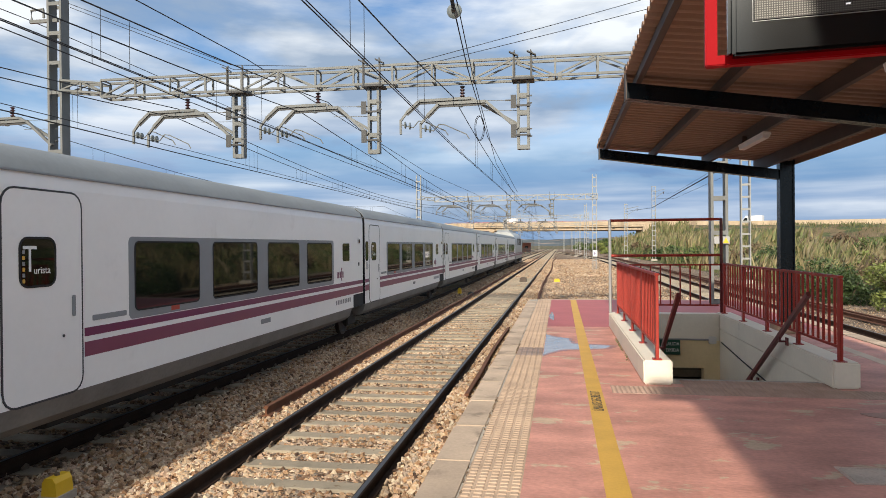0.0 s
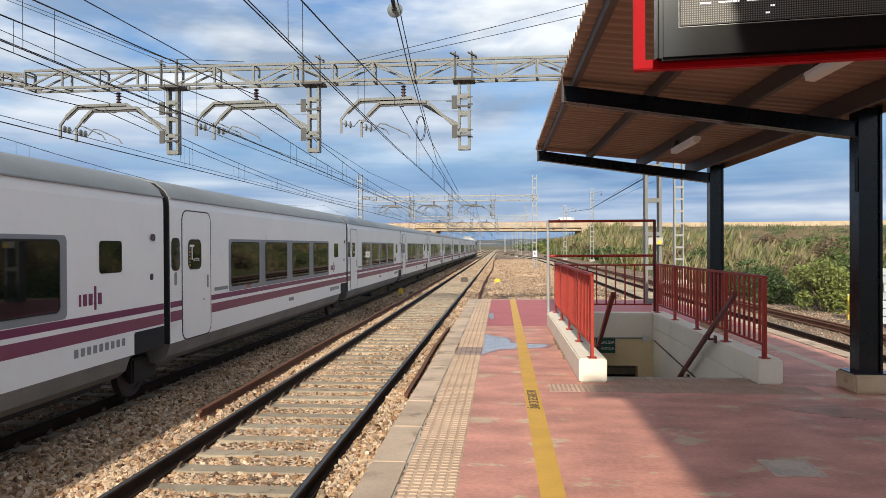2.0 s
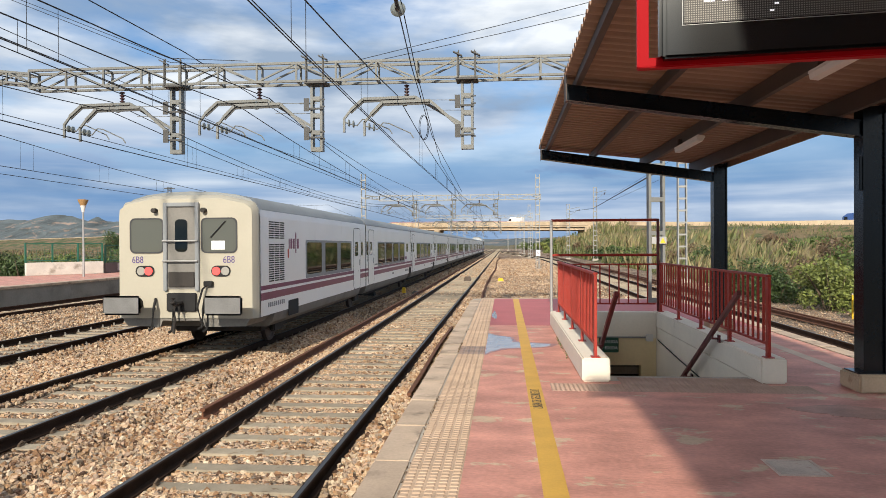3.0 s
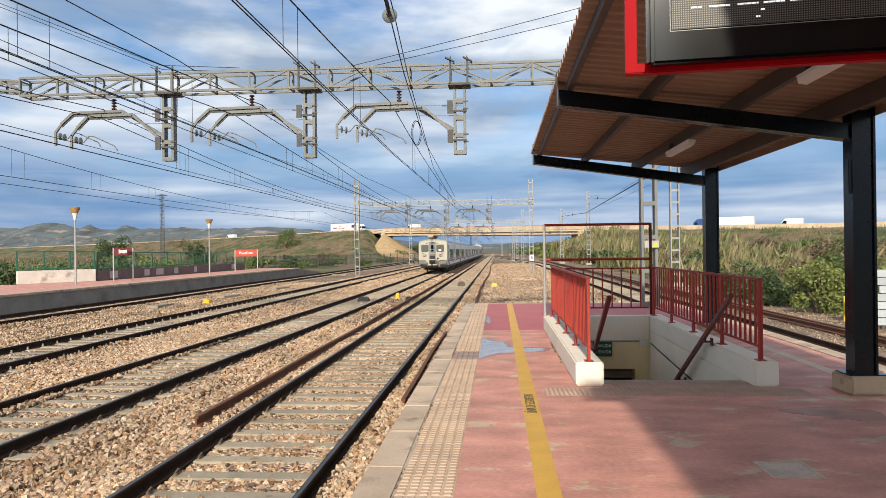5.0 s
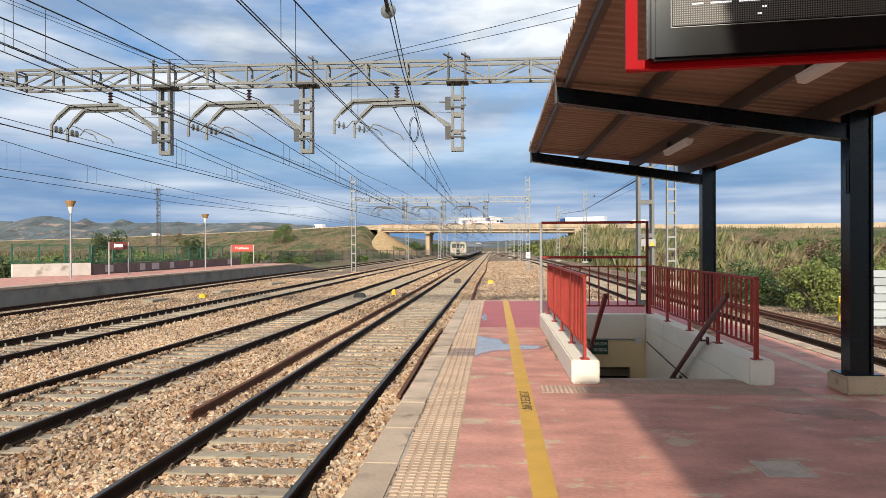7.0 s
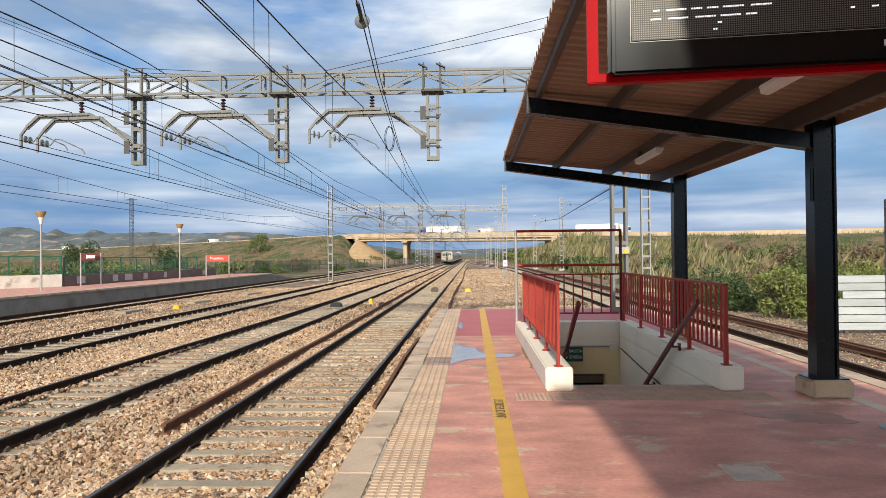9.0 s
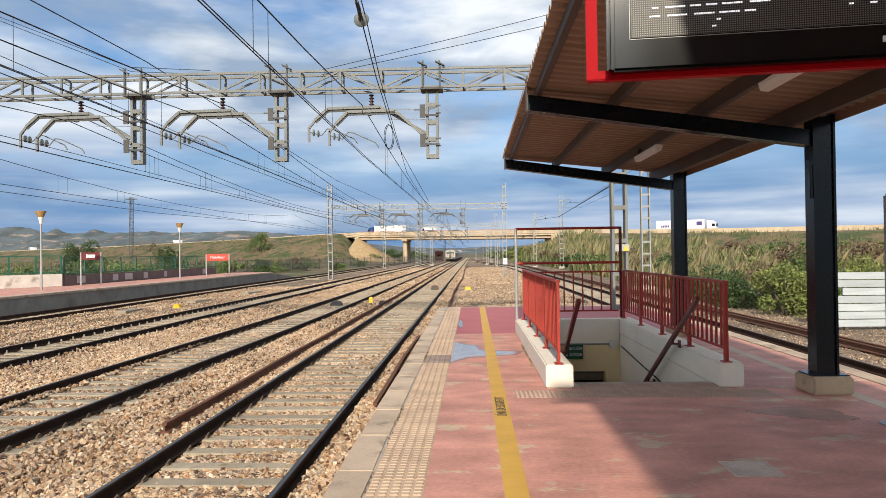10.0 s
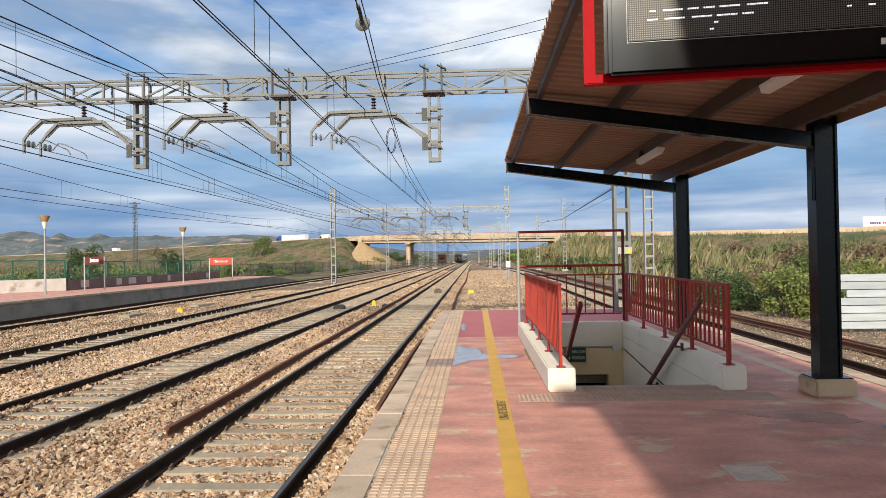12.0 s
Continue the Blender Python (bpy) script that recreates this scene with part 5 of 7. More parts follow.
mast(11.1, 45.0, 10.5, "tall ladder-like steel mast beside the side track", 0.5)
mast(14.0, 110.0, 11.3, "tall lattice mast with side arm", 0.5, 1.6)
mast(10.6, 118.0, 9.2, "lattice mast with a lamp arm", 0.45, 2.0)
for x, y, h in ((5.0, 132, 8.6), (-11.0, 140, 8.0), (-8.6, 150, 9.5), (3.3, 150, 9.0), (5.2, 190, 9.0), (-13.2, 195, 8.5), (-10, 260, 8.5), (4, 260, 8.5), (-9, 300, 8.5), (5, 310, 8.5), (1.5, 285, 8.0)):
    mast(x, y, h, "slim lattice mast far along the line")


SUPPORTS = (-29.0, 19.2, 69.8, 120.0, 168.0, 230.0, 300.0)


def catenary(name, xs_at, z_contact, z_mess, sag, label, pair=True, drops=True):
    """Contact wires and a sagging messenger joined by droppers, from support to support."""
    c = thing(name, (0, 0, 0), label, "overhead wire", "overhead wires")
    xat = lambda y: float(np.interp(y, SUPPORTS, xs_at))
    con, mes, dro = Geo(), [], Geo()
    for a, b in zip(SUPPORTS[:-1], SUPPORTS[1:]):
        n = 14
        for i in range(n + (b == SUPPORTS[-1])):
            y = a + (b - a) * i / n
            t = (y - a) / (b - a)
            mes.append((xat(y) + 0.0, y, z_mess - 4 * sag * t * (1 - t)))
        if drops:
            for i in range(1, 10):
                y = a + (b - a) * i / 10
                t = i / 10
                zm = z_mess - 4 * sag * t * (1 - t)
                for dy in (-0.35, 0.35):
                    dro.tube([(xat(y) + 0.01, y + dy, zm), (xat(y) + 0.01, y + dy, z_contact)], 0.005, 4)
    line = [(xat(y), y, z_contact) for y in SUPPORTS]
    part("contact_wire", Geo().tube(line, 0.009, 5), M["wire"], c)
    if pair:
        part("contact_wire", Geo().tube([(p[0] + 0.045, p[1], p[2]) for p in line], 0.008, 5), M["wire"], c)
    part("messenger_wire", Geo().tube(mes, 0.0125, 5), M["wire"], c)
    if drops:
        tagged(part("dropper_wiring", dro, M["wire"], c), kind="stuff")


def stagger(c, k):
    return [c + k * s for s in (0.18, -0.2, 0.2, -0.2, 0.2, -0.2, 0.2)]


catenary("overhead_line", stagger(-2.72, 1), 4.32, 5.72, 0.95, "dark contact and messenger wires over the platform-side track")
catenary("overhead_line", stagger(-6.75, -1), 4.34, 5.72, 0.95, "dark contact and messenger wires over the second track")
catenary("overhead_line", stagger(-11.0, 1), 4.40, 5.72, 0.95, "dark contact and messenger wires over the third track")
catenary("overhead_line", stagger(-17.6, -1), 4.40, 5.72, 0.95, "dark contact and messenger wires over the far track")


catenary("overhead_line", stagger(-7.15, 1), 4.50, 5.46, 0.75, "second set of dark wires over the second track", False)
catenary("overhead_line", stagger(-11.45, -1), 4.58, 5.46, 0.75, "second set of dark wires over the third track", False)


def loose_wire(pts, r, label):
    w = solo("overhead_wire", Geo().tube(pts, r, 5), M["wire"], label, "overhead wire", "overhead wires")
    return w


loose_wire([(-9.6, -29, 7.1), (-9.25, 0, 6.72), (-9.0, 19.2, 7.08), (-8.6, 45, 6.4), (-8.4, 69.8, 6.8), (-8.2, 120, 6.8), (-8, 168, 6.8)], 0.014, "dark feeder wire above the third track")
loose_wire([(-16.1, -29, 8.6), (-16.1, 0, 8.2), (-16.1, 19.2, 8.65), (-15.4, 45, 8.1), (-14.9, 69.8, 8.4), (-15.5, 120, 8.4)], 0.014, "dark return wire along the masts")
loose_wire([(-21.6, -29, 5.0), (-21.6, 0, 4.5), (-21.4, 19.2, 4.75), (-20.5, 45, 4.5), (-19, 69.8, 4.8), (-18, 120, 4.8)], 0.014, "dark wire beyond the far track")
loose_wire([(-14.8, 19.2, 9.1), (-9.5, 19.25, 6.95), (-7.2, 19.25, 6.8)], 0.009, "thin stay wire from the mast to the gantry beam")
loose_wire([(-14.8, 19.3, 9.0), (-9.5, 19.35, 6.85), (-7.2, 19.35, 6.72)], 0.009, "thin stay wire from the mast to the gantry beam")
loose_wire([(-4.05, 19.2, 6.72), (0, 19.25, 7.6), (4.07, 19.2, 8.5)], 0.009, "thin stay wire from the gantry beam to the mast")
loose_wire([(-4.05, 19.3, 6.62), (0, 19.35, 7.4), (4.07, 19.3, 8.2)], 0.009, "thin stay wire from the gantry beam to the mast")
loose_wire([(-1.0, 0, 5.48), (-1.80, 12.0, 5.66), (-2.1, 16, 5.7), (-2.75, 27, 5.78), (-2.7, 45, 5.0)], 0.012, "dark anchor wire with a glass insulator")
loose_wire([(-0.93, 0, 5.55), (-1.75, 12.2, 5.75), (-2.0, 16, 5.62), (-2.7, 30, 5.1), (-2.7, 48, 4.4)], 0.010, "second dark anchor wire beside the insulator")
for k in range(2):
    loop = [(-2.35 + 0.02 * k + 0.13 * math.sin(a), 20.5 + 0.1 * k, 5.05 + 0.36 * math.cos(a)) for a in [i * 0.42 for i in range(16)]]
    loose_wire(loop, 0.010, "looped jumper cable hanging from the wires")
loose_wire([(4.1, 19.2, 3.5), (7.5, 60, 4.6), (10.6, 118, 7.0)], 0.02, "thick dark cable running down to the platform mast")
loose_wire([(11.1, 45, 6.2), (12.4, 80, 6.6), (14, 110, 8.5)], 0.012, "thin wire between the side masts")
loose_wire([(11.1, 45, 7.2), (12.4, 80, 7.2), (14, 110, 9.3)], 0.012, "thin wire between the side masts")


def string_insulator():
    s = thing("glass_insulator", (-1.80, 12.0, 5.66), "clear glass disc insulator hanging in the anchor wire", "insulator")
    part("disc", Geo().lathe([(0.03, -0.08), (0.07, -0.05), (0.125, -0.02), (0.135, 0.0), (0.10, 0.015), (0.05, 0.05), (0.03, 0.08)], (0, 0, 0), "y", 20), M["glass_disc"], s, "", True)
    part("cap", Geo().lathe([(0.03, -0.14), (0.045, -0.11), (0.045, -0.03), (0.03, 0.0)], (0, 0, 0.0), "y", 12), M["mast_dark"], s, "", True)
    part("fitting", Geo().tube([(0, -0.1, 0.02), (0.01, -0.35, 0.08), (0, -0.5, 0.14)], 0.035, 8), M["mast_dark"], s)


string_insulator()

# ---- far platform ----
def far_platform():
    p = thing("far_platform", (0, 0, 0), "far side platform with grey retaining wall and red floor", "platform", kind="structure")
    g = Geo().box(-23.8, -19.72, -25, 68.5, -0.95, -0.10)
    g.add([(-23.8, 68.5, -0.95), (-19.72, 68.5, -0.95), (-19.72, 68.5, -0.10), (-23.8, 68.5, -0.10), (-23.8, 78, -0.95), (-19.72, 78, -0.95), (-19.72, 78, -0.8), (-23.8, 78, -0.8)],
          [(0, 1, 2, 3), (7, 6, 5, 4), (1, 5, 6, 2), (3, 2, 6, 7), (0, 3, 7, 4)])
    g.box(-40, -23.8, -25, 35.6, -0.95, -0.10).box(-25.9, -23.8, 35.6, 39.0, -0.95, -0.10)
    part("retaining_wall", g, M["grey_wall"], p, "stained grey concrete wall")
    part("floor_paint", Geo().box(-40, -20.15, -25, 35.6, -0.10, 0.0).box(-25.9, -20.15, 35.6, 39.0, -0.10, 0.0).box(-23.8, -20.15, 39.0, 68.5, -0.10, 0.0), M["floor_red"], p)
    part("edge_kerb", Geo().box(-20.15, -19.66, -25, 68.5, -0.10, 0.004, 0.01), M["coping"], p)
    me = mesh_of("wall_panel", Geo().box(-0.1, 0.1, -1.208, 1.208, 0.0, 0.62, 0.015), M["brown_wall"])
    for k in range(10):
        share("wall_panel", me, p, pose(-23.75, 41.0 + k * 2.42, 0.001))
    pale = mesh_of("repainted_patch", Geo().box(0.1, 0.104, -0.35, 0.35, 0.12, 0.55), M["wall_patch"])
    for k, (y, s) in enumerate(((41.5, 1.3), (45.6, 1.0), (47.4, 1.5), (49.9, 0.9), (53.2, 0.7), (61.0, 1.0))):
        share("repainted_patch", pale, p, pose(-23.75, y, 0.0) @ Matrix.Diagonal((1, s, 1, 1)))
    part("white_wall", Geo().box(0, 4.2, 0, 0.22, 0.001, 0.72, 0.015), M["block_wall"], p, "white painted end wall").matrix_basis = pose(-25.96, 36.01, 0, 0, 0, 56.2)


far_platform()


def green_fence(x0, y0, x1, y1, z, n, label):
    L = math.hypot(x1 - x0, y1 - y0)
    f = thing("mesh_fence", pose(x0, y0, z, 0, 0, math.degrees(math.atan2(y1 - y0, x1 - x0))), label, "fence", "green fences")
    post = mesh_of("post", Geo().box(-0.04, 0.04, -0.04, 0.04, 0, 1.08, 0.006), M["green_rail"])
    for k in range(n + 1):
        share("post", post, f, pose(L * k / n, 0, 0))
    for zz in (0.08, 1.02):
        part("rail", Geo().box(0, L, -0.025, 0.025, zz, zz + 0.05), M["green_rail"], f)
    g = Geo()
    w = L / n
    for k in range(n):
        for i in range(1, int(w / 0.14)):
            x = w * k + 0.14 * i
            g.box(x - 0.0025, x + 0.0025, -0.003, 0.003, 0.12, 1.02)
        for j in range(5):
            zz = 0.2 + j * 0.16
            g.box(w * k, w * k + w, -0.005, -0.001, zz - 0.003, zz + 0.003)
    tagged(part("wire_mesh", g, M["green_rail"], f), kind="stuff")


green_fence(-23.75, 39.9, -23.75, 64.0, 0.62, 11, "green welded-mesh fence on the grey platform wall")
green_fence(-26.05, 36.08, -23.76, 39.6, 0.72, 3, "green welded-mesh fence on the white end wall")


def platform_lamp(x, y):
    l = thing("platform_lamp", (x, y, 0), "slim grey lamp post with an amber funnel shade", "lamp post", "platform lamps")
    part("pole", Geo().tube([(0, 0, 0), (0, 0, 1.2), (0, 0, 3.5)], [0.055, 0.05, 0.04], 12), M["galv"], l, "", True)
    part("neck", Geo().lathe([(0.06, 3.4), (0.14, 3.75)], (0, 0, 0)), M["lamp_white"], l, "", True)
    part("shade", Geo().lathe([(0.14, 3.75), (0.26, 4.02), (0.27, 4.06), (0.05, 4.08)], (0, 0, 0)), M["terracotta"], l, "", True)


platform_lamp(-22.1, 35.1)
platform_lamp(-21.2, 50.1)
platform_lamp(-22.6, 20.0)


def name_sign(x0, y0, x1, y1, z0, z1, material, label, text=""):
    L = math.hypot(x1 - x0, y1 - y0)
    s = thing("station_sign", pose(x0, y0, 0, 0, 0, math.degrees(math.atan2(y1 - y0, x1 - x0))), label, "sign", "station signs")
    for x in (0.0, L):
        part("post", Geo().box(x - 0.035, x + 0.035, -0.035, 0.035, 0, z1, 0.005), M["galv"], s)
    part("board", Geo().box(0.04, L - 0.04, -0.03, 0.03, z0, z1, 0.008), M[material], s)
    if text:
        writing("lettering", text, (z1 - z0) * 0.52, M["pale_print"], s, pose(L / 2, -0.034, (z0 + z1) / 2, 90, 0, 0), 0.002, 0.8)
        return
    u, w = L * 0.28, L * 0.44
    zc = (z0 + z1) / 2
    g = Geo()
    n = 9
    for k in range(n):
        h = 0.09 if k else 0.12
        g.box(u + w * k / n, u + w * (k + 0.75) / n, -0.036, -0.029, zc - h, zc + h)
    part("lettering", g, M["pale_print"], s, "white bars of unreadable lettering")


name_sign(-22.65, 39.7, -21.7, 40.15, 1.50, 1.95, "maroon", "dark red station sign on two grey posts")
name_sign(-22.3, 58.0, -20.45, 58.3, 1.26, 1.84, "red_plate", "bright red station name board with white lettering", "Massalfassar")


# ---- plants ----
def leaves_geo(rng, blobs, n, size, flat=0.4):
    """Many small leaf quads on and in a heap of ellipsoids (x, y, z, rx, ry, rz)."""
    vol = np.array([b[3] * b[4] * b[5] for b in blobs]) ** 0.66
    pick = rng.choice(len(blobs), n, p=vol / vol.sum())
    B = np.array(blobs)[pick]
    d = rng.normal(size=(n, 3))
    d /= np.linalg.norm(d, axis=1)[:, None]
    rad = rng.uniform(0.55, 1.08, n)[:, None]
    c = B[:, :3] + d * rad * B[:, 3:]
    a = rng.normal(size=(n, 3)) + d * 0.3
    a /= np.linalg.norm(a, axis=1)[:, None]
    t = np.cross(a, rng.normal(size=(n, 3)))
    t /= np.linalg.norm(t, axis=1)[:, None]
    s = np.cross(a, t)
    L = size * rng.uniform(0.6, 1.4, n)[:, None]
    P = np.stack([c - t * L, c + s * L * flat, c + t * L, c - s * L * flat], 1)
    g = Geo()
    g.v = P.reshape(-1, 3).tolist()
    g.f = [(4 * i, 4 * i + 1, 4 * i + 2, 4 * i + 3) for i in range(n)]
    return g


def shrub(seed, x, y, w, h, n, size, material, label, name="shrub", stems=5):
    rng = np.random.RandomState(seed)
    z0 = float(terrain(x, y)) - 0.05
    s = thing(name, (x, y, z0), label, "shrub" if name == "shrub" else "tree")
    g = Geo()
    r2 = random.Random(seed)
    for k in range(stems):
        a = r2.uniform(0, 6.28)
        top = (w * 0.35 * math.cos(a), w * 0.35 * math.sin(a), h * r2.uniform(0.55, 0.8))
        g.tube([(0.08 * math.cos(a), 0.08 * math.sin(a), -0.05), (top[0] * 0.5, top[1] * 0.5, top[2] * 0.55), top], [0.05 * h / 2, 0.035 * h / 2, 0.012], 6)
    part("branchwork" if name == "shrub" else "trunk", g, M["bark"], s)
    blobs = []
    for k in range(14):
        a, rr = r2.uniform(0, 6.28), w * 0.42 * math.sqrt(r2.random())
        q = w * r2.uniform(0.13, 0.25)
        zc = h * r2.uniform(0.18, 0.86) * (1 - 0.3 * rr / (w * 0.42))
        blobs.append((rr * math.cos(a), rr * math.sin(a), zc, q, q, min(q, h * 0.2)))
    part("crown", leaves_geo(rng, blobs, n, size), M[material], s)
    return s


shrub(1, 11.75, 26.3, 2.6, 2.5, 5200, 0.07, "leaf_yellow", "yellow-green leafy bush beside the side track")
shrub(2, 13.6, 28.0, 3.2, 2.9, 5200, 0.075, "leaf_mid", "dense green bush beside the side track")
shrub(3, 15.6, 27.0, 3.4, 2.1, 4500, 0.08, "leaf_yellow", "broad yellow-green bush behind the white barrier")
shrub(4, 11.4, 30.5, 2.6, 1.9, 4200, 0.075, "leaf_dark", "dark green hedge bush at the verge")
shrub(5, 11.6, 34.5, 3.0, 2.2, 4000, 0.08, "leaf_dark", "dark green hedge bush at the verge")
shrub(6, 19.5, 29.0, 4.0, 2.1, 4500, 0.085, "leaf_mid", "green bush behind the white barrier")
shrub(7, 15.8, 36.0, 4.0, 3.2, 4200, 0.09, "scrub", "tall brown dry scrub on the verge")
shrub(8, 19.5, 38.0, 4.5, 2.0, 4000, 0.09, "leaf_yellow", "low yellow-green scrub on the verge")
rv = random.Random(8)
for k in range(34):
    y = 36 + k * 3.6
    x = 13.5 + rv.uniform(0, 3) + (1.5 if k % 2 else 9 + rv.uniform(0, 10)) + max(0, (y - 100)) * 0.02
    kind = rv.choice(("leaf_dark", "leaf_mid", "leaf_mid", "scrub", "leaf_yellow"))
    word = {"leaf_dark": "dark green", "leaf_mid": "green", "scrub": "dry brown", "leaf_yellow": "yellow-green"}[kind]
    shrub(40 + k, x, y, rv.uniform(3.0, 5.0), rv.uniform(1.6, 2.8), 1500, 0.14, kind, word + " bush in the overgrown verge")
for k in range(16):
    x, y = rv.uniform(28, 110), rv.uniform(60, 150)
    shrub(90 + k, x, y, rv.uniform(3, 6), rv.uniform(1.4, 2.4), 900, 0.2, rv.choice(("leaf_mid", "scrub", "leaf_yellow")), "low bush on the rough slope below the motorway")
# left side: trees and bushes behind the far platform
shrub(120, -78.5, 254, 9.0, 9.4, 3800, 0.22, "leaf_mid", "round olive-green tree on the far embankment", "tree", 4)
shrub(121, -29.0, 96, 3.0, 1.5, 1800, 0.12, "leaf_dark", "dark green bush at the foot of the embankment")
shrub(122, -46.0, 80, 4.3, 4.9, 3000, 0.13, "leaf_dark", "dark green tree behind the far platform", "tree", 4)
shrub(123, -37.0, 84, 4.0, 3.8, 2600, 0.13, "leaf_dark", "dark green tree behind the far platform", "tree", 4)
shrub(124, -139.0, 296, 9.5, 7.0, 1500, 0.16, "scrub", "bare brown tree on the far embankment", "tree", 5)
for k in range(10):
    y = 40 + k * 2.5
    x = -26.6 - rv.uniform(0, 2.5)
    shrub(140 + k, x, y, rv.uniform(2.6, 3.6), rv.uniform(2.1, 2.8), 1400, 0.11, rv.choice(("leaf_dark", "leaf_dark", "leaf_mid")), "hedge bush behind the green platform fence")
for k in range(16):
    shrub(280 + k, -26.4 - rv.uniform(0, 7), 41 + k * 1.9, rv.uniform(2.6, 3.6), rv.uniform(2.5, 3.1), 1500, 0.11, rv.choice(("leaf_dark", "leaf_mid", "leaf_yellow")), "low hedge bush behind the green platform fence")
for k in range(6):
    shrub(170 + k, -27.6 - k * 1.5, 37.6 + rv.uniform(-0.6, 2), 2.4, 2.5, 1500, 0.11, rv.choice(("leaf_dark", "leaf_yellow")), "leafy hedge bush behind the white wall")
for k in range(14):
    shrub(190 + k, -24 - rv.uniform(0, 14), 92 + k * 5.0, rv.uniform(2.5, 4.5), rv.uniform(1.2, 2.2), 900, 0.16, rv.choice(("leaf_dark", "leaf_mid", "scrub")), "scrubby bush below the far embankment")
for k in range(12):
    shrub(220 + k, 9 + k * 1.7 + rv.uniform(-1, 1), 275 + rv.uniform(0, 130), rv.uniform(5, 9), rv.uniform(2.5, 5.0), 900, 0.32, rv.choice(("leaf_mid", "leaf_yellow", "leaf_dark")), "green bush beyond the bridge")
for k in range(8):
    shrub(240 + k, -24 - k * 2.6 + rv.uniform(-1, 1), 305 + rv.uniform(0, 100), rv.uniform(6, 10), rv.uniform(3, 5.5), 900, 0.34, rv.choice(("leaf_mid", "leaf_dark")), "green tree beyond the bridge")
shrub(260, 17.5, 202, 7, 4.6, 1600, 0.26, "leaf_mid", "tall green bush at the end of the bridge")
shrub(261, 22.5, 206, 8, 6.0, 1800, 0.28, "leaf_dark", "tall dark bush at the end of the bridge")
shrub(262, 14.0, 196, 6, 3.4, 1300, 0.26, "leaf_yellow", "yellow-green bush near the bridge")
shrub(210, -35.5, 246, 8, 3.6, 1600, 0.2, "leaf_mid", "green bush below the stone slope")


def blades(name, seed, n, xr, yr, hr, lean, material, label, category, width=0.02, keep=None, level=None):
    """Grass or reed blades: bent narrow triangles strewn over the ground."""
    rng = np.random.RandomState(seed)
    x, y = rng.uniform(*xr, n), rng.uniform(*yr, n)
    if keep is not None:
        ok = keep(x, y, rng)
        x, y = x[ok], y[ok]
    clear = y < road_edge(x) - 1.2
    x, y = x[clear], y[clear]
    n = len(x)
    z = terrain(x, y) - 0.03 if level is None else np.full(n, level)
    h = rng.uniform(*hr, n)
    a = rng.uniform(0, 2 * np.pi, n)
    w = width * rng.uniform(0.7, 1.5, n) * (0.6 + h)
    lx, ly = np.cos(a) * lean * h * rng.rand(n) + 0.25 * lean * h, np.sin(a) * lean * h * rng.rand(n)
    b = rng.uniform(0, np.pi, n)
    wx, wy = np.cos(b) * w, np.sin(b) * w
    V = np.stack([np.stack([x - wx, y - wy, z], 1), np.stack([x + wx, y + wy, z], 1),
                  np.stack([x + lx * 0.4 + wx * 0.8, y + ly * 0.4 + wy * 0.8, z + h * 0.62], 1), np.stack([x + lx, y + ly, z + h], 1)], 1)
    g = Geo()
    g.v = V.reshape(-1, 3).tolist()
    g.f = [(4 * i, 4 * i + 1, 4 * i + 2, 4 * i + 3) for i in range(n)]
    solo(name, g, M[material], label, category, kind="stuff")


clump = lambda x, y, rng: (np.sin(x * 0.7 + 1.1) * np.sin(y * 0.31) + np.sin(x * 0.23 + y * 0.13)) > rng.uniform(-0.6, 0.9, len(x))
blades("verge_grass", 1, 26000, (12.2, 40), (14, 90), (0.2, 0.55), 0.5, "grass", "tall mixed grass on the verge", "grass", 0.025, lambda x, y, r: (x - 12.2) > r.rand(len(x)) * 2)
blades("reeds", 2, 9000, (14, 34), (44, 130), (0.8, 2.0), 0.55, "reed", "pale dry reeds bending in the wind", "reeds", 0.022, clump)
blades("slope_grass", 3, 30000, (18, 140), (80, 203), (0.3, 1.0), 0.5, "grass", "rough grass on the motorway embankment", "grass", 0.06, clump)
blades("slope_grass", 4, 30000, (-210, -34), (90, 330), (0.3, 1.0), 0.5, "grass", "rough grass on the far embankment", "grass", 0.06, clump)
blades("reeds", 5, 9000, (12.5, 20), (36, 75), (0.8, 2.2), 0.6, "reed", "dry reed stalks among the bushes", "reeds", 0.018, clump)
blades("reeds", 14, 9000, (15, 34), (100, 201), (1.4, 3.4), 0.45, "reed", "tall pale reeds on the slope beside the bridge", "reeds", 0.035, clump)
blades("reeds", 15, 7000, (13.5, 30), (90, 200), (1.0, 2.6), 0.45, "grass", "green reeds on the slope beside the bridge", "reeds", 0.04, clump)
blades("reeds", 16, 5000, (15, 28), (186, 217), (2.2, 5.0), 0.35, "reed", "tall reeds hiding the end of the bridge", "reeds", 0.045)
blades("reeds", 17, 3500, (14, 27), (180, 214), (1.6, 3.6), 0.35, "grass", "green reeds below the end of the bridge", "reeds", 0.05)
blades("weeds", 6, 5000, (-16, -8), (38, 62), (0.05, 0.22), 0.8, "grass", "low green weeds growing in the ballast", "weeds", 0.03,
       lambda x, y, r: ((x + 12.8) / 1.2) ** 2 + ((y - 48) / 7) ** 2 < r.uniform(0.3, 1, len(x)))


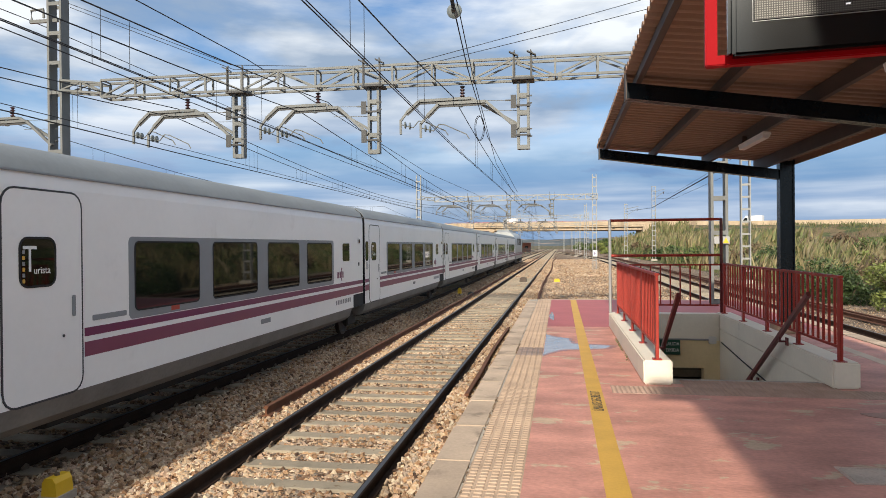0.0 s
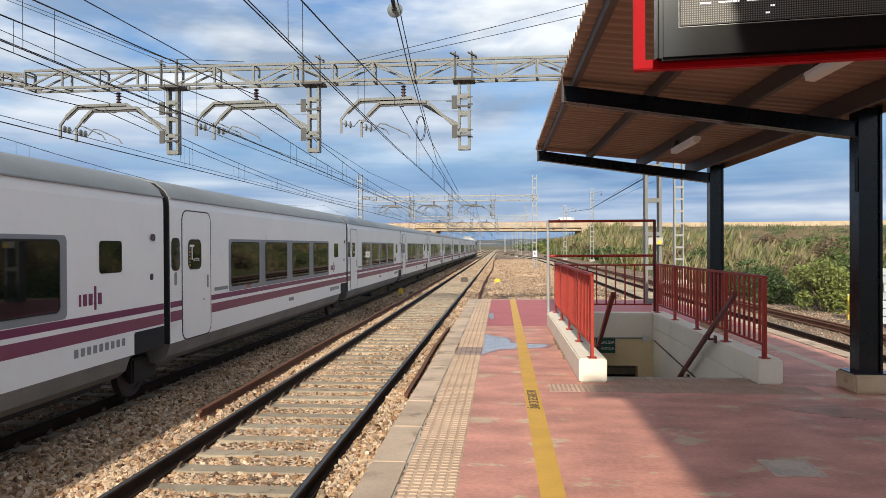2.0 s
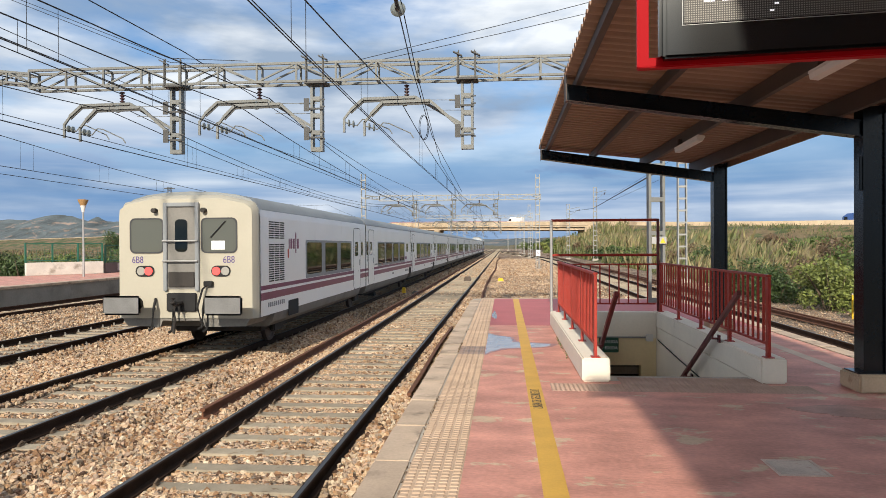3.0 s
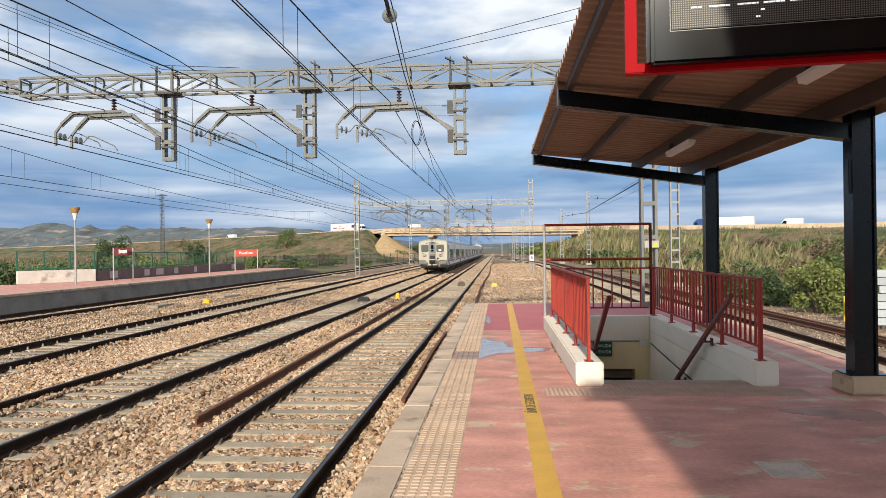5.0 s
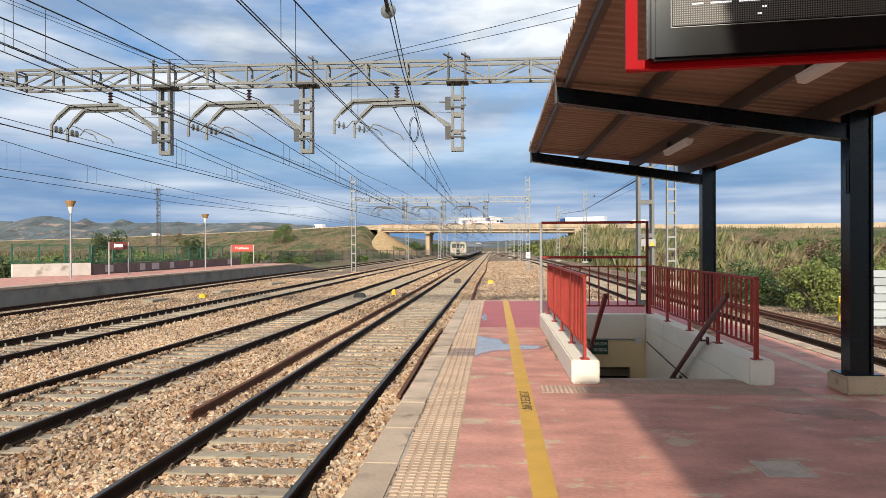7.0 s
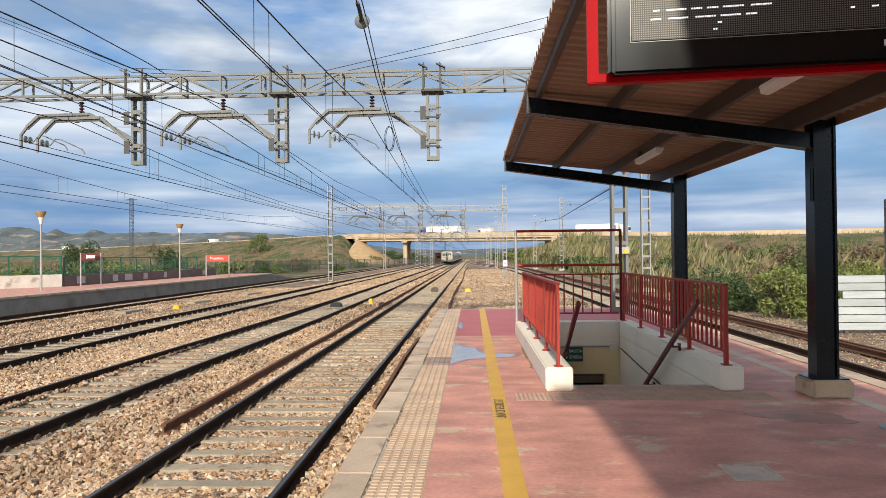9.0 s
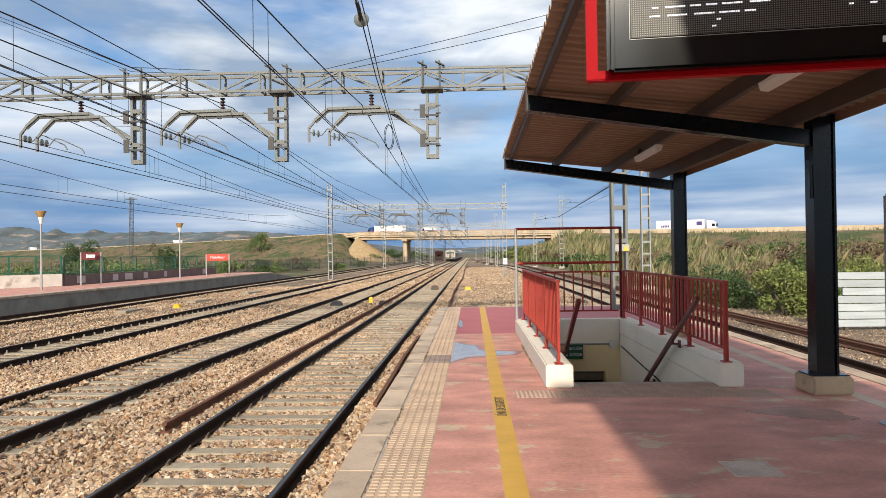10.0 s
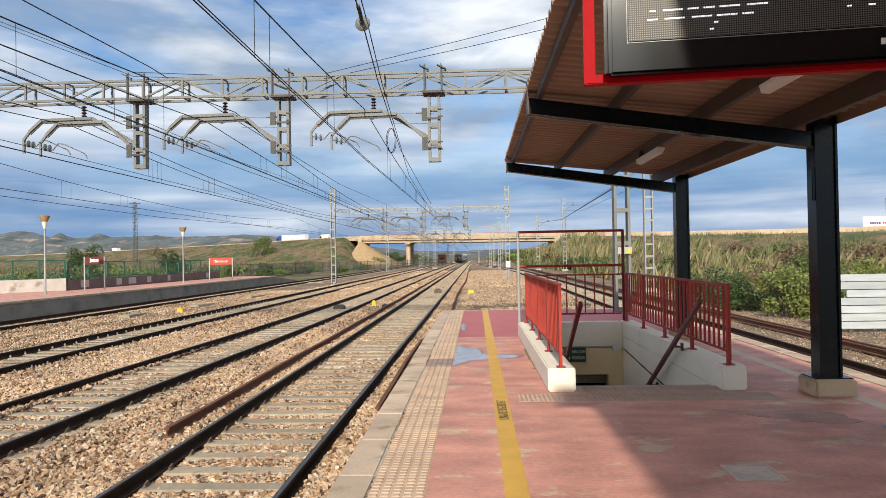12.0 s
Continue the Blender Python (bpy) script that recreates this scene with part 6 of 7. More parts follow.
blades("verge_grass", 11, 6000, (10.9, 13.0), (23, 60), (0.1, 0.38), 0.7, "grass", "short green grass along the foot of the bushes", "grass", 0.02, lambda x, y, r: (x - 10.9) > r.rand(len(x)) * 1.2)
blades("slope_grass", 12, 9000, (14, 120), (70, 203), (0.25, 0.8), 0.5, "reed", "tufts of pale dry grass on the motorway embankment", "grass", 0.05)
blades("slope_grass", 13, 14000, (-210, -36), (110, 330), (0.3, 1.0), 0.5, "scrub", "tufts of brown dry grass on the far embankment", "grass", 0.05)
blades("kerb_weeds", 7, 70, (0.86, 0.895), (9.6, 11.9), (0.01, 0.035), 0.9, "grass", "tiny weeds along the foot of the stair wall", "weeds", 0.012, None, 0.0)
blades("joint_weeds", 8, 420, (-0.672, -0.655), (4.0, 14.0), (0.01, 0.035), 1.0, "scrub", "dry weeds in the joint beside the coping", "weeds", 0.010, lambda x, y, r: np.sin(y * 3.1) + np.sin(y * 1.3) > r.uniform(-0.2, 1.6, len(x)), -0.002)

# ---- trackside things ----
def palisade():
    f = thing("palisade_fence", pose(-33, 96, float(terrain(-30, 100)) - 0.1, 0, 0, 74), "dark wire fence at the foot of the embankment", "fence")
    L = 92
    post = mesh_of("post", Geo().box(-0.06, 0.06, -0.06, 0.06, 0, 1.9), M["mast_dark"])
    for k in range(31):
        share("post", post, f, pose(L * k / 30, 0, 0))
    g = Geo()
    for z in (0.3, 1.0, 1.75):
        g.box(0, L, -0.02, 0.02, z, z + 0.05)
    part("rail", g, M["mast_dark"], f)
    g = Geo()
    for k in range(int(L / 0.3)):
        g.box(k * 0.3 - 0.025, k * 0.3 + 0.025, -0.012, 0.012, 0.1, 1.8)
    tagged(part("picket_infill", g, M["mast_dark"], f), kind="stuff")


palisade()


def trackside_box(x, y, material, label, w=0.28, d=0.4, h=0.2, z=BED):
    b = thing("trackside_box", (x, y, z), label, "track box", "trackside boxes")
    part("body", Geo().prism([(-w / 2, 0), (w / 2, 0), (w / 2 * 0.85, h * 0.75), (w / 2 * 0.5, h), (-w / 2 * 0.5, h), (-w / 2 * 0.85, h * 0.75)], -d / 2, d / 2), M[material], b)
    part("foot", Geo().box(-w * 0.62, w * 0.62, -d * 0.6, d * 0.6, -0.06, 0.015), M["concrete"], b)
    part("lid_bolt", Geo().lathe([(0.025, h), (0.025, h + 0.02)], (0, 0, 0), n=8), M["clip"], b)


trackside_box(-4.93, 6.1, "box_yellow", "bright yellow beacon box on the ballast", 0.17, 0.24, 0.19)
trackside_box(-5.05, 35.0, "box_yellow", "small yellow signal box on a stake beside the track", 0.2, 0.2, 0.3)
trackside_box(-6.45, 33.2, "box_black", "black box with pale edges between the rails", 0.55, 0.5, 0.22)
trackside_box(-14.0, 32.8, "box_yellow", "yellow beacon box on the ballast", 0.32, 0.3, 0.2)
trackside_box(-2.45, 46.5, "box_brown", "dark wooden block between the rails", 0.5, 0.5, 0.32)
trackside_box(-0.25, 46.5, "box_yellow", "yellow beacon box on the gravel beyond the platform", 0.4, 0.4, 0.22)
trackside_box(-4.3, 33.5, "box_black", "small dark cable box beside the spare rail", 0.3, 0.3, 0.2)
for k, (x, y, L, a) in enumerate(((-14.6, 37, 1.6, 80), (-14.3, 45, 2.2, 84), (-16.1, 70, 1.4, 20), (-15.2, 30.5, 1.5, 88))):
    solo("concrete_slab", Geo().box(-0.25, 0.25, -L / 2, L / 2, 0, 0.14, 0.02), M["sleeper"], "pale concrete block lying on the ballast", "concrete block").matrix_basis = pose(x, y, BED - 0.01, 0, 0, a - 90)


def plank_barrier():
    b = thing("board_barrier", (10.75, 21.0, 0), "white painted board barrier beside the side track", "barrier")
    me = mesh_of("board", Geo().box(0, 2.6, -0.02, 0.02, 0, 0.208, 0.006), M["plank"])
    for k in range(7):
        share("board", me, b, pose((0.0 if k not in (4,) else 0.18), 0.03 * (k % 2), -0.74 + k * 0.232, 0, 0, 0))
    for x in (0.25, 1.9):
        part("post", Geo().box(x, x + 0.1, 0.026, 0.12, -0.95, 0.86), M["box_brown"], b)


plank_barrier()


def marker_stake(x, y):
    s = thing("marker_stake", (x, y, BED - 0.25), "thin yellow marker stake beside the side track", "marker stake")
    part("stake", Geo().box(-0.022, 0.022, -0.022, 0.022, 0, 1.02, 0.006), M["box_yellow"], s)
    part("cap", Geo().box(-0.027, 0.027, -0.027, 0.027, 1.022, 1.045, 0.006), M["pale_print"], s)


marker_stake(11.05, 23.31)


def km_plate(x, y):
    p = thing("line_marker", (x, y, -0.9), "small white line-side marker plate on a post", "marker")
    part("post", Geo().tube([(0, 0, 0), (0, 0, 1.9)], 0.03, 8), M["galv"], p)
    part("plate", Geo().box(-0.22, 0.22, -0.04, -0.02, 1.35, 1.95, 0.01), M["pale_print"], p)
    part("print_bar", Geo().box(-0.06, 0.0, -0.046, -0.041, 1.5, 1.8).box(0.04, 0.1, -0.046, -0.041, 1.55, 1.7), M["navy_print"], p)


km_plate(3.3, 69.2)


def pylon(x, y, h):
    p = thing("lattice_tower", (x, y, float(terrain(x, y))), "slim lattice tower behind the far platform", "tower")
    g = Geo()
    lattice(g, (0, 0, 0), (0, 0, h), 0.62, 0.62, 20, 0.07)
    part("frame", g, M["mast_dark"], p)
    part("crossarm", Geo().box(-1.2, 1.2, -0.1, 0.1, h - 0.4, h - 0.2), M["mast_dark"], p)


pylon(-74.2, 150, 15.0)


def far_house(x, y, w, d, h, label):
    b = thing("building", (x, y, -1.0), label, "building", "far buildings")
    part("wall", Geo().box(-w / 2, w / 2, -d / 2, d / 2, 0, h, 0.05), M["white_wall"], b)
    part("roof", Geo().box(-w / 2 - 0.3, w / 2 + 0.3, -d / 2 - 0.3, d / 2 + 0.3, h, h + 0.4, 0.05), M["coping"], b)
    me = mesh_of("window", Geo().box(-0.7, 0.7, -0.06, 0.02, -0.7, 0.7), M["train_glass"])
    for k in range(max(2, int(w / 6))):
        share("window", me, b, pose(-w / 2 + (k + 0.5) * w / max(2, int(w / 6)), -d / 2, h * 0.55))


def red_cabin():
    c = thing("signal_cabin", (-12.6, 268, -0.95), "small rust-red cabin beside the distant tracks", "cabin")
    part("wall", Geo().box(-1.6, 1.6, -1.5, 1.5, 0, 3.4, 0.05), M["bridge_red"], c)
    part("roof", Geo().box(-1.8, 1.8, -1.7, 1.7, 3.4, 3.6, 0.03), M["coping"], c)
    part("window", Geo().box(-0.6, 0.6, -1.55, -1.49, 1.4, 2.3), M["train_glass"], c)


red_cabin()
far_house(-200, 620, 22, 12, 9, "long white farm building in the distance")
far_house(-330, 700, 30, 14, 8, "low white building in the distance")
far_house(-420, 760, 26, 14, 7, "low white building in the distance")

# ---- the train ----
HW = 1.47
SIDE = [(1.28, -0.20), (1.40, -0.10), (HW, 0.10), (HW, 2.18), (1.455, 2.32)]
ROOF = [(1.455, 2.322), (1.40, 2.43), (1.25, 2.55), (0.95, 2.64), (0.5, 2.695), (0.0, 2.71)]


def shell(y0, y1, cut=None):
    """Body walls of a coach between two ends: a closed prism from skirt to cant rail."""
    pts = [(x, z) for x, z in SIDE[2:]] + [(-x, z) for x, z in SIDE[2:][::-1]]
    return Geo().prism(pts, y0, y1)


def skirt(y0, y1):
    pts = [(1.28, -0.20), (1.40, -0.10), (HW - 0.004, 0.098), (-HW + 0.004, 0.098), (-1.40, -0.10), (-1.28, -0.20)]
    return Geo().prism(pts, y0, y1)


def roof_geo(y0, y1):
    pts = ROOF + [(-x, z) for x, z in ROOF[-2::-1]]
    return Geo().prism(pts, y0, y1)


def panel(parent, name, s, y0, y1, z0, z1, r, mat_name, out, label="", thick=0.006):
    """A rounded panel on the coach side s, proud of it by out."""
    x0 = HW + out - thick
    return part(name, Geo().prism(rrect(y0, y1, z0, z1, r), s * x0, s * (HW + out), "x"), M[mat_name], parent, label)


def outline(parent, name, s, y0, y1, z0, z1, r, mat_name, out, w=0.018):
    o, i = rrect(y0, y1, z0, z1, r), rrect(y0 + w, y1 - w, z0 + w, z1 - w, max(r - w, 0.01))
    n = len(o)
    xa, xb = s * (HW - 0.002), s * (HW + out)
    g = Geo()
    g.v = [(x, p[0], p[1]) for x in (xa, xb) for ring in (o, i) for p in ring]
    for k in range(n):
        k2 = (k + 1) % n
        g.f += [(2 * n + k, 2 * n + k2, 3 * n + k2, 3 * n + k), (k, k2, 2 * n + k2, 2 * n + k), (n + k, 3 * n + k, 3 * n + k2, n + k2)]
    return part(name, g, M[mat_name], parent)


def door(parent, s, y0, y1, hinge, text):
    d = panel(parent, "door", s, y0, y1, 0.10, 2.15, 0.16, "train_white", 0.006)
    outline(d, "door_gap", s, y0 - 0.012, y1 + 0.012, 0.088, 2.162, 0.17, "seam", 0.0075, 0.02)
    panel(d, "door_window", s, y0 + 0.22, y1 - 0.40, 1.22, 1.68, 0.10, "train_glass", 0.011)
    outline(d, "window_seal", s, y0 + 0.205, y1 - 0.385, 1.205, 1.695, 0.11, "rubber", 0.0125, 0.022)
    panel(d, "door_handle", s, y1 - 0.16, y1 - 0.11, 0.88, 1.10, 0.02, "frame_grey", 0.016)
    panel(d, "door_lock", s, y1 - 0.30, y1 - 0.27, 0.68, 0.71, 0.014, "seam", 0.012)
    if text and s > 0:
        writing("lettering", "T", 0.36, M["pale_print"], d, pose(HW + 0.0125, y0 + 0.34, 1.47, 90, 0, 90), 0.0008, 0.85)
        writing("lettering", "urista", 0.10, M["pale_print"], d, pose(HW + 0.0125, y0 + 0.50, 1.37, 90, 0, 90), 0.0008)
        for k in range(6):
            panel(d, "pictogram", s, y0 + 0.245, y0 + 0.278, 1.255 + k * 0.055, 1.292 + k * 0.055, 0.006, "grey_print" if k % 2 else "yellow", 0.0122)


def stripes(parent, y0, y1):
    for s in (-1, 1):
        part("stripe", Geo().box(min(s * (HW - 0.002), s * (HW + 0.003)), max(s * (HW - 0.002), s * (HW + 0.003)), y0, y1, 0.645, 0.735), M["purple"], parent, "deep purple stripe")
        part("stripe", Geo().box(min(s * (HW - 0.002), s * (HW + 0.003)), max(s * (HW - 0.002), s * (HW + 0.003)), y0, y1, 0.43, 0.585), M["plum"], parent, "broad plum stripe")


def wheelset(parent, y):
    w = part("axle", Geo().tube([(-1.0, y, RAIL + 0.4), (1.0, y, RAIL + 0.4)], 0.08, 10), M["under"], parent)
    for s in (-1, 1):
        part("wheel", Geo().lathe([(0.05, s * 0.78), (0.38, s * 0.79), (0.40, s * 0.80), (0.40, s * 0.90), (0.33, s * 0.91), (0.30, s * 0.88), (0.12, s * 0.88), (0.10, s * 0.96), (0.02, s * 0.96)], (0, y, RAIL + 0.4), "x", 24), M["wheel_steel"], w, "", True)
        part("axle_guard", Geo().box(min(s * 1.0, s * 1.12), max(s * 1.0, s * 1.12), y - 0.35, y + 0.35, RAIL + 0.25, RAIL + 0.62, 0.03).tube([(s * 1.15, y - 0.4, RAIL + 0.8), (s * 1.2, y + 0.4, RAIL + 0.72)], 0.05, 8), M["under"], w)


def gear(parent, y0, y1):
    part("underframe", Geo().box(-1.0, 1.0, y0 + 1.6, y1 - 0.9, -0.36, -0.19, 0.03).box(-0.8, 0.8, y0 + 3.4, y1 - 3.4, -0.46, -0.35, 0.03), M["under"], parent)


PITCH = 12.36


def logo(parent, y, z, k, s=1):
    """A plain wordless mark: five rounded purple bars of a lower-case word's size."""
    for i, (a, w, lo, hi) in enumerate(((0, 0.05, 0, 0.16), (0.09, 0.09, 0, 0.16), (0.22, 0.09, 0, 0.16), (0.35, 0.05, -0.07, 0.26), (0.44, 0.09, 0, 0.16))):
        panel(parent, "logo_bar", s, y + a * k, y + (a + w) * k, z + lo * k, z + hi * k, 0.015 * k, "purple", 0.0035)


def coach():
    """One saloon coach: rear end at y = 0, front end at PITCH."""
    c = new("coach")
    c.empty_display_size = 0.1
    a, b = 0.10, PITCH - 0.10
    part("body", shell(a, b), M["train_white"], c, "white coach body")
    part("skirt", skirt(a, b - 0.95), M["train_skirt"], c)
    part("roof", roof_geo(a, b), M["train_roof"], c, "grey rounded roof", True)
    part("gangway_bellows", Geo().prism([(x * 0.93, z) for x, z in SIDE[2:]] + [(1.1, 2.53), (-1.1, 2.53)] + [(-x * 0.93, z) for x, z in SIDE[2:][::-1]], -0.102, 0.102), M["rubber"], c, "black rubber bellows")
    for s in (-1, 1):
        # flat black panel paints the dark of the open wheel arch
        panel(c, "wheel_cut", s, PITCH - 0.95, PITCH - 0.102, 0.099, 0.40, 0.03, "rubber", 0.004)
        part("gutter", Geo().box(min(s * (HW - 0.02), s * (HW + 0.008)), max(s * (HW - 0.02), s * (HW + 0.008)), a, b, 2.305, 2.325), M["frame_grey"], c)
        door(c, s, 0.50, 1.58, 1, True)
        panel(c, "small_window", s, 0.16, 0.40, 1.22, 1.70, 0.08, "train_glass", 0.006)
        outline(c, "window_seal", s, 0.145, 0.415, 1.205, 1.715, 0.09, "rubber", 0.0075, 0.02)
        panel(c, "call_panel", s, 0.24, 0.32, 0.98, 1.18, 0.02, "frame_grey", 0.006)
        panel(c, "window_band", s, 2.40, 9.92, 0.745, 1.715, 0.07, "frame_grey", 0.003, "grey window surround")
        for y0, y1 in ((2.52, 4.02), (4.42, 5.92), (6.36, 7.82), (8.26, 9.78)):
            w = panel(c, "window", s, y0, y1, 0.84, 1.655, 0.07, "train_glass", 0.007, "dark coach window")
            outline(w, "window_seal", s, y0 - 0.01, y1 + 0.01, 0.83, 1.665, 0.08, "rubber", 0.0085, 0.02)
        panel(c, "small_window", s, 10.58, 11.10, 1.24, 1.655, 0.05, "train_glass", 0.006)
        panel(c, "red_notice", s, 3.3, 3.5, 0.66 + 0.11, 0.73 + 0.11, 0.005, "red_plate", 0.0045)
        panel(c, "marker_lamp", s, 11.85, 11.98, 1.66, 1.76, 0.045, "insulator", 0.02)
        panel(c, "socket", s, 11.85, 11.94, 1.10, 1.19, 0.03, "seam", 0.005)
        panel(c, "plate_groove", s, 1.75, 2.35, 0.80, 0.86, 0.01, "frame_grey", 0.0035)
        for k in range(9):
            panel(c, "number_bar", s, 10.05 + k * 0.13, 10.13 + k * 0.13, 0.26, 0.36, 0.01, "grey_print", 0.003)
        panel(c, "number_bar", s, 6.05, 6.45, 0.28, 0.36, 0.01, "grey_print", 0.003)
        logo(c, 10.15, 0.86, 0.9, s)
    full = [(x * 0.998, z) for x, z in SIDE[2:]] + [(1.38, 2.43), (1.24, 2.54), (0.9, 2.63), (-0.9, 2.63), (-1.24, 2.54), (-1.38, 2.43)] + [(-x * 0.998, z) for x, z in SIDE[2:][::-1]]
    part("end_seal", Geo().prism(full, 0.06, 0.098), M["rubber"], c, "black rubber end seal")
    stripes(c, 0.105, 0.48)
    stripes(c, 1.62, PITCH - 0.11)
    wheelset(c, PITCH)
    gear(c, 0, PITCH)
    return c


END = 11.3


def end_coach():
    """The last vehicle, whose flat cream end faces back."""
    c = new("end_coach")
    c.empty_display_size = 0.1
    b = END - 0.05
    part("body", shell(0.25, b), M["train_white"], c, "white coach body")
    g = Geo()
    ring0 = [(x * 0.955, z) for x, z in SIDE[2:]] + [(1.26, 2.43), (0.7, 2.54), (-0.7, 2.54), (-1.26, 2.43)] + [(-x * 0.955, z) for x, z in SIDE[2:][::-1]]
    ring1 = [(x, z) for x, z in SIDE[2:]] + [(1.36, 2.48), (0.7, 2.62), (-0.7, 2.62), (-1.36, 2.48)] + [(-x, z) for x, z in SIDE[2:][::-1]]
    n = len(ring0)
    g.v = [(p[0], 0.0, p[1]) for p in ring0] + [(p[0], 0.16, p[1]) for p in ring1] + [(p[0], 0.3, p[1]) for p in ring1]
    for q in range(2):
        g.f += [(q * n + k, q * n + (k + 1) % n, (q + 1) * n + (k + 1) % n, (q + 1) * n + k) for k in range(n)]
    g.f += [tuple(range(n)), tuple(range(3 * n - 1, 2 * n - 1, -1))]
    e = part("end_wall", g, M["train_cream"], c, "cream end wall with gangway door", True)
    part("skirt", skirt(1.2, b - 0.9), M["train_skirt"], c)
    part("roof", roof_geo(0.28, b), M["train_roof"], c, "grey rounded roof", True)
    # end wall details
    for x0, x1 in ((-1.14, -0.48), (0.37, 1.07)):
        part("end_window", Geo().prism(rrect(x0, x1, 1.46, 2.12, 0.09), -0.012, 0.01), M["cab_glass"], e, "grey end window")
        o, i = rrect(x0 - 0.03, x1 + 0.03, 1.43, 2.15, 0.11), rrect(x0, x1, 1.46, 2.12, 0.09)
        gg = Geo()
        m = len(o)
        gg.v = [(p[0], y, p[1]) for y in (-0.018, 0.005) for ring in (o, i) for p in ring]
        for k in range(m):
            k2 = (k + 1) % m
            gg.f += [(k, k2, m + k2, m + k), (k, 2 * m + k, 2 * m + k2, k2), (m + k, m + k2, 3 * m + k2, 3 * m + k)]
        part("window_seal", gg, M["seam"], e)
    part("wiper", Geo().tube([(0.55, -0.03, 1.75), (0.86, -0.03, 2.08)], 0.012, 6), M["rubber"], e)
    part("paper_notice", Geo().box(0.56, 0.84, -0.016, -0.011, 1.5, 1.68), M["pale_print"], e)
    part("gangway_recess", Geo().box(-0.40, 0.27, -0.02, 0.004, 0.70, 2.42), M["train_skirt"], e, "dark grey gangway door")
    part("gangway_frame", Geo().box(-0.44, -0.36, -0.07, 0.0, 0.66, 2.46, 0.01).box(0.23, 0.31, -0.07, 0.0, 0.66, 2.46, 0.01).box(-0.36, 0.23, -0.07, 0.0, 2.38, 2.46, 0.01), M["frame_grey"], e)
    part("gangway_window", Geo().prism(rrect(-0.20, 0.06, 1.46, 2.12, 0.08), -0.03, -0.018), M["train_glass"], e)
    for z in (1.68, 1.27):
        part("cross_bar", Geo().tube([(-0.44, -0.10, z), (0.30, -0.10, z)], 0.018, 8), M["galv"], e)
    part("folded_plate", Geo().box(-0.34, 0.21, -0.05, -0.018, 0.74, 1.05, 0.01), M["under"], e)
    for x, nm in ((-1.01, "6B8"), (0.92, "6B8")):
        writing("lettering", nm, 0.20, M["navy_print"], e, pose(x, -0.004, 1.29, 90, 0, 0), 0.001, 0.8)
    for x in (-0.85, 0.755):
        part("lamp_housing", Geo().prism(rrect(x - 0.20, x + 0.20, 0.955, 1.175, 0.105), -0.02, 0.004), M["rubber"], e, "oval black lamp housing")
    for x, mt in ((-0.93, "grey_lens"), (-0.77, "red_lens"), (0.66, "red_lens"), (0.85, "grey_lens")):
        part("tail_lamp", Geo().lathe([(0.085, -0.03), (0.085, 0.0), (0.05, 0.0)], (x, 0, 1.065), "y", 20), M[mt], e, "round tail lamp")
    for x in (-0.57, 0.43):
        part("hatch", Geo().box(x - 0.09, x + 0.09, -0.005, 0.0, 1.03, 1.26, 0.001), M["train_cream"], e)
    for x in (-1.03, 1.03):
        bf = part("buffer", Geo().box(x - 0.39, x + 0.39, -0.62, -0.55, 0.22, 0.60, 0.05), M["buffer"], c, "square dusty grey buffer")
        part("buffer_stem", Geo().tube([(x, -0.56, 0.40), (x, 0.2, 0.40)], 0.13, 14), M["under"], bf, "", True)
    part("buffer_beam", Geo().box(-1.38, 1.38, 0.02, 0.3, 0.20, 0.62, 0.03), M["train_cream"], c)
    part("coupling_box", Geo().box(-0.38, 0.25, -0.06, 0.02, 0.24, 0.62, 0.02), M["rubber"], c)
    part("draw_hook", Geo().tube([(-0.06, -0.05, 0.42), (-0.06, -0.35, 0.40), (-0.06, -0.45, 0.46), (-0.06, -0.42, 0.54)], 0.045, 8).tube([(-0.06, -0.36, 0.38), (-0.04, -0.38, 0.1), (-0.08, -0.36, -0.16)], 0.03, 8), M["under"], c)
    for x, z1 in ((-0.62, -0.08), (-0.2, -0.12), (0.42, -0.05), (0.52, -0.1)):
        part("brake_hose", Geo().tube([(x, -0.03, 0.5), (x + 0.04, -0.2, 0.3), (x + 0.02, -0.22, z1), (x - 0.08, -0.14, z1 - 0.05)], 0.028, 8), M["rubber"], c)
    part("jumper_cable", Geo().tube([(0.48, -0.02, 0.80), (0.42, -0.14, 0.70), (0.34, -0.2, 0.35), (0.40, -0.16, 0.05)], 0.022, 8).box(0.42, 0.60, -0.10, 0.0, 0.76, 0.86, 0.01), M["rubber"], c)
    for x in (-0.62, 0.42):
        part("end_lamp", Geo().tube([(x, 0, 2.30), (x, -0.12, 2.30)], 0.05, 10), M["under"], e)
    part("end_skirt", Geo().prism([(-1.36, 0.22), (-1.36, 0.10), (-1.25, -0.06), (-0.55, -0.08), (-0.50, 0.05), (0.35, 0.05), (0.40, -0.08), (1.25, -0.06), (1.36, 0.10), (1.36, 0.22)], 0.03, 1.3), M["train_skirt"], c)
    for s in (-1, 1):
        door(c, s, 9.25, 10.3, 1, True)
        panel(c, "small_window", s, 10.5, 10.75, 1.22, 1.70, 0.08, "train_glass", 0.006)
        panel(c, "window_band", s, 3.6, 8.95, 0.745, 1.715, 0.07, "frame_grey", 0.003, "grey window surround")
        for y0, y1 in ((3.72, 5.15), (5.55, 6.95), (7.4, 8.8)):
            panel(c, "window", s, y0, y1, 0.84, 1.655, 0.07, "train_glass", 0.007, "dark coach window")
        panel(c, "grille_panel", s, 0.74, 1.92, 0.76, 2.16, 0.02, "train_white", 0.004)
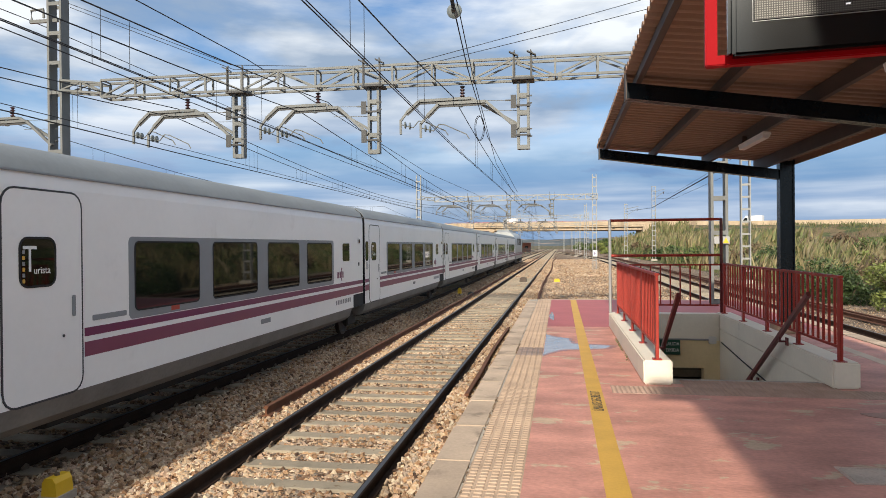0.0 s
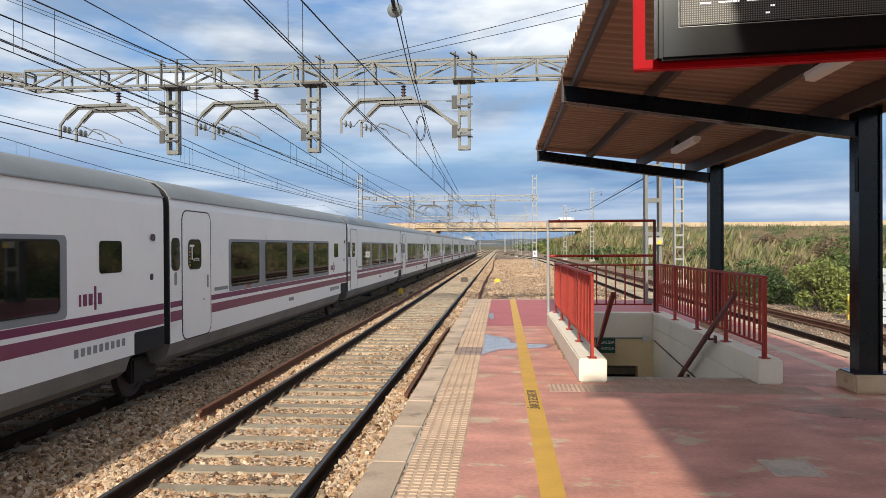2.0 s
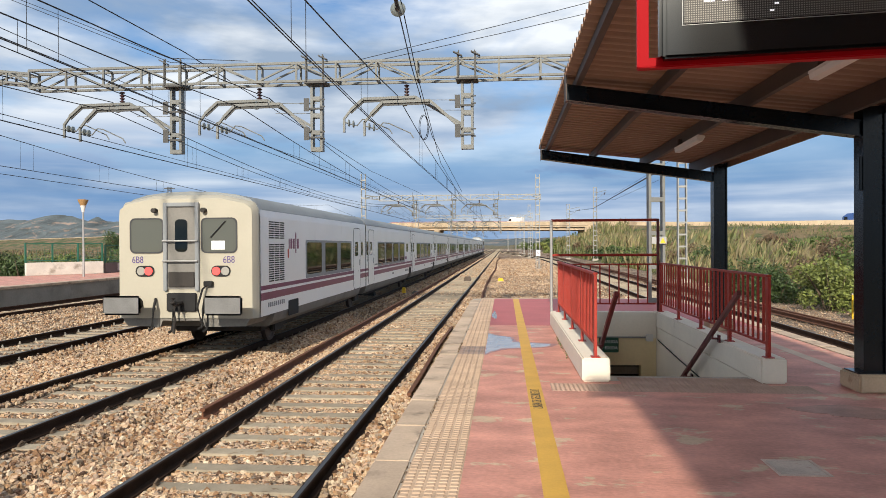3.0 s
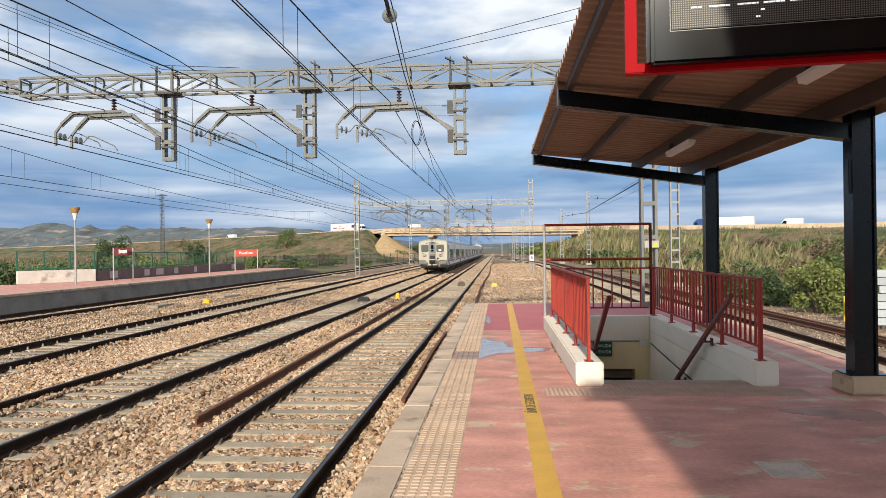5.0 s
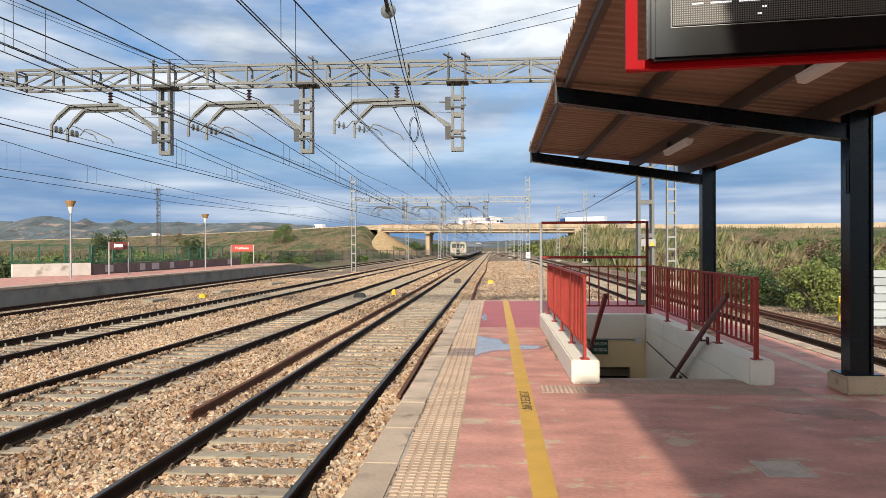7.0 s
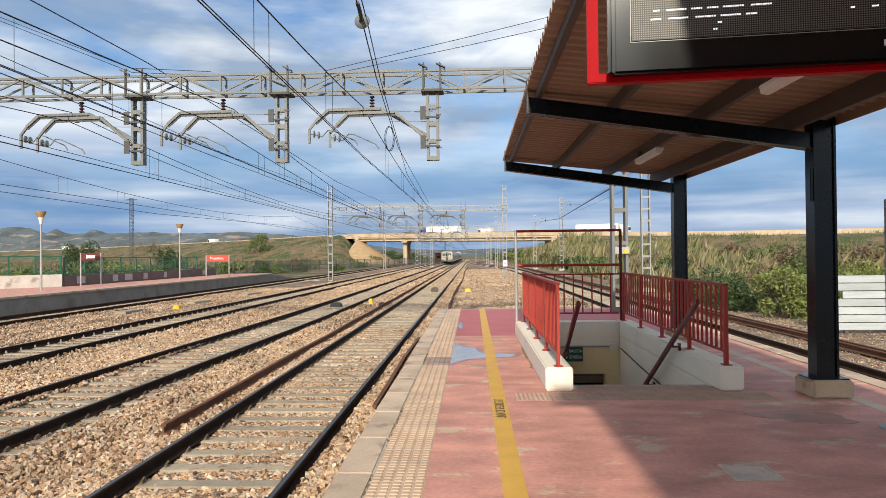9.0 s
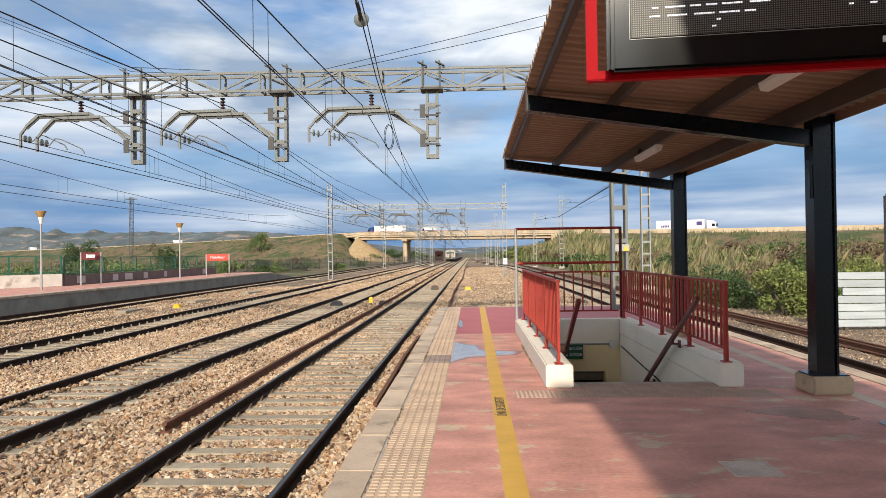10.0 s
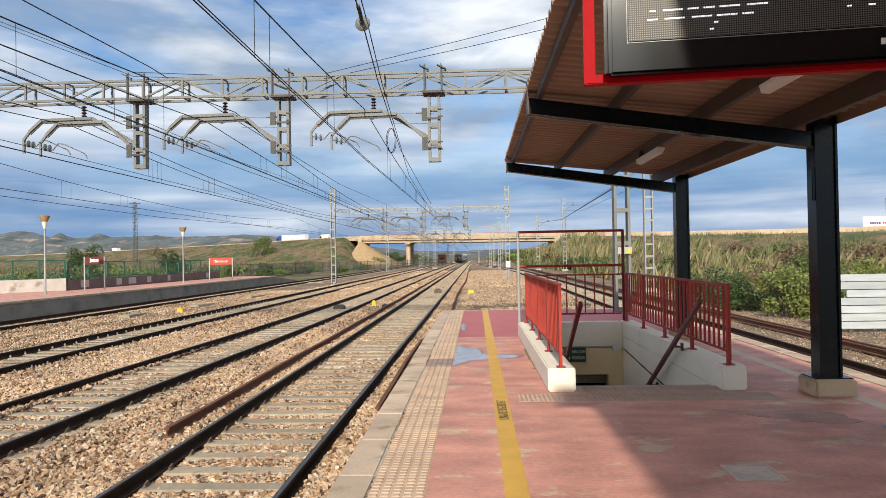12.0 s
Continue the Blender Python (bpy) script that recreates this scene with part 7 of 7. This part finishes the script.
        slat = Geo().box(min(s * (HW + 0.002), s * (HW + 0.012)), max(s * (HW + 0.002), s * (HW + 0.012)), -0.15, 0.15, 0, 0.026)
        me = mesh_of("grille_slat", slat, M["under"])
        for col in range(3):
            for k in range(27):
                z = 0.80 + k * 0.049
                if not 1.62 < z < 1.70:
                    share("grille_slat", me, c, pose(0, 0.97 + col * 0.36, z))
        # black panel again in place of the shaded wheel opening
        panel(c, "wheel_cut", s, 2.15, 2.95, -0.06, 0.30, 0.04, "rubber", 0.004)
        panel(c, "red_mark", s, 2.12, 2.22, 1.28, 1.50, 0.04, "red_plate", 0.004)
        panel(c, "hatch", s, 0.42, 0.60, 0.80, 0.98, 0.01, "train_white", 0.004)
        logo(c, 2.2, 1.5, 1.5, s)
        for k in range(9):
            panel(c, "number_bar", s, 0.75 + k * 0.13, 0.83 + k * 0.13, 0.26, 0.36, 0.01, "grey_print", 0.003)
    stripes(c, 0.32, 9.22)
    stripes(c, 10.34, END - 0.06)
    wheelset(c, 2.55)
    wheelset(c, END)
    gear(c, 0, END)
    return c


def locomotive():
    c = new("locomotive")
    c.empty_display_size = 0.1
    ring = [(1.38, 0.0), (1.45, 0.5), (1.45, 2.2), (1.30, 2.75), (0.95, 3.08), (0.4, 3.2), (-0.4, 3.2), (-0.95, 3.08), (-1.30, 2.75), (-1.45, 2.2), (-1.45, 0.5), (-1.38, 0.0)]
    g = Geo()
    n = len(ring)
    rows = ((0.0, 0.97, 0.97), (0.3, 1, 1), (12.8, 1, 1), (14.4, 0.97, 0.93), (15.8, 0.90, 0.74), (16.8, 0.78, 0.48), (17.4, 0.6, 0.26))
    g.v = [(x * kx, y, z * kz) for y, kx, kz in rows for x, z in ring]
    g.f = [(j * n + i, j * n + (i + 1) % n, (j + 1) * n + (i + 1) % n, (j + 1) * n + i) for j in range(len(rows) - 1) for i in range(n)]
    g.f += [tuple(range(n)), tuple(range(len(rows) * n - 1, (len(rows) - 1) * n - 1, -1))]
    part("body", g, M["train_loco"], c, "grey rounded locomotive body with sloping nose", True)
    part("roof_cover", Geo().prism([(-0.8, 3.14), (-0.6, 3.42), (0.6, 3.42), (0.8, 3.14)], 1.0, 12.0), M["train_roof"], c, "dark grey roof equipment cover")
    for s in (-1, 1):
        for y in (4.0, 6.5, 9.0):
            part("grille", Geo().box(min(s * 1.445, s * 1.456), max(s * 1.445, s * 1.456), y, y + 1.8, 1.6, 2.4), M["under"], c)
        part("cab_window", Geo().box(min(s * 1.445, s * 1.458), max(s * 1.445, s * 1.458), 14.2, 15.2, 1.6, 2.3), M["train_glass"], c)
    stripes(c, 0.2, 17.0)
    for y in (2.2, 4.9, 12.2, 14.9):
        wheelset(c, y)
    part("bogie", Geo().box(-1.3, 1.3, 1.2, 5.9, -0.5, 0.0, 0.05), M["under"], c)
    part("bogie", Geo().box(-1.3, 1.3, 11.2, 15.9, -0.5, 0.0, 0.05), M["under"], c)
    part("pantograph", Geo().tube([(0, 2.2, 3.5), (0, 3.4, 4.2), (0, 2.4, 4.98)], 0.03, 6).box(-0.8, 0.8, 2.3, 2.5, 4.95, 5.0), M["mast_dark"], c)
    return c


train = thing("passenger_train", (TRACKS[1], -68.1, 0), "long white passenger train with purple stripes and grey roof", "train")
e = end_coach()
e.parent = train
first = coach()
first.parent = train
first.matrix_basis = pose(0, END, 0)
for k in range(1, 11):
    copy_thing(first, pose(0, END + PITCH * k, 0))
lo = locomotive()
lo.parent = train
lo.matrix_basis = pose(0, END + PITCH * 11 + 0.3, 0)


# ---- road traffic ----
def lorry(label, cab_mat, forward, marks, k=1.0):
    """An articulated lorry, nose towards forward (1: +x, -1: -x), middle at x = 0."""
    t = thing("lorry", (0, 0, 0), label, "lorry", "lorries")
    f = forward
    X = lambda a, b: (min(f * a * k, f * b * k), max(f * a * k, f * b * k))
    part("trailer", Geo().box(*X(-8.2, 4.6), -1.25, 1.25, 1.05, 3.65, 0.06), M["truck_white"], t, "white box trailer")
    cab = part("cab", Geo().box(*X(5.2, 7.6), -1.2, 1.2, 0.5, 2.6, 0.15).prism([(f * k * 5.2, 2.6), (f * k * 7.4, 2.6), (f * k * 6.6, 3.3), (f * k * 5.2, 3.4)], -1.15, 1.15), M[cab_mat], t)
    part("windscreen", Geo().box(*X(7.55, 7.63), -1.05, 1.05, 1.6, 2.45), M["train_glass"], cab)
    part("side_window", Geo().box(*X(6.5, 7.3), -1.23, -1.19, 1.65, 2.4), M["train_glass"], cab)
    part("chassis", Geo().box(*X(-8.0, 6.8), -0.5, 0.5, 0.6, 1.15), M["under"], t)
    part("side_guard", Geo().box(*X(-3.2, 3.4), -1.22, -1.16, 0.45, 1.0), M["frame_grey"], t)
    for x in (-6.8, -5.5, -4.2, 4.1, 6.6):
        for s in (-1, 1):
            part("wheel", Geo().lathe([(0.2, s * 0.85), (0.5, s * 0.86), (0.5, s * 1.18), (0.2, s * 1.19)], (f * k * x, 0, 0.5), "y", 18), M["rubber"], t, "", True)
    if marks:
        for i in range(5):
            part("mark_bar", Geo().box(*X(-6.8 + i * 0.45, -6.45 + i * 0.45), -1.262, -1.252, 1.7, 2.3), M["navy_print"], t)
        for i in range(8):
            part("mark_bar", Geo().box(*X(-4.2 + i * 0.42, -3.9 + i * 0.42), -1.262, -1.252, 1.75, 2.15), M["signal_red"], t)
        part("mark_bar", Geo().box(*X(2.6, 4.0), -1.262, -1.252, 2.0, 3.1), M["navy_print"], t)
    return t


def van(label, forward):
    t = thing("van", (0, 0, 0), label, "van", "vans")
    f = forward
    part("body", Geo().prism([(f * -3.2, 0.5), (f * 3.2, 0.5), (f * 3.2, 1.2), (f * 2.3, 1.5), (f * 1.5, 2.5), (f * 1.2, 2.9), (f * -3.2, 2.9)], -1.0, 1.0), M["truck_white"], t)
    part("side_window", Geo().prism([(f * 2.15, 1.5), (f * 1.45, 2.35), (f * 0.8, 2.35), (f * 0.8, 1.5)], -1.012, -0.99), M["train_glass"], t)
    for x in (-2.0, 2.1):
        for s in (-1, 1):
            part("wheel", Geo().lathe([(0.15, s * 0.7), (0.38, s * 0.71), (0.38, s * 0.98), (0.15, s * 0.99)], (f * x, 0, 0.38), "y", 16), M["rubber"], t, "", True)
    return t


lorry_east = lorry("white articulated lorry with coloured lettering bars heading along the motorway", "truck_white", 1, True, 1.04)
lorry_blue = lorry("white articulated lorry with a blue cab on the motorway", "truck_blue", -1, False, 1.04)
van_third = van("white van crossing the bridge", -1)
van_white = van("white delivery van on the motorway", -1)
van_second = van("small white van on the motorway", -1)

# ---- loose ballast stones ----
def stones(seed, n, y0, y1, xr, power, smin, smax, label, block=True):
    rng = np.random.RandomState(seed)
    u = rng.rand(n) ** power
    y = y0 + (y1 - y0) * u
    x = rng.uniform(xr[0], xr[1], n)
    s = rng.uniform(smin, smax, n)
    on_sleeper = np.abs(((y + 0.2) % 0.6) - 0.3) < 0.09
    in_track = np.zeros(n, bool)
    shoulder = np.zeros(n, bool)
    on_rail = np.zeros(n, bool)
    for c in (*TRACKS, 6.85):
        in_track |= np.abs(x - c) < 0.96
        shoulder |= (np.abs(x - c) >= 0.96) & (np.abs(x - c) < 1.42)
        on_rail |= np.abs(np.abs(x - c) - GAUGE) < 0.085
    low = np.where(in_track, 0.03, np.where(shoulder, -0.028, 0.0))
    keep = ~on_rail & ~(on_sleeper & in_track & (rng.rand(n) < 0.93))
    x, y, s, low = x[keep], y[keep], s[keep], low[keep]
    n = len(x)
    z = bed_z(x, y) + rng.uniform(-0.25, 0.5, n) * s - low
    if block:
        form = np.array([(a, b, c) for a in (-1, 1) for b in (-1, 1) for c in (-1, 1)], float)
        faces = [(0, 1, 3, 2), (4, 6, 7, 5), (0, 4, 5, 1), (2, 3, 7, 6), (0, 2, 6, 4), (1, 5, 7, 3)]
    else:
        form = np.array([(1.5, 0.2, 0), (-1.5, -0.2, 0), (0.2, 1.4, 0.1), (-0.2, -1.4, -0.1), (0.3, 0, 1.2), (-0.2, 0.2, -1.2)])
        faces = [(0, 2, 4), (2, 1, 4), (1, 3, 4), (3, 0, 4), (2, 0, 5), (1, 2, 5), (3, 1, 5), (0, 3, 5)]
    m = len(form)
    V = form[None] * (s[:, None, None] * 0.5) * rng.uniform(0.5, 1.25, (n, m, 3)) * rng.uniform(0.75, 1.2, (n, 1, 3))
    ang = rng.uniform(0, 2 * np.pi, (n, 3))
    for k, (i, j) in enumerate(((0, 1), (1, 2), (0, 2))):
        ca, sa = np.cos(ang[:, k])[:, None], np.sin(ang[:, k])[:, None]
        a, b = V[:, :, i].copy(), V[:, :, j].copy()
        V[:, :, i], V[:, :, j] = a * ca - b * sa, a * sa + b * ca
    V += np.stack([x, y, z], 1)[:, None]
    F = np.array(faces)
    me = bpy.data.meshes.new("ballast_stones")
    me.from_pydata(V.reshape(-1, 3).tolist(), [], (F[None] + m * np.arange(n)[:, None, None]).reshape(-1, F.shape[1]).tolist())
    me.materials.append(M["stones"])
    tagged(new("ballast_stones", me), label, "ballast", kind="stuff")


stones(1, 118000, 4.2, 23, (-9.8, -0.98), 1.15, 0.028, 0.062, "loose tan and grey ballast stones along the near tracks")
stones(2, 95000, 14, 55, (-19.4, -0.98), 1.35, 0.04, 0.078, "loose tan ballast stones further along the tracks", False)
stones(3, 9000, 10, 50, (7.9, 12.5), 1.4, 0.022, 0.048, "loose stones beside the side track", False)
stones(4, 15000, 20.9, 60, (-0.9, 5.6), 1.3, 0.035, 0.075, "loose stones on the gravel beyond the platform", False)


stones(7, 26000, 4.2, 14, (-3.62, -1.82), 1.1, 0.024, 0.052, "small ballast stones between the rails of the platform track")
stones(5, 30000, 52, 125, (-13.5, -0.95), 1.25, 0.07, 0.13, "coarse loose stones far along the tracks", False)
stones(6, 12000, 55, 120, (-0.9, 5.6), 1.25, 0.07, 0.13, "coarse loose stones on the far gravel", False)


# ---- what moves ----
def motions():
    run = ((0.0, -68.1), (0.5, -54.3), (1.0, -40.7), (2.0, -13.55), (2.5, -0.1), (2.8, 8.17), (3.2, 19.3), (4.8, 64.1), (12.0, 266.0))
    walk(train, [(t, pose(-6.47, y, 0)) for t, y in run])
    for ob, lane, rows in ((lorry_east, 209.0, ((0, -165), (5.5, -33.2), (6.5, -13.5), (9.5, 51.0), (10.5, 77.0), (12, 124.5))),
                           (lorry_blue, 217.0, ((0, 178), (5.5, 57), (6.5, 36.2), (9.5, -18.5), (10.5, -34.6), (12, -57.3))),
                           (van_white, 217.0, ((0, 197), (5.5, 76.2), (6.5, 54), (9.5, -5.1), (10.5, -22), (12, -46.9))),
                           (van_third, 217.0, ((0, 55.2), (1.5, 27.5), (6.0, -41.0), (9.0, -81.6), (10.0, -93), (11.5, -109), (12, -114))),
                           (van_second, 217.0, ((0, -15.4), (1.5, -37.4), (4.8, -81.9), (6.0, -98), (7.0, -108.6), (9.0, -129), (12, -160)))):
        offset, turn = (5.0 if lane < 212 else 14.0), -math.degrees(math.atan(SKEW))
        places = [(t, (x / lane) * (232.0 + offset) / (1 + SKEW * x / lane)) for t, x in rows]
        walk(ob, [(t, pose(x, float(road_edge(x)) + offset, float(road_top(x)) + 0.145, 0, 0, turn)) for t, x in places])


motions()
